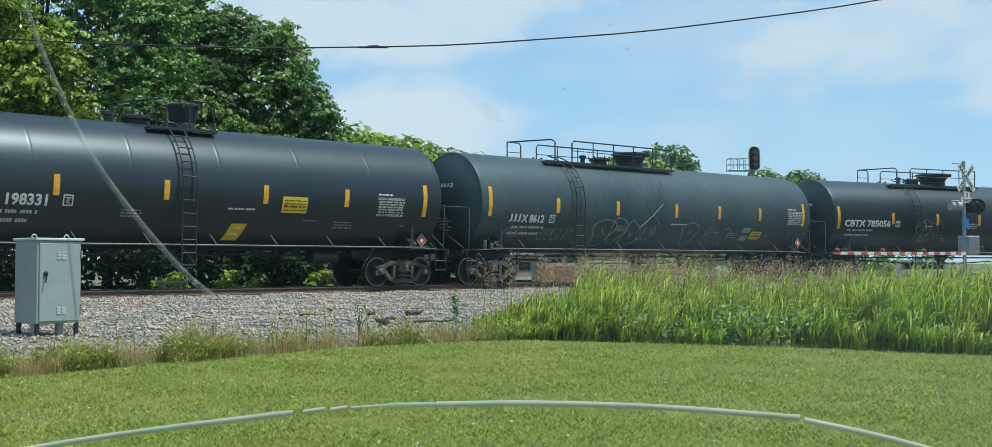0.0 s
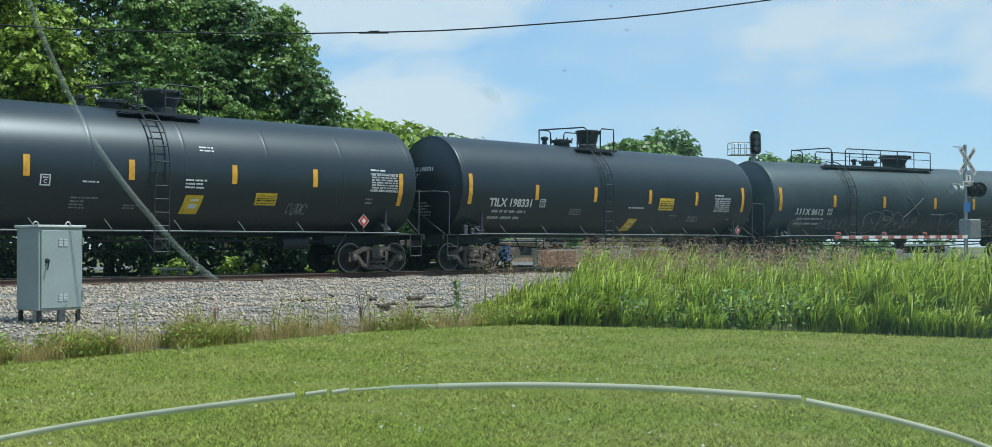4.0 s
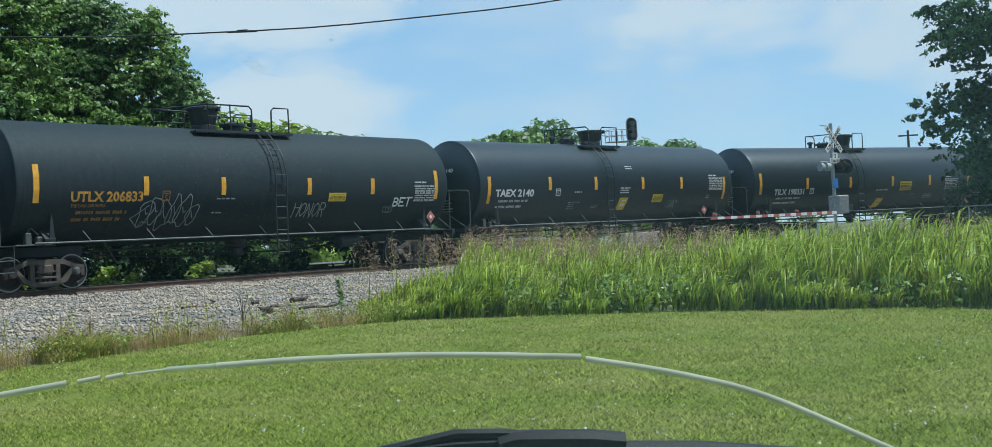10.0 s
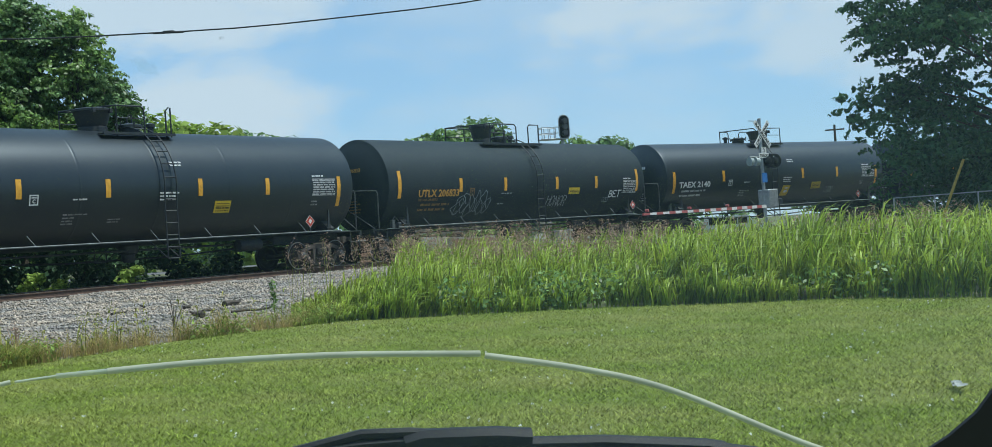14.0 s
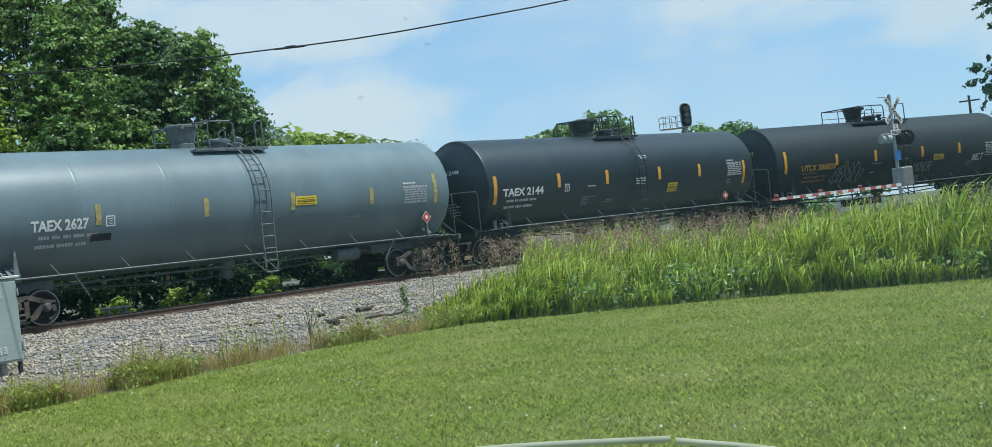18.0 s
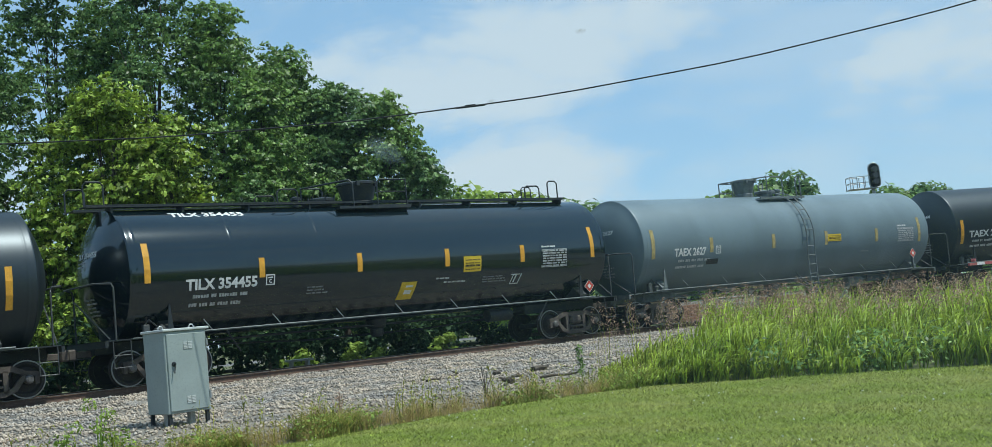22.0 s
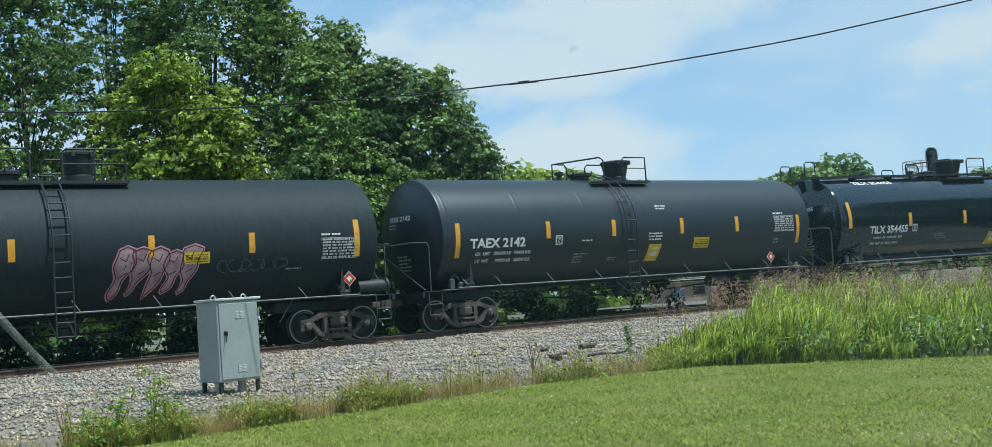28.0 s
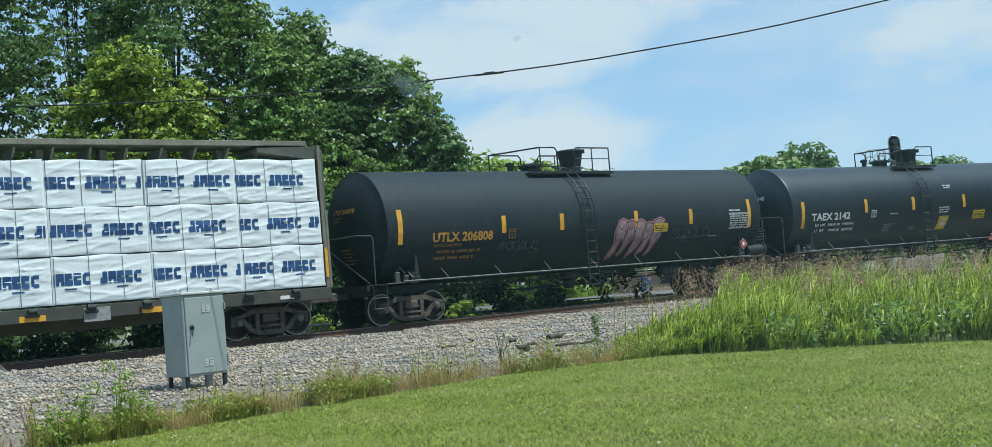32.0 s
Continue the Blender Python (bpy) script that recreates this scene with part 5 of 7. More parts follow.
        stroke_line(lines, [(cx - 0.12, edge[11][2]), (cx + 0.02, edge[10][2]), (cx + 0.10, edge[12][2])], 0.012, 0.0145)
        stroke_line(lines, [(cx - 0.10, edge[6][2]), (cx + 0.06, edge[7][2])], 0.012, 0.0145)
    part("sprayed_outline", lines, M_MAROON, c, "dark maroon sprayed outlines")
    scrawl(c, 1.0, 1.75, 1.8, 0.6, 6, M_INK, 29, 0.012, "sprayed_shade", "dark sprayed shading lines")
    scrawl(c, 3.4, 2.0, 1.9, 0.3, 6, M_CHALKDARK, 31, 0.010)
    g = Geo().lathe([(-0.48, 0.05), (-0.44, 0.19), (0.40, 0.21), (0.42, 0.25), (0.48, 0.25), (0.5, 0.05)], 16, pose(7.98, -1.25, 1.42), "x")
    part("brake_cylinder", g, M_STEEL, c, smooth=True)
    scrawl(c, -3.95, 1.93, 1.5, 0.26, 6, M_CHALKDARK, 22, 0.012)
    return c


build_train()


def lumber_car():
    """Centre-beam flat car loaded with white-wrapped lumber."""
    L = 24.0
    centre = -51.98 - L / 2
    car = thing("centerbeam_flat_car", "olive centre-beam flat car carrying white-wrapped lumber", "flat car", group="cars of the freight train")
    TRAIN[car] = centre
    e = L / 2 - 0.92
    g = Geo().box(-e, e, -1.42, 1.42, 1.08, 1.20, 0.02)
    g.box(-e, e, -0.3, 0.3, 0.62, 1.08, 0.02)
    part("deck", g, M_OLIVE, car)
    for y in (-1.45, 1.45):
        part("side_sill", Geo().box(-e, e, y - 0.03, y + 0.03, 0.90, 1.22, 0.01), M_SILL, car, "dark olive side sill")
    for s in (-1, 1):
        g = Geo().box(min(s * (e - 0.02), s * (e - 0.07)), max(s * (e - 0.02), s * (e - 0.07)), -1.38, 1.38, 1.2, 5.10, 0.02)
        for y in (-1.32, -0.45, 0.45, 1.32):
            g.box(min(s * (e - 0.02), s * (e + 0.08)), max(s * (e - 0.02), s * (e + 0.08)), y - 0.06, y + 0.06, 1.2, 5.0)
        part("bulkhead", g, M_OLIVE, car)
        for y in (-1.42, 1.38):
            part("edge_flange", Geo().box(min(s * e, s * (e - 0.10)), max(s * e, s * (e - 0.10)), y, y + 0.04, 1.2, 5.12, 0.01), M_OLIVEPALE, car, "chalky tan edge flange of the bulkhead")
            part("edge_angle", Geo().box(min(s * (e + 0.005), s * (e + 0.09)), max(s * (e + 0.005), s * (e + 0.09)), y, y + 0.04, 1.2, 3.3, 0.01), M_OLIVEPALE, car, "chalky tan lower stiffener")
        # gusset between the bulkhead's top and the chord
        yg = 0.64
        part("gusset", Geo().add([(s * (e - 0.075), q * 1.38, 5.10) for q in (-1, 1)] + [(s * (e - 0.075), q * 1.38, 4.72) for q in (-1, 1)] + [(s * (e - 1.5), q * yg, 5.16) for q in (-1, 1)] + [(s * (e - 1.5), q * yg, 5.05) for q in (-1, 1)],
             [(0, 2, 6, 4), (1, 5, 7, 3), (0, 4, 5, 1), (2, 3, 7, 6), (0, 1, 3, 2), (4, 6, 7, 5)]), M_OLIVE, car)
        add_truck(car, s * (L / 2 - 2.6))
        c = Geo().box(min(s * (e - 0.1), s * (L / 2)), max(s * (e - 0.1), s * (L / 2)), -0.16, 0.1, 0.80, 1.04, 0.03)
        part("coupler", c, M_TRUCK, car)
    g = Geo().box(-e, e, -0.62, 0.62, 5.24, 5.34, 0.02)
    part("top_chord", g, M_OLIVE, car)
    for y in (-0.66, 0.62):
        part("top_flange", Geo().box(-e, e, y, y + 0.04, 5.22, 5.36, 0.01), M_OLIVEPALE, car, "pale olive top flange")
    for i in range(24):
        x = -e + (i + 0.5) * 2 * e / 24
        part("brace", Geo().slab([(-0.55, 5.16), (0.55, 5.16), (0.16, 4.78), (-0.16, 4.78)], 0.06, pose(x, 0, 0, 0, 0, 90)), M_OLIVE, car)
    g = Geo()
    for i in range(14):
        x = -e + (i + 0.5) * 2 * e / 14
        g.box(x - 0.09, x + 0.09, -0.16, 0.16, 1.2, 5.16)
    part("centre_posts", g, M_OLIVE, car)
    g = Geo().box(e - 0.10, e - 0.02, -1.46, -1.44, 1.5, 2.3)
    part("reflector_stripe", g, M_ORANGE, car)
    g = Geo()
    for q in range(6):
        g.box(e - 4.3 + q * 0.2, e - 4.3 + q * 0.2 + 0.15, -1.490, -1.482, 0.93, 1.09)
    part("owner_mark", g, M_DULL, car, "faded block lettering")
    part("data_plate", Geo().box(e - 6.72, e - 6.08, -1.495, -1.482, 0.82, 1.16), M_DULL, car)
    part("white_plate", Geo().box(e - 1.55, e - 1.15, -1.495, -1.482, 0.98, 1.08), M_WHITE, car)
    for i in range(16):
        x = e - 1.1 - i * 1.36
        w = Geo().box(x - 0.16, x + 0.16, -1.56, -1.48, 1.02, 1.12, 0.02)
        w.lathe([(-0.10, 0.07), (0.10, 0.07)], 10, pose(x, -1.54, 1.16), "x")
        part("tie_down_winch", w, M_STEEL, car)
    for x in (e - 5.0, e - 7.9, e - 10.7):
        part("reflector_stripe", Geo().box(x - 0.3, x + 0.3, -1.495, -1.482, 0.92, 1.06), M_ORANGE, car)
    return car, e


def lumber_packs(car, e):
    """Wrapped bundles in three layers on the near side, each with its blue print."""
    rng = random.Random(12)
    for layer in range(3):
        z0 = 1.27 + layer * 1.16
        x1 = e - 0.115 - (0.0, 0.02, 0.05)[layer]
        while x1 > e - 17:
            w = 2.42
            x0 = x1 - w
            dy, ph = rng.uniform(-0.03, 0.03), rng.uniform(0, 50)

            def face(x, z, lift=0.0):
                """The wrinkled near side of this bundle."""
                u, v = (x - x0) / w, (z - z0) / 1.14
                edge = min(u, 1 - u, v, 1 - v)
                fold = 0.5 + 0.5 * noise.noise((x * 0.9 + z * 1.3, z * 5.5 - x * 0.8, ph))
                wr = 0.012 * noise.noise((x * 2.2, z * 2.6, ph + 9)) + 0.022 * (1 - abs(2 * fold - 1)) ** 6
                fine = noise.noise((x * 1.1 + z * 2.4, z * 11.0 - x * 2.2, ph + 21))
                wr += 0.013 * (1 - abs(fine)) ** 9 * max(0.0, 0.5 + noise.noise((x * 0.8, z * 1.2, ph + 5)))
                return (x, -1.40 + dy - wr * min(1, edge * 9 + 0.2) + (0.012 if edge < 0.01 else 0) - lift, z)

            nx, nz = 64, 34
            vs, fs = [], []
            for j in range(nz + 1):
                for i in range(nx + 1):
                    u, v = i / nx, j / nz
                    vs.append(face(x0 + u * w * 0.999, z0 + v * 1.14 - (0.02 * math.sin(u * 9 + layer) if v == 1 else 0)))
            for j in range(nz):
                for i in range(nx):
                    p = j * (nx + 1) + i
                    fs.append((p, p + 1, p + nx + 2, p + nx + 1))
            k = len(vs)
            vs += [(x0, -0.2, z0), (x0 + w * 0.999, -0.2, z0), (x0 + w * 0.999, -0.2, z0 + 1.14), (x0, -0.2, z0 + 1.14)]
            b, r = [i for i in range(nx + 1)], [nz * (nx + 1) + i for i in range(nx + 1)]
            fs += [tuple(b[::-1] + [k, k + 1]), tuple(r + [k + 2, k + 3]), tuple([j * (nx + 1) for j in range(nz + 1)] + [k + 3, k]), tuple([j * (nx + 1) + nx for j in range(nz, -1, -1)] + [k + 1, k + 2]), (k, k + 3, k + 2, k + 1)]
            me = raw("lumber_bundle", vs, fs, M_WRAP, True)
            me.set_sharp_from_angle(angle=radians(50))
            b = part("lumber_bundle", me, M_WRAP, car, "white plastic-wrapped lumber bundle with navy print")

            def sheet(g, a0, a1, b0, b1, lean=0.0):
                """A printed bar lying on the wrap."""
                n = max(1, int((a1 - a0) / 0.09 + 0.5))
                m = max(1, int((b1 - b0) / 0.09 + 0.5))
                pts = [face(min(x0 + w * 0.985, a0 + (a1 - a0) * p / n + lean * q / m), b0 + (b1 - b0) * q / m, 0.011) for q in range(m + 1) for p in range(n + 1)]
                return g.add(pts, [(q * (n + 1) + p, q * (n + 1) + p + 1, (q + 1) * (n + 1) + p + 1, (q + 1) * (n + 1) + p) for q in range(m) for p in range(n)])

            # the maker's mark as plain bold shapes: a wedge, three notched blocks and a crescent
            shapes = (((0.06, 0.86, 0.0, 0.46), (0.30, 0.86, 0.46, 1.0)),
                      ((0, 0.90, 0.34, 1.0), (0, 0.34, 0, 0.34), (0.58, 0.94, 0, 0.34)),
                      ((0, 0.88, 0, 0.45), (0, 0.84, 0.56, 1.0), (0, 0.5, 0.45, 0.56)),
                      ((0, 0.84, 0, 0.40), (0, 0.84, 0.60, 1.0), (0, 0.36, 0.40, 0.60)),
                      ((0.05, 0.38, 0.10, 0.90), (0.24, 0.90, 0.70, 1.0), (0.24, 0.90, 0.0, 0.30)))
            x = x0 + 0.03 + rng.uniform(0, 0.5) - 0.5
            while x < x0 + w - 0.2:
                pr = Geo()
                for q in range(5):
                    for a0, a1, b0, b1 in shapes[q]:
                        lx, rx = max(x + (q + a0) * 0.208, x0 + 0.03), min(x + (q + a1) * 0.208, x0 + w - 0.06)
                        if rx - lx > 0.02:
                            sheet(pr, lx, rx, z0 + 0.44 + b0 * 0.29, z0 + 0.44 + b1 * 0.29)
                if pr.v:
                    part("navy_print", pr, M_NAVY, b)
                if x0 + 0.05 < x + 0.3 and x + 0.75 < x0 + w - 0.05:
                    part("small_print", sheet(Geo(), x + 0.40, x + 0.68, z0 + 0.335, z0 + 0.37), M_NAVY, b)
                x += 1.25
            for q in (0.02, 0.36, 0.70):
                st = sheet(Geo(), x0 + w * q, x0 + w * q + 0.014, z0 + 0.02, z0 + 1.12)
                part("strap", st, M_GREYSTEEL, b)
            x1 = x0 - 0.004


car_, e_ = lumber_car()
lumber_packs(car_, e_)


# ---- plants ----
def leaf_cloud(rng, blobs, count, size, flat=0.6, spray=0):
    """Leaves in clumps: blobs are (centre, radii); each leaf is a small folded quad.
    With spray, leaves sit in layered twigs of that many leaves."""
    nr = np.random.RandomState(rng.randint(0, 10 ** 6))
    w = np.array([b[1][0] * b[1][1] + b[1][1] * b[1][2] for b in blobs])
    idx = nr.choice(len(blobs), count, p=w / w.sum())
    C = np.array([b[0] for b in blobs])[idx]
    R = np.array([b[1] for b in blobs])[idx]
    d = nr.normal(size=(count, 3))
    d /= np.linalg.norm(d, axis=1)[:, None]
    rad = nr.uniform(0.55, 1.06, count) ** 0.6
    if spray:
        k = np.arange(count) // spray * spray
        C, R, d = C[k], R[k], d[k] * np.array([1, 1, 0.85])
        out = d * np.array([1, 1, 0.25])
        out /= np.linalg.norm(out, axis=1)[:, None] + 1e-6
        rad = nr.uniform(0.35, 1.0, count)[k] ** 0.6
        along = nr.uniform(-0.2, 1.0, count)
        L = size * nr.uniform(3.0, 6.5, count)[k]
        side = np.cross(out, np.array([0, 0, 1.0]))
        wide = nr.normal(scale=0.30, size=count) * (1.1 - np.abs(along - 0.3)) * L
        P = C + R * d * rad[:, None] + out * (along * L)[:, None] + side * wide[:, None]
        P[:, 2] += nr.normal(scale=0.5, size=count) * size - 0.25 * along ** 2 * L
        n = d * 0.75 + nr.normal(scale=0.6, size=(count, 3)) + np.array([0.1, -0.15, 0.55])
    else:
        P = C + R * d * rad[:, None]
        n = d + nr.normal(scale=0.55, size=(count, 3)) + np.array([0, 0, 0.5])
    n /= np.linalg.norm(n, axis=1)[:, None]
    t = np.cross(n, nr.normal(size=(count, 3)))
    t /= np.linalg.norm(t, axis=1)[:, None]
    b = np.cross(n, t)
    s = size * nr.uniform(0.6, 1.35, count)[:, None]
    V = np.empty((count, 4, 3))
    V[:, 0] = P - t * s
    V[:, 1] = P - b * s * flat + n * s * 0.18
    V[:, 2] = P + t * s * 1.1
    V[:, 3] = P + b * s * flat + n * s * 0.18
    vs = V.reshape(-1, 3)
    fs = np.arange(count * 4).reshape(-1, 4)
    return vs, fs


def quads(name, vs, fs, material):
    me = bpy.data.meshes.new(name)
    me.vertices.add(len(vs))
    me.vertices.foreach_set("co", np.asarray(vs, dtype=np.float32).ravel())
    n = fs.shape[1]
    me.loops.add(len(fs) * n)
    me.loops.foreach_set("vertex_index", fs.astype(np.int32).ravel())
    me.polygons.add(len(fs))
    me.polygons.foreach_set("loop_start", np.arange(0, len(fs) * n, n, dtype=np.int32))
    me.update(calc_edges=True)
    me.materials.append(material)
    return me


def tree(label, seed, height, spread, leaves, size, material, trunk=0.28, low=0.16, group="", m=None, blobs_n=46, clump=1.0, swell=0.7):
    """A tapered trunk with limbs, and a crown of leaf clumps with gaps."""
    rng = random.Random(seed)
    t = thing("tree", label, "tree", group=group, m=m)
    g = Geo()
    lean = [(0, 0, -0.3), (0.1, 0.05, height * 0.2), (rng.uniform(-.3, .3), rng.uniform(-.3, .3), height * 0.5), (rng.uniform(-.5, .5), rng.uniform(-.5, .5), height * 0.86)]
    g.tube(lean, trunk, 9, taper=0.22)
    blobs = []
    for i in range(blobs_n):
        u = low + (1 - low) * (i + 0.5) / blobs_n
        prof = math.sin(math.pi * min(1, (u - low) / (1 - low) * 0.86 + 0.16)) ** swell
        a, r = rng.uniform(0, 2 * math.pi), spread * prof * rng.uniform(0.35, 0.98)
        c = (r * math.cos(a), r * math.sin(a), height * u * rng.uniform(0.94, 1.03))
        k = rng.uniform(0.035, 0.085) * min(height, 14) * 0.95 * clump
        blobs.append((c, (k * rng.uniform(0.9, 1.3), k * rng.uniform(0.9, 1.3), k * rng.uniform(0.6, 0.9))))
        if i % 5 == 0:
            z0 = max(height * 0.14, c[2] * 0.62)
            g.tube([(0, 0, z0), (c[0] * 0.5, c[1] * 0.5, (z0 + c[2]) / 2 + 0.2), c], trunk * 0.2, 5, taper=0.25)
    part("trunk", g, M_BARK, t, smooth=True)
    part("crown", quads("crown", *leaf_cloud(rng, blobs, leaves, size, spray=22), material), material, t)
    return t


def hedge_row(name, label, seed, blobs, leaves, size, material, category="bushes"):
    rng = random.Random(seed)
    vs, fs = leaf_cloud(rng, blobs, leaves, size)
    return tagged(new(name, quads(name, vs, fs, material)), label, category, kind="stuff")


def build_trees():
    # the wood behind the track: azimuth, distance, height, spread, kind, leaves
    spec = [(-41, 52, 17.0, 5.2, 1, 9000), (-34.5, 51, 17.5, 4.6, 0, 15000), (-29.6, 51, 16.5, 3.6, 1, 13000), (-25.6, 55, 19.0, 4.8, 1, 16000), (-21.2, 51, 18.6, 4.4, 1, 15000), (-18.3, 50, 15.6, 3.0, 0, 14000),
            (-15.3, 50, 13.4, 3.0, 0, 14000), (-12.8, 50, 12.0, 2.8, 1, 13000), (-10.6, 50, 11.2, 2.4, 0, 12000), (-9.0, 49, 8.8, 1.6, 1, 7000),
            (-23.2, 54, 17.0, 3.0, 0, 9000), (-14.0, 51, 12.5, 2.2, 1, 6500), (-23.6, 44, 11.2, 2.5, 2, 9000), (-20.6, 43.5, 9.6, 1.5, 2, 5500), (-26.4, 44, 6.6, 2.2, 2, 4500), (-16.4, 45.5, 11.6, 2.2, 0, 9000), (-31.5, 45, 8.2, 3.0, 0, 7000), (-13.0, 44, 6.6, 2.6, 0, 7000), (-16.6, 43.5, 7.0, 2.4, 1, 7000)]
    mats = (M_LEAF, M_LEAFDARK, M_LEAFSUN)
    names = ("green broadleaf tree behind the railway track", "dark green broadleaf tree behind the railway track", "pale young maple beside the railway track, sunlight in its leaf colour")
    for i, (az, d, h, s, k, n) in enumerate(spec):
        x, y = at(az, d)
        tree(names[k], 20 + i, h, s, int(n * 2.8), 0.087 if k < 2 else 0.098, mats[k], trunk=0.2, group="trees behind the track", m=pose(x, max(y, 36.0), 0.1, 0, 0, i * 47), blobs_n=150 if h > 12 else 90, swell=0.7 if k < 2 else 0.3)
    # undergrowth under the wood, seen below the cars
    rng = random.Random(3)
    bl = []
    for i in range(170):
        az, y = rng.uniform(-44, 0.5), 32.5 + rng.uniform(0, 1.1)
        x = y * math.tan(radians(az + 43.8))
        if min(abs(x * 34.3 / y - q) for q in (20.9, 24.3, 18.5)) < 0.95:
            y, x = y + 2.4, x * (y + 2.4) / y
        bl.append(((x, y, rng.uniform(0.2, 2.3)), (rng.uniform(0.35, 0.9), rng.uniform(0.3, 0.6), rng.uniform(0.3, 0.7))))
    hedge_row("undergrowth", "leafy undergrowth behind the rails, darkened in colour for shade", 5, bl, 26000, 0.10, M_UNDER)
    for x0, y0, w, h, n in ((20.9, 34.3, 0.75, 0.95, 900), (24.3, 34.2, 0.95, 1.0, 1300), (18.6, 34.4, 0.5, 1.0, 500), (27.6, 34.4, 0.6, 0.8, 600), (14.2, 34.4, 0.5, 0.9, 400)):
        sh = thing("shrub", "bright green leafy shrub behind the rails", "shrub", group="shrubs behind the rails", m=pose(x0, y0, 0.15))
        g, bl = Geo(), []
        for k in range(9):
            a, r = rng.uniform(0, 6.3), rng.uniform(0.2, 1.0) * w
            c = (r * math.cos(a), r * 0.6 * math.sin(a), h * rng.uniform(0.35, 1.0))
            g.tube([(0, 0, -0.1), (c[0] * 0.4, c[1] * 0.4, c[2] * 0.6), c], 0.02, 5, taper=0.4)
            bl.append((c, (0.26, 0.22, 0.18)))
        part("stems", g, M_BARK, sh)
        part("leaves", quads("leaves", *leaf_cloud(rng, bl, n, 0.075, 0.55), M_LEAFPALE), M_LEAFPALE, sh)
    # far woods on the skyline: seed, azimuths, distances, crown height at steps across, leaves
    far = [(6, -9, -2.0, 84, 92, (9.6, 11.6, 11.4, 10.8, 10.2, 9), M_LEAFPALE), (7, -5, 0.5, 100, 110, (8, 11.6, 11.8, 11.6, 11, 8), M_LEAFDARK), (8, 3.8, 8.4, 118, 126, (9, 12.2, 12.6, 12.8, 12.4, 10), M_LEAF), (18, 6.6, 10.6, 128, 134, (10, 14.4, 15.0, 14.6, 13.0, 8), M_LEAFDARK),
           (9, 11.8, 14.2, 124, 132, (7, 10.6, 11.6, 11.4, 10.6, 7), M_LEAF), (19, 13.4, 15.8, 132, 138, (7, 11.2, 12.2, 11.8, 10.6, 7), M_LEAFDARK), (10, 17, 60, 130, 150, (6, 7, 8, 8, 8, 8), M_LEAFDARK), (11, -10, 17, 140, 150, (6, 6, 6, 6, 6, 6), M_LEAFDARK), (12, -75, -24, 75, 95, (9, 9, 8, 6, 6, 6), M_LEAFDARK)]
    for seed, lo, hi, d0, d1, hs, mt in far:
        rng = random.Random(seed)
        bl = []
        for i in range(int(26 + (hi - lo) * 4)):
            az = rng.uniform(lo, hi)
            cap = float(np.interp((az - lo) / (hi - lo), [0, 0.2, 0.4, 0.6, 0.8, 1], hs))
            x, y = at(az, rng.uniform(d0, d1))
            k = rng.uniform(0.9, 1.7)
            z = max(0.8, (cap - k) * (1 - rng.random() ** 2.2))
            bl.append(((x, y, z), (k * 1.2, k * 1.2, k)))
        hedge_row("far_wood", "distant woodland on the skyline", seed, bl, int(3800 + (hi - lo) * 320), 0.32, mt, "woodland")
    # the wood behind the parked car, mirrored in the tanks
    rng = random.Random(13)
    bl = []
    for i in range(90):
        az = rng.uniform(95, 265)
        x, y = at(az, rng.uniform(42, 55))
        bl.append(((x, y, rng.uniform(1, 13)), (3.4, 3.4, 2.6)))
    hedge_row("rear_wood", "woodland across the lawn behind the parked car", 14, bl, 7000, 0.75, M_LEAFDARK, "woodland")
    # bushes at the foot of the broad tree
    rng = random.Random(15)
    bl = []
    for i in range(90):
        x, y = at(rng.uniform(27.2, 48), rng.uniform(52, 60))
        k = rng.uniform(0.9, 1.7)
        bl.append(((x, y, rng.uniform(0.3, 5.2)), (k, k, k * 0.8)))
    hedge_row("bushes", "dark bushes below the broad tree", 16, bl, 30000, 0.12, M_LEAFDEEP)
    # the broad tree beyond the crossing
    x, y = at(33.6, 58)
    tree("large dark green broadleaf tree beyond the level crossing", 77, 17.5, 8.3, 95000, 0.136, M_LEAFDEEP, trunk=0.4, low=0.03, m=pose(x, y, 0.1), blobs_n=420, clump=1.2)


build_trees()


def blades(rng, pts, h, w, lean, material, name, label, category, segs=3, droop=0.2, wind=0.0):
    """Grass blades: pts are (x, y, z, scale)."""
    n = len(pts)
    nr = np.random.RandomState(rng)
    P = np.array(pts)
    a = nr.uniform(0, 2 * np.pi, n)
    sc = P[:, 3] * nr.uniform(0.65, 1.2, n)
    hh, ln = h * sc, lean * sc * nr.uniform(0.3, 1.3, n)
    side = np.stack([np.cos(a), np.sin(a), 0 * a], 1)
    da = a + nr.uniform(0, 2 * np.pi, n)
    dr = np.stack([np.cos(da) + wind, np.sin(da) - wind * 0.5, 0 * a], 1)
    V = np.empty((n, (segs + 1) * 2, 3))
    for i in range(segs + 1):
        u = i / segs
        c = P[:, :3] + np.array([0, 0, 1]) * (hh * (u - droop * u * u))[:, None] + dr * (ln * u ** 2)[:, None]
        ww = w * ((1 - 0.85 * u) if wind == 0 else (0.45 + 1.5 * u) * (1 - u) ** 0.6 * 1.15 + 0.06) * np.ones(n) * np.minimum(1.3, sc)
        V[:, 2 * i] = c - side * ww[:, None]
        V[:, 2 * i + 1] = c + side * ww[:, None]
    base = np.arange(n)[:, None] * (segs + 1) * 2
    F = np.concatenate([base + np.array([2 * i, 2 * i + 1, 2 * i + 3, 2 * i + 2]) for i in range(segs)], 0)
    return tagged(new(name, quads(name, V.reshape(-1, 3), F, material)), label, category, kind="stuff")


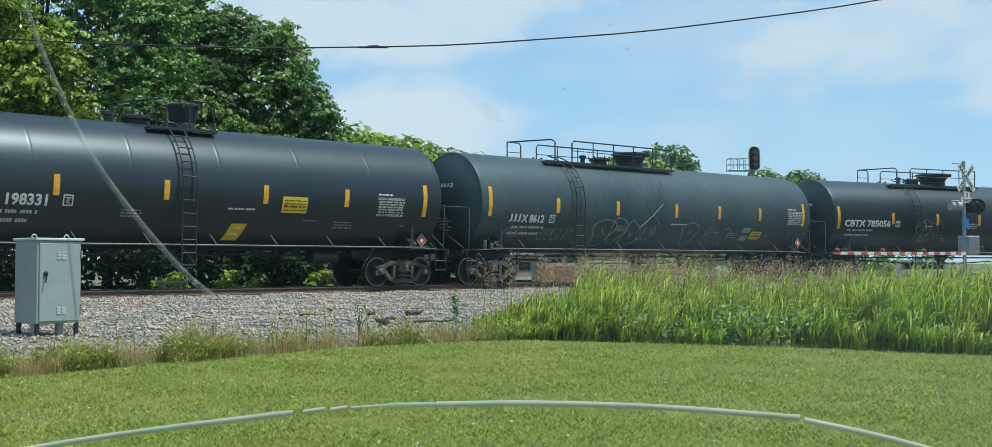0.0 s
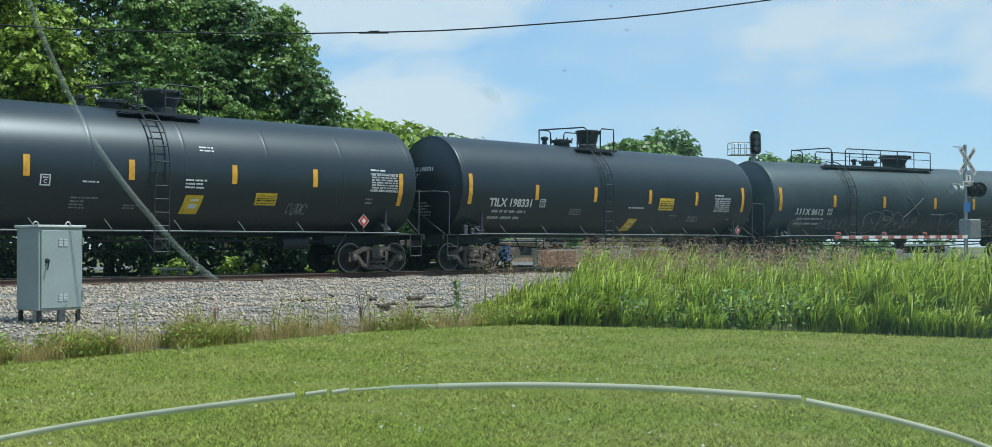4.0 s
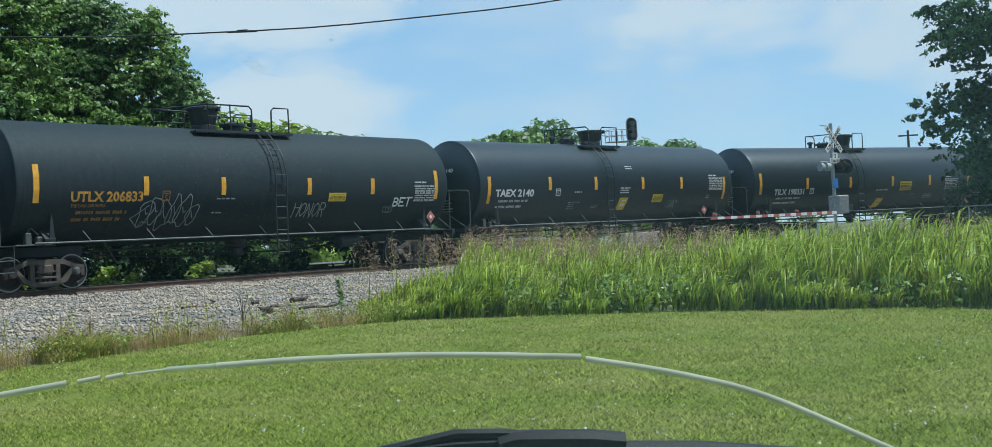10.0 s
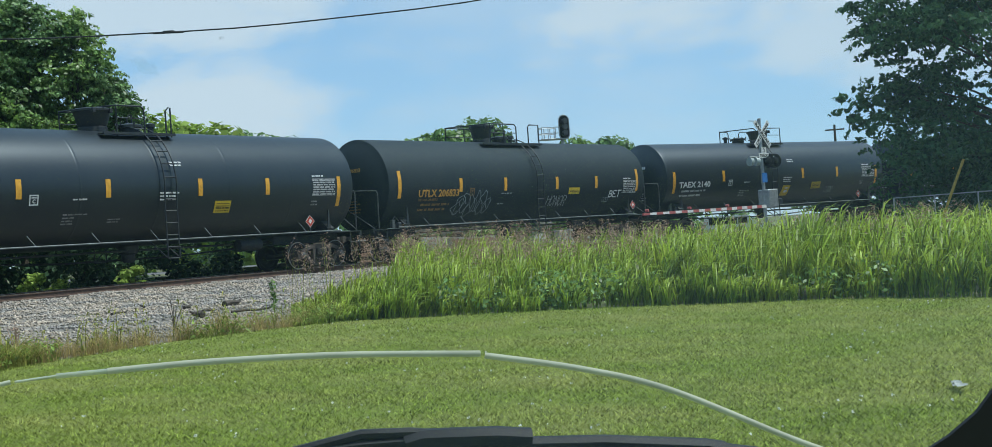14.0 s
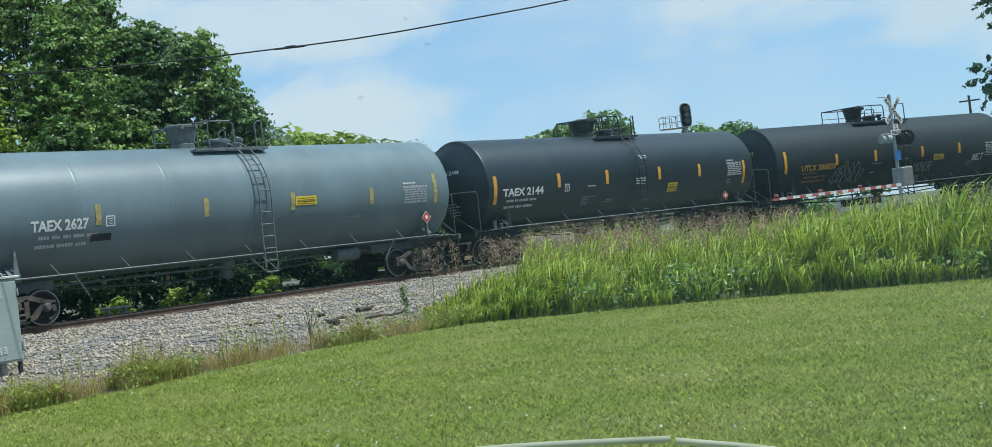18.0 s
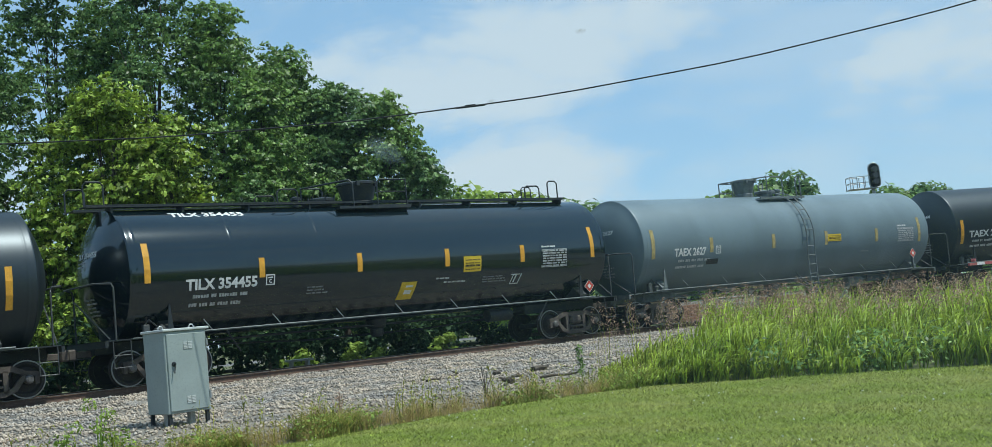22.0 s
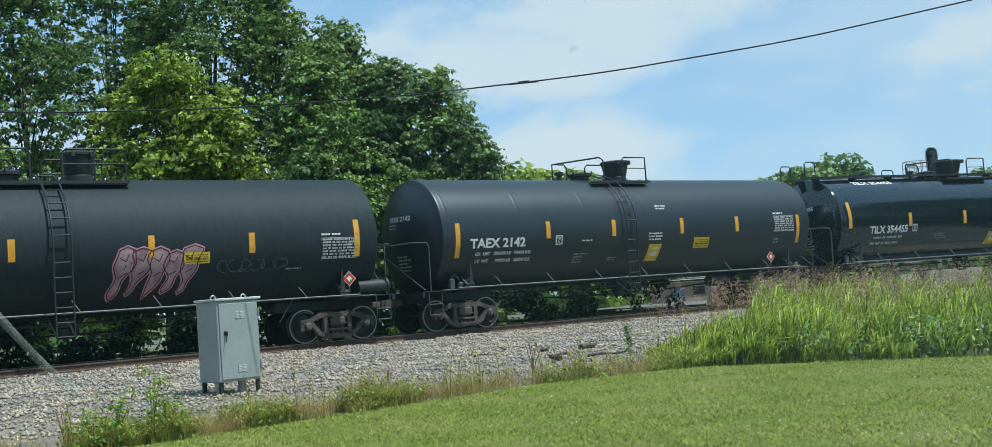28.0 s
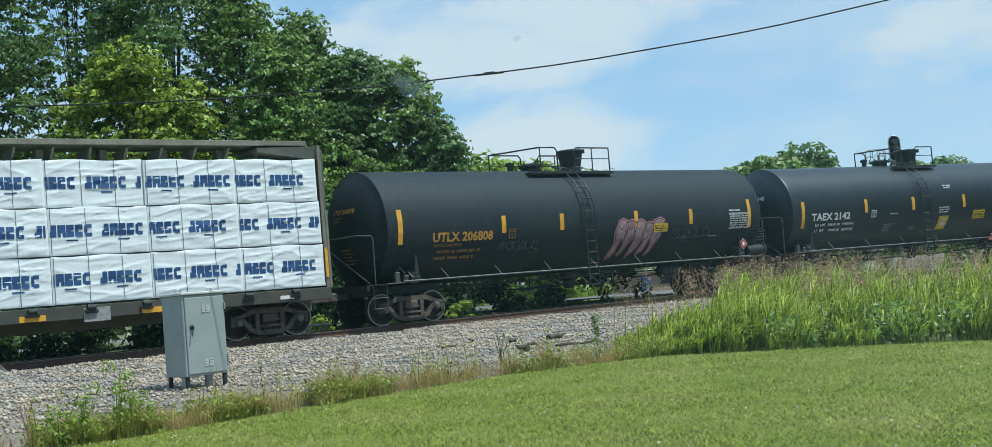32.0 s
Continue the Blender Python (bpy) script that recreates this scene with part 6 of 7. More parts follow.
def leafy_stalks(seed, pts, leaves, length, width, material, name, label, category, steep=False):
    """Upright grass stalks with arching leaves: pts are (x, y, z, height)."""
    nr = np.random.RandomState(seed)
    P = np.array(pts)
    n = len(P)
    lean = nr.normal(scale=0.10, size=(n, 2)) + np.array([0.05, -0.03])
    base, up = P[:, :3], P[:, 3]

    def spine(u):
        c = base.copy()
        c[:, 2] += up * u
        c[:, :2] += lean * (up * u * u)[:, None]
        return c

    V, F, k = [], [], 0
    a = nr.uniform(0, 2 * np.pi, n)
    side = np.stack([np.cos(a), np.sin(a), 0 * a], 1)
    for sets in range(leaves + 1):
        if sets == 0:  # the stem
            rows = [spine(u) for u in (0.0, 0.5, 1.0)]
            ws = [0.55, 0.45, 0.2]
            sd = side
        else:
            u = np.clip((sets - 0.5) / leaves * (0.64 if steep else 0.92) + nr.uniform(-0.08, 0.08, n), 0.02, 0.98)
            c = base.copy()
            c[:, 2] += up * u
            c[:, :2] += lean * (up * u * u)[:, None]
            q = nr.uniform(0, 2 * np.pi, n)
            out = np.stack([np.cos(q), np.sin(q), 0 * q], 1)
            L = (length * nr.uniform(0.6, 1.25, n) * np.minimum(1.1, up / 0.8))[:, None]
            rise = nr.uniform(0.45, 1.0, n)[:, None]
            z = np.array([0, 0, 1.0])
            rows = [c, c + out * L * 0.22 + z * L * 0.42 * rise, c + out * L * 0.55 + z * L * 0.55 * rise, c + out * L * 0.95 + z * L * (0.62 * rise - 0.42)]
            ws = [0.6, 1.0, 0.8, 0.08]
            if steep:  # long blades that stand up and bow at the tip, most of them one way
                out = out * 0.75 + np.array([0.42, -0.12, 0.0])
                bow = nr.uniform(0.25, 1.0, n)[:, None]
                out = out * nr.uniform(0.7, 1.7, n)[:, None]
                rows = [c, c + out * L * 0.12 + z * L * 0.46, c + out * L * (0.24 + 0.12 * bow) + z * L * (0.86 - 0.08 * bow), c + out * L * (0.40 + 0.38 * bow) + z * L * (1.12 - 0.42 * bow)]
            sd = np.stack([-np.sin(q), np.cos(q), 0.25 + 0 * q], 1)
        m = len(rows)
        B = np.empty((n, m * 2, 3))
        for i, (c, w) in enumerate(zip(rows, ws)):
            B[:, 2 * i], B[:, 2 * i + 1] = c - sd * width * w, c + sd * width * w
        V.append(B.reshape(-1, 3))
        o = k + np.arange(n)[:, None] * m * 2
        F += [o + np.array([2 * i, 2 * i + 1, 2 * i + 3, 2 * i + 2]) for i in range(m - 1)]
        k += n * m * 2
    return tagged(new(name, quads(name, np.concatenate(V), np.concatenate(F), material)), label, category, kind="stuff")


def build_grass():
    rng = random.Random(8)
    # tall weeds past the lawn's edge, right of the open ballast
    pts, seeds = [], []
    while len(pts) < 11500:
        az = rng.uniform(-1.2, 62)
        e = lawn_reach(az)
        d = e + rng.random() ** 1.5 * (17 if az > 4 else 4.5)
        x, y = at(az, d)
        if beside(x, y) > 26.8 or (30.5 + (y - 10.5) * 0.33 < x < 40 + (y - 10.5) * 0.46 and y > 11 and d > e + 6):
            continue
        n1 = noise.noise((x * 0.35, y * 0.35, 2))
        n2 = noise.noise((x * 1.1, y * 1.1, 4))
        grow = min(1.0, 0.45 + (d - e) * 0.30) * min(1, 0.12 + max(0, az + 1.2) * 0.155) * (1.0 + 0.33 * min(1, max(0, az - 15) / 6))
        pts.append((x, y, max(0, ground_z(x, y)) - 0.02, max(0.13, grow * (0.87 + 0.45 * n1 + 0.34 * n2))))
        if d - e > 2.2 and rng.random() < 0.19 * (1.8 if 2 < az < 17 else 0.6):
            seeds.append((x, y, ground_z(x, y), rng.uniform(0.85, 1.3)))
    pts = [(p[0], p[1], p[2], p[3] * rng.uniform(0.70, 1.05)) for p in pts if noise.noise((p[0] * 1.6, p[1] * 1.6, 12)) + 0.5 * noise.noise((p[0] * 0.5, p[1] * 0.5, 13)) > -0.14]
    leafy_stalks(1, pts, 8, 0.66, 0.0150, M_WEED, "tall_grass", "tall bright green leafy grass at the lawn's edge", "tall grass", True)
    # broad-leaved weeds low among the grass
    bl = []
    for i in range(200):
        az = rng.uniform(3, 50)
        d = lawn_reach(az) + rng.uniform(0.1, 4.5)
        bl.append(((*at(az, d), rng.uniform(0.1, 0.5)), (rng.uniform(0.2, 0.5), rng.uniform(0.2, 0.5), rng.uniform(0.15, 0.4))))
    hedge_row("broadleaf_weeds", "low broad-leaved weeds among tall grass", 31, bl, 12000, 0.045, M_LEAF, "weeds")
    # reddish seed stalks among them
    blades(2, seeds, 1.42, 0.007, 0.2, M_LOWWEED, "seed_stalks", "thin green seed stalks standing over the weeds", "weeds", 3)
    vs, fs = leaf_cloud(random.Random(9), [((x, y, z + 1.14 * s), (0.075, 0.075, 0.17)) for x, y, z, s in seeds], len(seeds) * 18, 0.027, 0.30)
    tagged(new("seed_heads", quads("seed_heads", vs, fs, M_SEED)), "loose reddish brown seed heads of tall weeds", "weeds", kind="stuff")
    # low weeds and dry grass between lawn and ballast on the other side
    pts, green, bl, shoots = [], [], [], []
    for i in range(30000):
        az = rng.uniform(-50, 1)
        e = lawn_reach(az)
        d = e + abs(rng.gauss(0, 0.6)) * 1.5 - 0.05
        x, y = at(az, d)
        clump = noise.noise((x * 0.8, y * 0.8, 9)) + 0.4 * noise.noise((x * 2.1, y * 2.1, 6))
        tuft = noise.noise((x * 2.6, y * 2.6, 21))
        if clump + 0.8 * tuft < -0.38 or d > e + 0.7 + 1.1 * (0.5 + tuft):
            continue
        (green if clump + rng.gauss(0, 0.22) > 0.22 else pts).append((x, y, max(0, ground_z(x, y)) - 0.01, max(0.2, 0.62 + 0.6 * clump + 0.75 * tuft)))
        if clump > 0.0 and tuft > -0.25 and i % 9 == 0:
            k = rng.uniform(0.06, 0.17)
            bl.append(((x, y, max(0, ground_z(x, y)) + k), (k, k, k * 1.3)))
        if i % 60 == 0:
            shoots.append((x, y, max(0, ground_z(x, y)) - 0.01, rng.uniform(0.25, 0.72) * (1.15 if tuft > 0.1 else 0.8)))
    blades(3, pts, 0.50, 0.0055, 0.34, M_DRYWEED, "dry_grass", "straw-coloured dry grass along the ballast", "dry grass", 3)
    blades(4, green, 0.44, 0.010, 0.36, M_LOWWEED, "low_weeds", "low green weeds along the ballast", "weeds", 3, 0.3)
    hedge_row("leafy_weeds", "leafy green weeds along the lawn's edge", 33, bl, 6500, 0.034, M_LEAFPALE, "weeds")
    leafy_stalks(35, shoots, 9, 0.15, 0.011, M_LOWWEED, "young_shoots", "upright leafy young weeds along the ballast", "weeds")
    # single tall stalks on the ballast
    for az, el_d, h, dry in ((-1.97, 24.0, 0.75, 0), (-13.5, 19.5, 0.6, 1), (-14.6, 19.3, 0.45, 1), (-6.6, 22.5, 0.62, 2), (-24.3, 16.6, 0.95, 3), (-25.8, 16.2, 0.68, 3), (-23.5, 17.0, 0.50, 3), (-26.8, 16.0, 0.45, 3), (-28.0, 16.6, 0.6, 1)):
        x, y = at(az, el_d)
        z = max(0, ground_z(x, y))
        p = thing("weed_stalk", ("tall green weed stalk on the ballast", "dark seeding weed stalk on the ballast", "dead leafless weed on the ballast", "pale green leafy young shoot on the ballast")[dry], "weed", m=pose(x, y, z))
        g = Geo()
        mt = (M_LEAF, M_SEED, M_BARK, M_LEAFPALE)[dry]
        for k in range(1 if dry == 0 else 5):
            a = rng.uniform(0, 6.3)
            r = 0 if k == 0 else rng.uniform(0.08, 0.2)
            g.tube([(0, 0, -0.05), (r * 0.3 * math.cos(a), r * 0.3 * math.sin(a), h * 0.4), (r * math.cos(a), r * math.sin(a), h * rng.uniform(0.75, 1.0))], 0.011, 5, taper=0.4)
        part("stem", g, mt, p)
        if dry == 3:
            vs, fs = leaf_cloud(rng, [((rng.uniform(-.14, .14), rng.uniform(-.14, .14), h * q), (0.12, 0.12, 0.09)) for q in (0.25, 0.4, 0.55, 0.7, 0.85, 1.0)], 230, 0.032, 0.45)
            part("leaves", quads("leaves", vs, fs, mt), mt, p)
        if dry < 2:
            vs, fs = leaf_cloud(rng, [((0, 0, h * q), (0.07, 0.07, 0.10)) for q in (0.35, 0.55, 0.75, 0.92)], 110, 0.045 if dry == 0 else 0.02, 0.4)
            part("leaves", quads("leaves", vs, fs, mt), mt, p)
    # lawn blades
    nr = np.random.RandomState(5)
    n = 390000
    az = nr.uniform(-40, 45, n)
    d = 6.0 + 16.0 * nr.uniform(0, 1, n) ** 1.1
    lp = []
    for a, q in zip(az, d):
        if q < lawn_reach(a) + 0.05:
            x, y = at(a, q)
            lp.append((x, y, lawn_z(a, q), 1.0 + 0.4 * noise.noise((x * 1.4, y * 1.4, 8))))
    # white clover heads here and there
    cl = [p for p in lp[::320] if noise.noise((p[0] * 0.5, p[1] * 0.5, 30)) > 0.02]
    vs, fs = leaf_cloud(rng, [((x, y, z + 0.04), (0.012, 0.012, 0.008)) for x, y, z, _ in cl], len(cl) * 4, 0.008, 0.9)
    tagged(new("clover_heads", quads("clover_heads", vs, fs, M_CLOVER)), "small white clover heads in the lawn", "clover", kind="stuff")
    blades(6, lp, 0.034, 0.0054, 0.045, M_BLADE, "lawn_grass", "short mown grass blades of the lawn", "grass", 1)


build_grass()


def build_ballast():
    """Loose stones over the bank, as angular lumps."""
    nr = np.random.RandomState(11)
    n = 54000
    x = nr.uniform(-12, 36, n)
    y = 17.2 + 11.9 * nr.uniform(0, 1, n) ** 0.8
    base = np.array([[1, 0, 0], [-1, 0, 0], [0, 1, 0], [0, -1, 0], [0, 0, 1], [0, 0, -1]], float)
    tri = np.array([[0, 2, 4], [2, 1, 4], [1, 3, 4], [3, 0, 4], [2, 0, 5], [1, 2, 5], [3, 1, 5], [0, 3, 5]])
    r = nr.uniform(0.020, 0.056, n)
    V = base[None] * r[:, None, None] * nr.uniform(0.55, 1.25, (n, 6, 1)) + nr.normal(scale=0.009, size=(n, 6, 3))
    ang = nr.uniform(0, 2 * np.pi, n)
    c, s = np.cos(ang), np.sin(ang)
    X = V[..., 0] * c[:, None] - V[..., 1] * s[:, None]
    Y = V[..., 0] * s[:, None] + V[..., 1] * c[:, None]
    z = np.array([ground_z(a, b) + 0.05 * noise.noise((a * 0.7, b * 0.7, 0)) + 0.03 * noise.noise((a * 2.3, b * 2.3, 3)) for a, b in zip(x, y)]) + 0.015
    vs = np.stack([X + x[:, None], Y + y[:, None], V[..., 2] * 0.75 + z[:, None]], -1).reshape(-1, 3)
    fs = (np.arange(n)[:, None, None] * 6 + tri[None]).reshape(-1, 3)
    tagged(new("ballast_stones", quads("ballast_stones", vs, fs, M_STONE)), "loose pale crushed stones of the ballast", "ballast", kind="stuff")


build_ballast()


# ---- trackside things ----
def cabinet():
    """Relay cabinet on short legs: body, overhanging top, one door with hinges, vents and handle."""
    x, y = at(-21.3, 21.4)
    c = thing("signal_cabinet", "pale grey steel trackside cabinet on short legs, door shut", "cabinet", m=pose(x, y, 0.30, 0, 0, 6) @ pose(0.41, 0, 0))
    w, d, z0, h = 0.82, 0.74, 0.16, 1.42
    part("body", Geo().box(-w / 2, w / 2, 0, d, z0, z0 + h, 0.012), M_CABINET, c)
    part("top", Geo().box(-w / 2 - 0.03, w / 2 + 0.05, -0.04, d + 0.03, z0 + h, z0 + h + 0.045, 0.01), M_CABTOP, c, "white sheet-metal top")
    dr = part("door", Geo().box(-w / 2 + 0.04, w / 2 - 0.03, -0.025, 0.0, z0 + 0.04, z0 + h - 0.05, 0.008), M_CABINET, c)
    for zz in (z0 + 0.16, z0 + h - 0.32):
        for xx in (-0.02, 0.07):
            v = Geo()
            for k in range(5):
                v.box(xx - 0.036, xx + 0.036, -0.036, -0.025, zz + k * 0.026, zz + k * 0.026 + 0.018)
            part("vent", v, M_CABTOP, dr)
    hd = Geo().tube([(-w / 2 + 0.15, -0.03, z0 + h * 0.60), (-w / 2 + 0.15, -0.08, z0 + h * 0.60), (-w / 2 + 0.12, -0.085, z0 + h * 0.49)], 0.014, 7)
    hd.lathe([(-0.06, 0.03), (-0.025, 0.045)], 10, pose(-w / 2 + 0.15, 0, z0 + h * 0.60), "y")
    part("handle", hd, M_STEEL, dr, "dark steel turning handle")
    for zz in (z0 + 0.2, z0 + h - 0.3):
        part("hinge", Geo().lathe([(zz, 0.018), (zz + 0.13, 0.018)], 8, pose(w / 2 - 0.005, -0.022, 0), "z"), M_GALV, c)
    for xx in (-0.30, 0.30):
        pts = [(xx + 0.045 * math.cos(a), d * 0.4, z0 + h + 0.06 + 0.045 * math.sin(a)) for a in [i * math.pi / 8 * 1.0 for i in range(17)]]
        part("lifting_eye", Geo().tube(pts, 0.013, 6), M_GALV, c)
    part("hood", Geo().box(w / 2, w / 2 + 0.06, 0.1, 0.3, z0 + h - 0.2, z0 + h - 0.08, 0.02), M_CABTOP, c)
    for xx in (-w / 2 + 0.05, w / 2 - 0.05):
        for yy in (0.06, d - 0.06):
            part("leg", Geo().box(xx - 0.03, xx + 0.03, yy - 0.03, yy + 0.03, -0.12, z0), M_STEEL, c)
    part("conduit", Geo().lathe([(-0.12, 0.07), (z0, 0.07)], 12, pose(0.12, 0.2, 0), "z"), M_GALV, c)
    part("conduit", Geo().lathe([(-0.12, 0.06), (z0, 0.06)], 12, pose(-0.28, 0.3, 0), "z"), M_GALV, c)


cabinet()


def crossing_signal():
    """Crossbuck, flashing lamps, and a lowered red and white gate arm across the road."""
    x, y = at(21.7, 50)
    z0 = 0.5
    face = -10.0  # turned partly towards the road
    s = thing("crossing_signal", "level crossing signal with crossbuck, red lamps and lowered gate", "crossing signal", m=pose(x, y, z0, 0, 0, face))
    part("post", Geo().lathe([(-0.6, 0.075), (5.0, 0.07), (5.02, 0.03)], 12, None, "z"), M_GALV, s, smooth=True)
    for a, tx in ((45, "RAILROAD"), (-45, "CROSSING")):
        b = Geo().box(-0.72, 0.72, -0.02, 0.0, -0.115, 0.115, 0.01)
        off = -0.11 if a > 0 else -0.085
        o = part("crossbuck_board", b, M_GATEWHITE, s, m=pose(0, off, 4.36, 0, a, 0))
        vs, fs = words(tx, 1.0)
        x0, x1, y1 = min(v[0] for v in vs), max(v[0] for v in vs), max(v[1] for v in vs)
        out = [(-0.62 + (v[0] - x0) / (x1 - x0) * 1.24, -0.026, -0.065 + v[1] / y1 * 0.13) for v in vs]
        part("lettering", raw("lettering", out, fs, M_INK), M_INK, o)
    # the number plate, a broad foot under a narrow head
    outline = [(-0.36, 3.36), (0.36, 3.36), (0.36, 3.56), (0.17, 3.56), (0.17, 3.80), (-0.17, 3.80), (-0.17, 3.56), (-0.36, 3.56)]
    o = part("tracks_plate", Geo().add([(px, py, pz) for py in (-0.145, -0.13) for px, pz in outline], [tuple(range(8)), tuple(range(15, 7, -1))] + [(i, i + 8, (i + 1) % 8 + 8, (i + 1) % 8) for i in range(8)]), M_GATEWHITE, s)
    for tx, half_w, zb, hh in (("2", 0.06, 3.60, 0.16), ("TRACKS", 0.31, 3.40, 0.12)):
        vs, fs = words(tx, 1.0)
        x0, x1, y1 = min(v[0] for v in vs), max(v[0] for v in vs), max(v[1] for v in vs)
        part("lettering", raw("lettering", [(-half_w + (v[0] - x0) / (x1 - x0) * 2 * half_w, -0.151, zb + v[1] / y1 * hh) for v in vs], fs, M_INK), M_INK, o)
    part("cross_arm", Geo().tube([(-0.85, 0, 3.42), (0.85, 0, 3.42)], 0.035, 8), M_GALV, s)
    # lamps face along the road: pale housings on one side, hooded black discs on the other
    for xx, yy, r in ((-0.80, 0.0, 75), (-0.42, -0.05, 60)):
        l = part("lamp", Geo().lathe([(-0.16, 0.04), (-0.12, 0.15), (0.03, 0.18), (0.06, 0.18)], 16, pose(xx, yy, 3.22, 0, 0, r), "y"), M_CABINET, s, "pale grey lamp housing", True)
    for xx, yy, r in ((0.25, -0.12, -38), (0.85, -0.05, -38)):
        l = part("lamp", Geo().lathe([(-0.16, 0.04), (-0.12, 0.15), (0.03, 0.17), (0.06, 0.17)], 16, pose(xx, yy, 3.25, 0, 0, r), "y"), M_BLACKPLASTIC, s, "black hooded crossing lamp", True)
        part("backing_disc", Geo().lathe([(0.02, 0.30), (0.035, 0.30)], 20, pose(xx, yy, 3.25, 0, 0, r), "y"), M_BLACKPLASTIC, l)
        part("lens", Geo().lathe([(0.055, 0.145), (0.075, 0.10), (0.085, 0.02)], 14, pose(xx, yy, 3.25, 0, 0, r), "y"), M_LENS, l)
        hood = Geo()
        arc = [radians(-20 + 220 * q / 12) for q in range(13)]
        mt = pose(xx, yy, 3.25, 0, 0, r)
        hood.add([mt @ Vector((k * math.cos(a), y0, k * math.sin(a))) for y0 in (0.03, 0.32) for k in (0.17, 0.185) for a in arc], [(q, q + 1, q + 27, q + 26) for q in range(12)] + [(q + 13, q + 39, q + 40, q + 14) for q in range(12)] + [(q + 26, q + 27, q + 40, q + 39) for q in range(12)])
        part("hood", hood, M_BLACKPLASTIC, l)
    part("notice_plate", Geo().box(-0.18, 0.18, -0.10, -0.085, 2.35, 2.75, 0.01), M_BLUE, s, "small blue notice")
    m = part("gate_mechanism", Geo().box(-0.05, 0.62, -0.28, 0.28, 1.30, 2.06, 0.04), M_GALV, s, "grey gate motor box")
    part("counterweight", Geo().box(0.62, 1.05, -0.18, -0.08, 1.42, 1.66, 0.02), M_STEEL, m)
    part("foundation", Geo().box(-0.45, 0.45, -0.45, 0.45, -0.6, 0.08, 0.03), M_CONCRETE, s)
    # whip antenna bracket at the top
    part("bracket", Geo().tube([(-0.05, 0, 4.9), (-0.75, 0, 4.9)], 0.02, 5), M_GALV, s)
    # the arm, parallel to the track
    L, k = 9.8, 22
    e0 = Vector((x - 0.9, y - 0.45, z0 + 1.36))
    arm = thing("crossing_gate_arm", "lowered red and white striped crossing gate arm", "gate arm", m=Matrix.Translation(e0) @ pose(0, 0, 0, 0, 0.3, 180))
    for i in range(k):
        h0, h1 = 0.062 - 0.022 * i / k, 0.062 - 0.022 * (i + 1) / k
        a, b = L * i / k, L * (i + 1) / k
        g = Geo().add([(a, -0.03, -h0), (b, -0.03, -h1), (b, 0.03, -h1), (a, 0.03, -h0), (a, -0.03, h0), (b, -0.03, h1), (b, 0.03, h1), (a, 0.03, h0)], [(3, 2, 1, 0), (4, 5, 6, 7), (0, 1, 5, 4), (1, 2, 6, 5), (2, 3, 7, 6), (3, 0, 4, 7)])
        part("gate_stripe", g, M_GATERED if i % 2 else M_GATEWHITE, arm)
    for q in (0.35, 0.66, 0.97):
        part("gate_lamp", Geo().lathe([(-0.06, 0.05), (0.06, 0.05)], 10, pose(L * q, 0, 0.12), "y"), M_GATERED, arm)


crossing_signal()


def block_signal():
    """Railway colour-light signal behind the train: oval head on a mast with a railed platform."""
    x, y = at(12.3, 64.5)
    s = thing("block_signal", "black oval railway signal head on a mast with railed platform", "railway signal", m=pose(x, y, 0.1, 0, 0, -38))
    part("mast", Geo().lathe([(-0.3, 0.11), (7.6, 0.09)], 12, None, "z"), M_GALV, s, smooth=True)
    o = [(0.29 * math.cos(a), 0.31 * math.sin(a) + (0.34 if math.sin(a) > 0 else -0.34)) for a in [i * math.pi / 12 for i in range(24)]]
    h = part("signal_head", Geo().slab(o, 0.06, pose(0.05, -0.16, 6.95)), M_BLACKPLASTIC, s)
    part("rim", Geo().tube([(0.05 + p * 1.02, -0.23, 6.95 + q * 1.02) for p, q in o + o[:1]], 0.028, 6), M_GALV, h, "grey rim of the signal head")
    for zz in (6.63, 6.95, 7.27):
        part("lens_hood", Geo().lathe([(-0.34, 0.13), (-0.34, 0.145), (0.0, 0.145), (0.0, 0.13)], 14, pose(0.05, -0.20, zz), "y"), M_WORN, h)
    part("platform", Geo().box(-1.3, 0.2, -0.4, 0.4, 6.30, 6.35, 0.01), M_GALV, s)
    g = Geo()
    for xx in (-1.28, -0.92, -0.58, -0.26):
        for yy in (-0.38, 0.38):
            g.tube([(xx, yy, 6.33), (xx, yy, 6.96)], 0.022, 5)
    for zz in (6.64, 6.96):
        g.tube([(-0.26, -0.38, zz), (-1.28, -0.38, zz), (-1.28, 0.38, zz), (-0.26, 0.38, zz)], 0.022, 5)
    part("guard_rail", g, M_GALV, s)


block_signal()


def marker_pole():
    x, y = at(28.83, 33)
    tx, ty = at(30.65, 33)
    p = thing("marker_post", "thin yellow leaning marker post in the weeds", "marker post", m=pose(x, y, 0))
    part("post", Geo().tube([((x - tx) * 0.1, (y - ty) * 0.1, -0.26), (tx - x, ty - y, 2.59)], 0.035, 8), M_DIRTYYELLOW, p)


marker_pole()


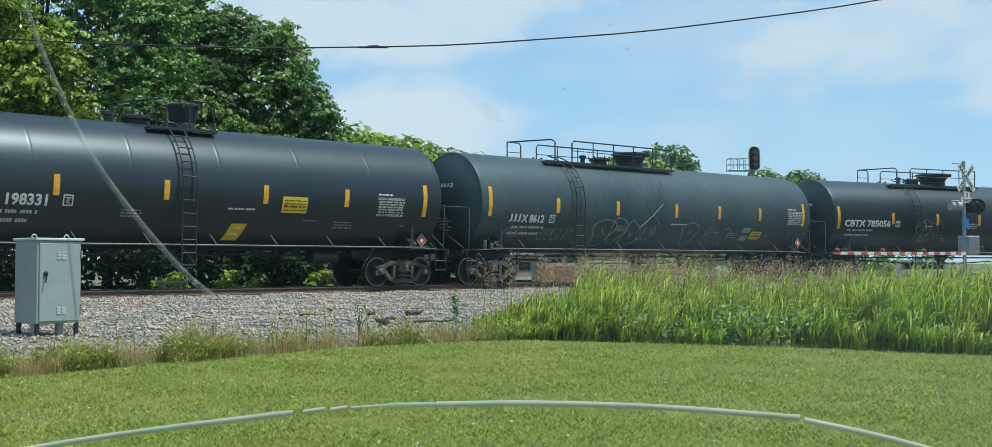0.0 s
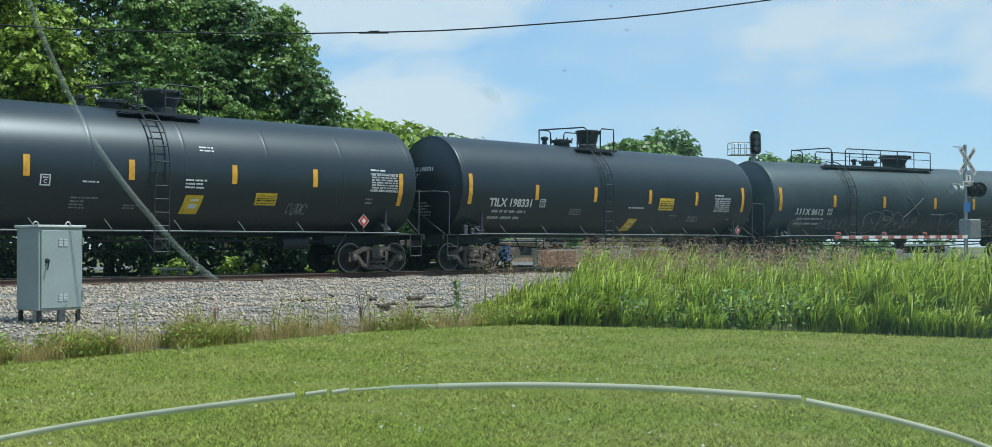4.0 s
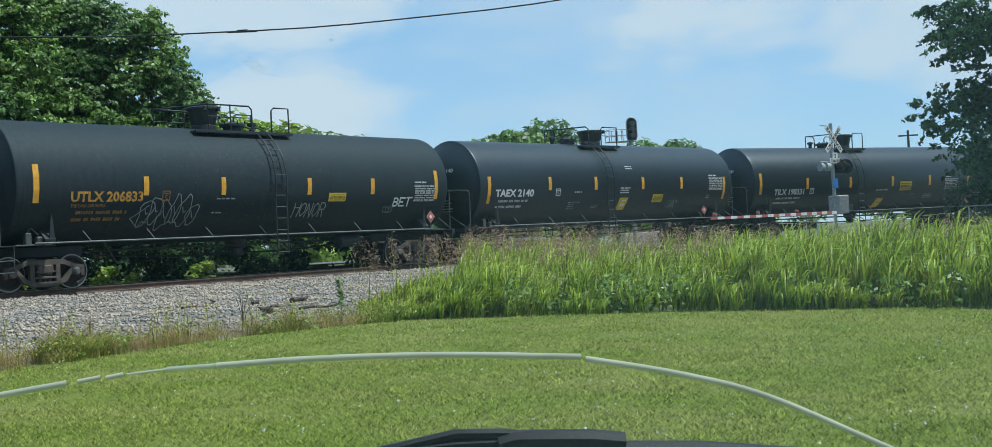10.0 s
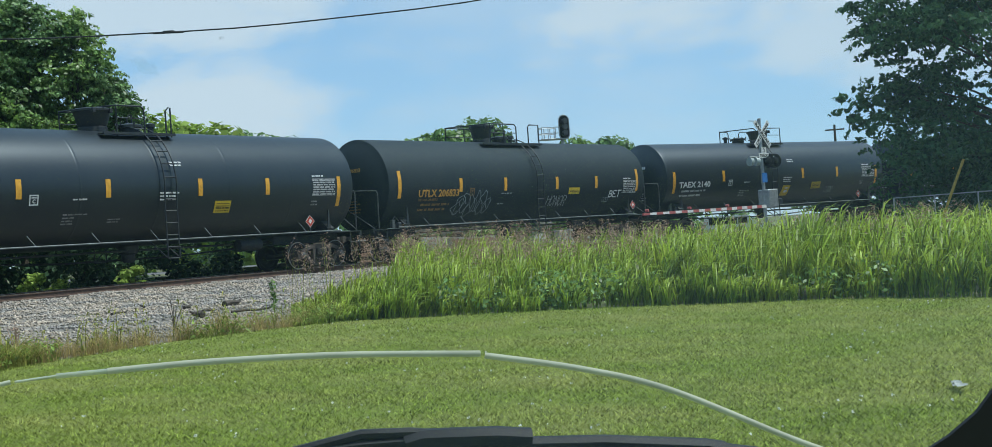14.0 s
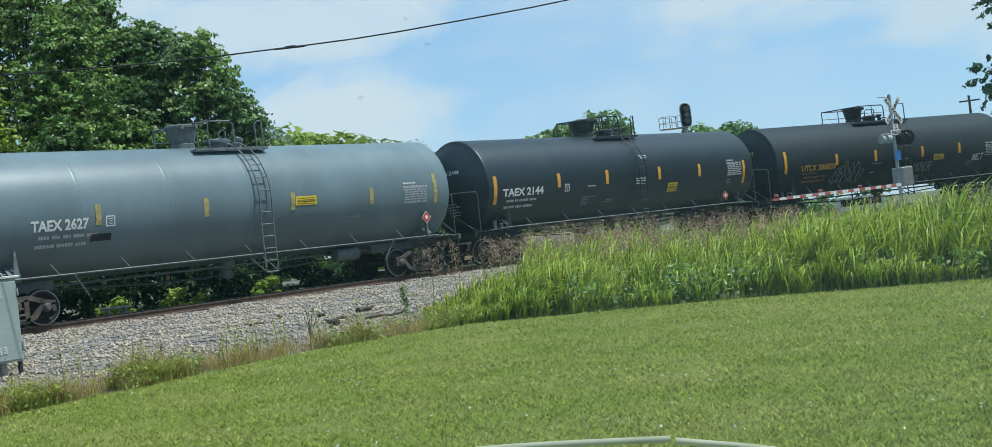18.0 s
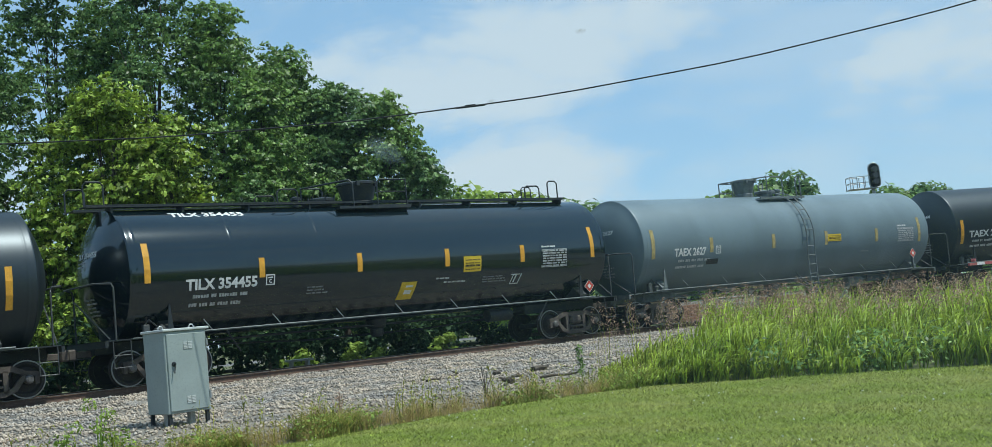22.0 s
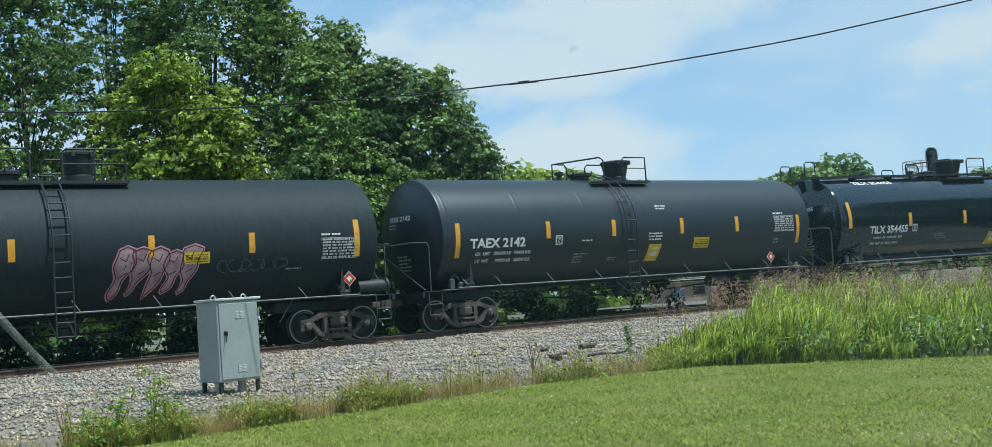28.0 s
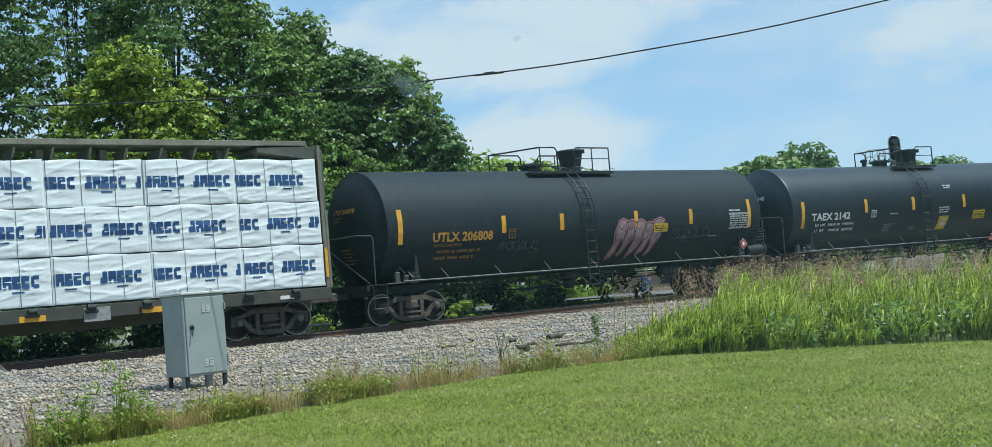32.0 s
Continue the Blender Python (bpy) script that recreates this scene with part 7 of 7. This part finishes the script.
def overhead_wire():
    """Service cable with a splice, slung between poles out of view."""
    p = Geo()
    pts = []
    for i in range(61):
        X = -24 + 46 * i / 60
        z = 5.17 + (0.0085 if X > -3.3 else 0.0062) * (X + 3.3) ** 2 + 0.006 * math.sin(X * 1.9)
        a = math.degrees(math.atan2(X, 20))
        pts.append((*at(a, math.hypot(X, 20)), z))
    w = thing("overhead_cable", "dark sagging overhead cable with a splice", "cable")
    p.tube(pts, 0.012, 6)
    part("cable", p, M_WIRE, w)
    c = Vector((*at(math.degrees(math.atan2(-2.1, 20)), math.hypot(-2.1, 20)), 5.18))
    d = Vector((*at(90, 1), 0))
    part("splice", Geo().tube([c - d * 0.24, c - d * 0.13, c - d * 0.03, c + d * 0.06, c + d * 0.16, c + d * 0.26], 0.018, 7).tube([c - d * 0.08 + Vector((0, 0, 0.02)), c + d * 0.10 + Vector((0, 0, 0.024))], 0.013, 6), M_WIRE, w)
    for X in (-24, 22):
        q = at(math.degrees(math.atan2(X, 20)), math.hypot(X, 20))
        z = 5.17 + (0.0085 if X > -3.3 else 0.0062) * (X + 3.3) ** 2
        part("pole", Geo().lathe([(-0.5, 0.16), (z + 0.6, 0.11)], 12, pose(q[0], q[1], 0), "z"), M_BARK, w, "wooden cable pole", True)


overhead_wire()


# ---- things behind the train and on the ground ----
def low_wall(name, label, x0, x1, y, z0, z1, material, category, thick=0.35):
    w = thing(name, label, category, m=pose(x0, y, 0))
    L = x1 - x0
    if material is M_BRICK:
        part("core", Geo().box(0.02, L - 0.02, 0.02, thick - 0.02, z0, z1 - 0.01), M_CONCRETE, w)
        me = Geo().box(0, 0.39, -0.012, 0.05, 0, 0.12, 0.008).mesh("brick", M_BRICKS)
        rows = int((z1 - z0) / 0.132)
        for r in range(rows):
            for i in range(int(L / 0.41)):
                part("brick", me, M_BRICKS, w, m=pose(i * 0.41 + (0.2 if r % 2 else 0.0), 0, z0 + r * 0.132))
    else:
        n = max(1, round(L / 1.8))
        for i in range(n):
            part("block", Geo().box(i * L / n + 0.01, (i + 1) * L / n - 0.01, 0, thick, z0, z1, 0.03), material, w)
    return w


def small_shed():
    x, y = at(1.0, 79)
    s = thing("small_shed", "small tan shed with white roof and blue door", "shed", m=pose(x, y, 0.4, 0, 0, -20))
    part("wall", Geo().box(-1.6, 1.6, 0, 3, 0, 1.45), M_TAN, s)
    part("roof", Geo().box(-1.9, 1.9, -0.3, 3.3, 1.45, 1.62, 0.02), M_WHITEWALL, s, "flat white roof")
    part("door", Geo().box(-1.2, -0.5, -0.04, 0, 0, 1.2), M_BLUE, s, "blue door")
    part("window", Geo().box(0.2, 1.0, -0.04, 0, 0.6, 1.15), M_STEEL, s)


def long_building():
    b = thing("long_building", "long low white building behind the street", "building", m=pose(78, 84, 0))
    part("wall", Geo().box(0, 62, 0, 8, 0, 2.35), M_WHITEWALL, b)
    part("roof", Geo().box(-0.4, 62.4, -0.5, 8.4, 2.35, 2.6, 0.03), M_CONCRETE, b)
    for i in range(9):
        part("window", Geo().box(3 + i * 6.6, 5.4 + i * 6.6, -0.05, 0, 0.9, 1.9), M_STEEL, b)


def parked_van():
    x, y = at(20.2, 88)
    v = thing("parked_van", "white parked van half hidden by weeds", "van", m=pose(x, y, 0.02, 0, 0, -60))
    g = Geo()
    o = [(-2.2, 0.3), (2.3, 0.3), (2.3, 0.85), (1.5, 1.0), (0.9, 1.62), (-2.1, 1.66), (-2.25, 1.2)]
    g.slab(o, 1.8, pose(0, 0.9, 0))
    part("body", g, M_GATEWHITE, v)
    for x0, x1 in ((-1.9, -0.9), (-0.8, 0.1), (0.2, 0.85)):
        part("window", Geo().box(x0, x1, -0.92, -0.9, 1.02, 1.5, 0.005), M_BLACKPLASTIC, v)
    for wx in (-1.4, 1.45):
        for s in (-0.86, 0.86):
            part("wheel", Geo().lathe([(-0.1, 0.05), (-0.1, 0.3), (-0.06, 0.33), (0.06, 0.33), (0.1, 0.3)], 18, pose(wx, s, 0.33), "y"), M_BLACKPLASTIC, v, smooth=True)


def white_bench():
    b = thing("white_bench", "small white bench behind the track", "bench", m=pose(17.7, 32.75, 0.24, 0, 0, -12))
    part("seat", Geo().box(-0.42, 0.42, -0.18, 0.18, 0.62, 0.69, 0.02), M_WHITEWALL, b)
    for xx in (-0.26, 0.26):
        part("leg", Geo().box(xx - 0.04, xx + 0.04, -0.15, 0.15, 0, 0.62, 0.01), M_WHITEWALL, b)


def driftwood():
    for az, d, L, r, turn in ((-3.9, 27.2, 0.75, 0.07, 20), (-5.5, 24.6, 0.35, 0.08, 80), (-6.0, 27.0, 0.45, 0.04, 35), (-9.0, 26.6, 0.8, 0.03, 28), (-3.0, 25.4, 0.9, 0.035, -25), (-5.0, 25.6, 0.4, 0.04, 10), (-8.0, 28.2, 0.5, 0.03, 60)):
        x, y = at(az, d)
        p = thing("dead_branch", "dark dead branch lying on the ballast", "branch", group="dead branches on the ballast", m=pose(x, y, ground_z(x, y) + r * 0.7 + 0.03, 0, 0, turn))
        g = Geo().tube([(-L / 2, 0, 0), (-L / 6, 0.03, 0.02), (L / 5, -0.02, 0.0), (L / 2, 0.04, 0.03)], r, 7, taper=0.5)
        g.tube([(L / 6, 0, 0), (L / 3, 0.12, 0.07)], r * 0.5, 5, taper=0.4)
        part("wood", g, M_BARK, p)


def litter():
    x, y = at(30.2, 9.8)
    p = thing("paper_litter", "crumpled white paper litter on the lawn", "litter", m=pose(x, y, 0.05, 0, 0, 30))
    for k, (dx, w) in enumerate(((0, 0.09), (0.13, 0.07))):
        rng = random.Random(k)
        vs = [(dx + (i - 1.5) * w * 0.6, (j - 1) * w * 0.5, rng.uniform(0, 0.045)) for j in range(3) for i in range(4)]
        fs = [(j * 4 + i, j * 4 + i + 1, j * 4 + i + 5, j * 4 + i + 4) for j in range(2) for i in range(3)]
        part("paper", raw("paper", vs, fs, M_PAPER), M_PAPER, p)


def chain_fence():
    f = thing("chain_link_fence", "grey chain-link fence along the line beyond the crossing", "fence")
    p0, p1 = Vector((*at(27.5, 52), 0)), Vector((*at(44, 44), 0))
    n = 8
    for i in range(n + 1):
        q = p0.lerp(p1, i / n)
        part("post", Geo().lathe([(-0.3, 0.03), (1.86, 0.03)], 8, pose(q.x, q.y, 0), "z"), M_GALV, f)
    part("top_rail", Geo().tube([p0 + Vector((0, 0, 1.84)), p1 + Vector((0, 0, 1.84))], 0.022, 6), M_GALV, f)
    g = Geo()
    d = p1 - p0
    L = d.length
    d.normalize()
    k = int(L / 0.16)
    for i in range(k):
        for s in (-1, 1):
            a = p0 + d * (i * 0.16)
            b = p0 + d * min(L, max(0, i * 0.16 + s * 1.8))
            g.tube([a + Vector((0, 0, 0.02)), b + Vector((0, 0, 1.82))], 0.0018, 3, caps=False)
    part("wire_mesh", g, M_GALV, f)


def far_pole():
    x, y = at(25.05, 130)
    p = thing("utility_pole", "distant wooden utility pole with cross-arm", "utility pole", m=pose(x, y, 0))
    part("pole", Geo().lathe([(-0.5, 0.16), (10.6, 0.12)], 10, None, "z"), M_BARK, p)
    part("cross_arm", Geo().box(-1.0, 1.0, -0.06, 0.06, 10.0, 10.15, 0.01, pose(0, 0, 0, 0, 0, -60)), M_BARK, p)


low_wall("brick_wall", "low reddish brick wall behind the rails", 37.0, 39.7, 36.0, 0.45, 1.50, M_BRICK, "wall")
low_wall("concrete_wall", "low pale concrete block wall behind the rails", 39.9, 43.4, 36.2, 0.45, 1.56, M_CONCRETE, "wall")
low_wall("brick_wall", "low reddish brick wall behind the rails", 43.9, 47.4, 36.3, 0.45, 1.50, M_BRICK, "wall")
low_wall("concrete_wall", "low pale concrete block wall behind the rails", 52.6, 57.4, 36.0, 0.45, 1.46, M_CONCRETE, "wall")
small_shed()
long_building()
parked_van()
white_bench()
driftwood()
litter()
chain_fence()
far_pole()


# ---- windshield of the parked car ----
def glass_place(r, u, d):
    """A place r right, u up and d ahead of the driver's eye."""
    return (EYE[0] + r * 0.722 + d * 0.692, EYE[1] - r * 0.692 + d * 0.722, EYE[2] + u)


def ribbon(line, width, d, n=8):
    """A narrow raised strip in the plane of the glass through a smooth line of (r, u)."""
    pts = []
    k = len(line)
    for i in range(k - 1):
        p0, p1, p2, p3 = (np.array(line[max(0, min(k - 1, j))]) for j in (i - 1, i, i + 1, i + 2))
        for q in range(n):
            t = q / n
            pts.append(0.5 * (2 * p1 + (p2 - p0) * t + (2 * p0 - 5 * p1 + 4 * p2 - p3) * t * t + (3 * p1 - p0 - 3 * p2 + p3) * t ** 3))
    pts.append(np.array(line[-1]))
    vs, fs = [], []
    for i, p in enumerate(pts):
        t = pts[min(i + 1, len(pts) - 1)] - pts[max(i - 1, 0)]
        nrm = np.array([-t[1], t[0]]) / max(1e-6, np.linalg.norm(t)) * width / 2
        for sgn in (-1, 1):
            q = p + sgn * nrm
            vs.append(glass_place(q[0], q[1], d))
        q = p
        vs.append(glass_place(q[0], q[1], d - 0.0012))
    for i in range(len(pts) - 1):
        a, b = 3 * i, 3 * i + 3
        fs += [(a, b, b + 2, a + 2), (a + 2, b + 2, b + 1, a + 1)]
    return vs, fs


def windshield():
    w = thing("windshield", "cracked windshield of the parked car with black border", "windshield")
    for line, wd in (([(-0.45, -0.152), (-0.339, -0.127), (-0.253, -0.1125), (-0.137, -0.098)], 0.0040), ([(-0.130, -0.0975), (-0.1155, -0.0955)], 0.003), ([(-0.112, -0.0962), (-0.1005, -0.0945)], 0.0031),
                     ([(-0.04, -0.0925), (0.026, -0.0918), (0.112, -0.0945), (0.2057, -0.1015)], 0.0042), ([(0.2085, -0.1030), (0.275, -0.1178), (0.338, -0.138), (0.432, -0.1838), (0.49, -0.207)], 0.0042)):
        vs, fs = ribbon(line, wd, 0.8)
        part("crack", raw("crack", vs, fs, M_GLASSCRACK, True), M_GLASSCRACK, w, "bright white crack line")
    for line, wd in (([(-0.098, -0.0947), (-0.085, -0.0938), (-0.0725, -0.0930)], 0.0018), ([(-0.0725, -0.0930), (-0.055, -0.0927), (-0.04, -0.0925)], 0.0034)):
        vs, fs = ribbon(line, wd, 0.8)
        part("faint_crack", raw("faint_crack", vs, fs, M_FAINT, True), M_FAINT, w, "faint stretch of the crack")
    vs, fs = ribbon([(-0.335, 0.215), (-0.322, 0.1795), (-0.3088, 0.1447), (-0.2866, 0.0969), (-0.269, 0.0667), (-0.2428, 0.0321), (-0.2124, -0.0023), (-0.1907, -0.0203)], 0.0042, 0.8)
    part("scratch", raw("scratch", vs, fs, M_SMEAR, True), M_SMEAR, w, "faint grey scratch in the glass")
    # a wiped smudge and dried specks, thinning out to their edges
    rng = random.Random(61)
    for nm, lab, mt, r0, u0, a, b, tilt, layers in (("smudge", "pale hazy smudge on the glass", M_SMUDGE, -0.004, 0.106, 0.0098, 0.0050, -0.42, 4),
                                                  ("speck", "small dried speck on the glass", M_SPECK, 0.0467, 0.1222, 0.0019, 0.0016, 0.3, 2),
                                                  ("speck", "small dried speck on the glass", M_SPECK, 0.0785, 0.1660, 0.0015, 0.0013, 0.0, 2),
                                                  ("speck", "tan dried speck on the glass", M_SPECKTAN, 0.0897, 0.1495, 0.0021, 0.0014, 0.1, 2)):
        g = Geo()
        ph = [rng.uniform(0, 6.28) for _ in range(3)]
        for k in range(layers):
            q, n = 1.0 - 0.72 * k / layers, 28
            rim = []
            for i in range(n):
                t = 2 * math.pi * i / n
                w_ = q * (1 + 0.16 * math.sin(2 * t + ph[0]) + 0.09 * math.sin(5 * t + ph[1] + k) + 0.06 * math.sin(9 * t + ph[2]))
                ex, ey = a * w_ * math.cos(t), b * w_ * math.sin(t)
                rim.append(glass_place(r0 + ex * math.cos(tilt) - ey * math.sin(tilt), u0 + ex * math.sin(tilt) + ey * math.cos(tilt), 0.8 - 0.0004 * k))
            g.add(rim, [tuple(range(n))])
        part(nm, raw(nm, g.v, g.f, mt), mt, w, lab)
    # rounded black corner of the printed border
    inner = [(0.62, -0.11), (0.60, -0.138), (0.586, -0.156), (0.568, -0.175), (0.545, -0.190), (0.523, -0.2005), (0.48, -0.2062), (0.43, -0.213), (0.30, -0.225)]
    outer = [(0.75, -0.11), (0.74, -0.15), (0.73, -0.19), (0.71, -0.23), (0.67, -0.27), (0.60, -0.30), (0.52, -0.31), (0.43, -0.31), (0.30, -0.31)]
    g = Geo()
    n = len(inner)
    g.add([glass_place(*p, 0.8) for p in inner] + [glass_place(*p, 0.8) for p in outer] + [glass_place(*p, 0.804) for p in inner] + [glass_place(*p, 0.804) for p in outer],
          [(i, i + 1, n + i + 1, n + i) for i in range(n - 1)] + [(2 * n + i, 3 * n + i, 3 * n + i + 1, 2 * n + i + 1) for i in range(n - 1)] + [(i, 2 * n + i, 2 * n + i + 1, i + 1) for i in range(n - 1)])
    part("border", g, M_BLACKPLASTIC, w, "black printed glass border")
    g = Geo()
    g.add([glass_place(r, u, d) for d in (0.812, 0.817) for r, u in ((-0.95, -0.31), (0.75, -0.31), (0.75, 0.55), (-0.95, 0.55))], [(0, 1, 2, 3), (7, 6, 5, 4), (0, 4, 5, 1), (1, 5, 6, 2), (2, 6, 7, 3), (3, 7, 4, 0)])
    part("pane", g, M_PANE, w, "clear glass pane with an added film for its veil of glare").visible_shadow = False


def wiper():
    w = thing("windshield_wiper", "black windshield wiper lying along the glass", "wiper")
    P = lambda r, u, d=0.95: glass_place(r, u, d)
    part("arm", Geo().tube([P(0.66, -0.262), P(0.6157, -0.2555), P(0.543, -0.2395), P(0.487, -0.2272), P(0.4150, -0.2125)], 0.0065, 8), M_BLACKPLASTIC, w, smooth=True)
    g = Geo().tube([P(0.425, -0.2150), P(0.410, -0.2110), P(0.3235, -0.1995), P(0.27, -0.1955), P(0.20, -0.1905)], 0.0085, 8, taper=0.85)
    part("cover", g, M_BLACKPLASTIC, w, smooth=True)
    part("blade_spine", Geo().tube([P(-0.05, -0.199), P(-0.0219, -0.194), P(0.033, -0.1878), P(0.0785, -0.1840), P(0.1244, -0.1822), P(0.1811, -0.1830), P(0.26, -0.192)], 0.0055, 8), M_BLACKPLASTIC, w, smooth=True)
    part("blade_bow", Geo().tube([P(0.0328, -0.1878), P(0.0785, -0.1812), P(0.1249, -0.1735), P(0.165, -0.1758), P(0.20, -0.182), P(0.26, -0.192)], 0.0048, 8), M_BLACKPLASTIC, w, smooth=True)
    clip = Geo().tube([P(0.160, -0.1855), P(0.1735, -0.1825), P(0.2341, -0.1860), P(0.262, -0.1900)], 0.0098, 8)
    part("clip", clip, M_BLACKPLASTIC, w, smooth=True)
    part("rubber_strip", Geo().tube([P(-0.06, -0.206), P(0.10, -0.2045), P(0.26, -0.209), P(0.42, -0.224), P(0.56, -0.246)], 0.004, 6), M_STEEL, w, smooth=True)
    c = thing("car_cowl", "dark plastic cowl below the windshield", "car cowl")
    vs = [glass_place(r, u, d) for r, u, d in ((-0.3, -0.235, 1.0), (0.1, -0.2175, 1.0), (0.26, -0.2215, 1.0), (0.40, -0.2345, 1.0), (0.55, -0.258, 1.0), (0.75, -0.30, 1.0))]
    vs += [(x, y, z - 0.12) for x, y, z in vs]
    vs += [glass_place(r, -0.42, 1.25) for r in (-0.3, 0.1, 0.26, 0.40, 0.55, 0.75)]
    part("panel", raw("panel", vs, [(i, i + 1, i + 7, i + 6) for i in range(5)] + [(i, i + 12, i + 13, i + 1) for i in range(5)], M_BLACKPLASTIC), M_BLACKPLASTIC, c)


windshield()
wiper()


# ---- movement ----
def travelled(t):
    """Metres that the train has gone by at t, relative to the middle of the clip."""
    u = t / 16 - 1
    return 67.3935 * u ** 1 + 1.3466 * u ** 2 + 0.7081 * u ** 3 + -0.5445 * u ** 4


def motions():
    times = [i * 1.0 for i in range(33)]
    for car, place in TRAIN.items():
        rows = []
        for t in times:
            # a car spans the line from bogie to bogie
            (ax, ay, _), (bx, by, _) = (along(place + travelled(t) + q) for q in (-7.1, 7.1))
            rows.append((t, pose((ax + bx) / 2, (ay + by) / 2, RAIL_Z, 0, 0, math.degrees(math.atan2(by - ay, bx - ax)))))
        walk(car, rows)
    for w, wx, s in WHEELS:
        rows = []
        k = 0
        while k * 0.1667 <= 32.01:
            t = k * 0.1667
            rows.append((t, pose(wx, s * 0.755, 0.457, 0, math.degrees(travelled(t) / 0.457), 0)))
            k += 1
        walk(w, rows)


motions()
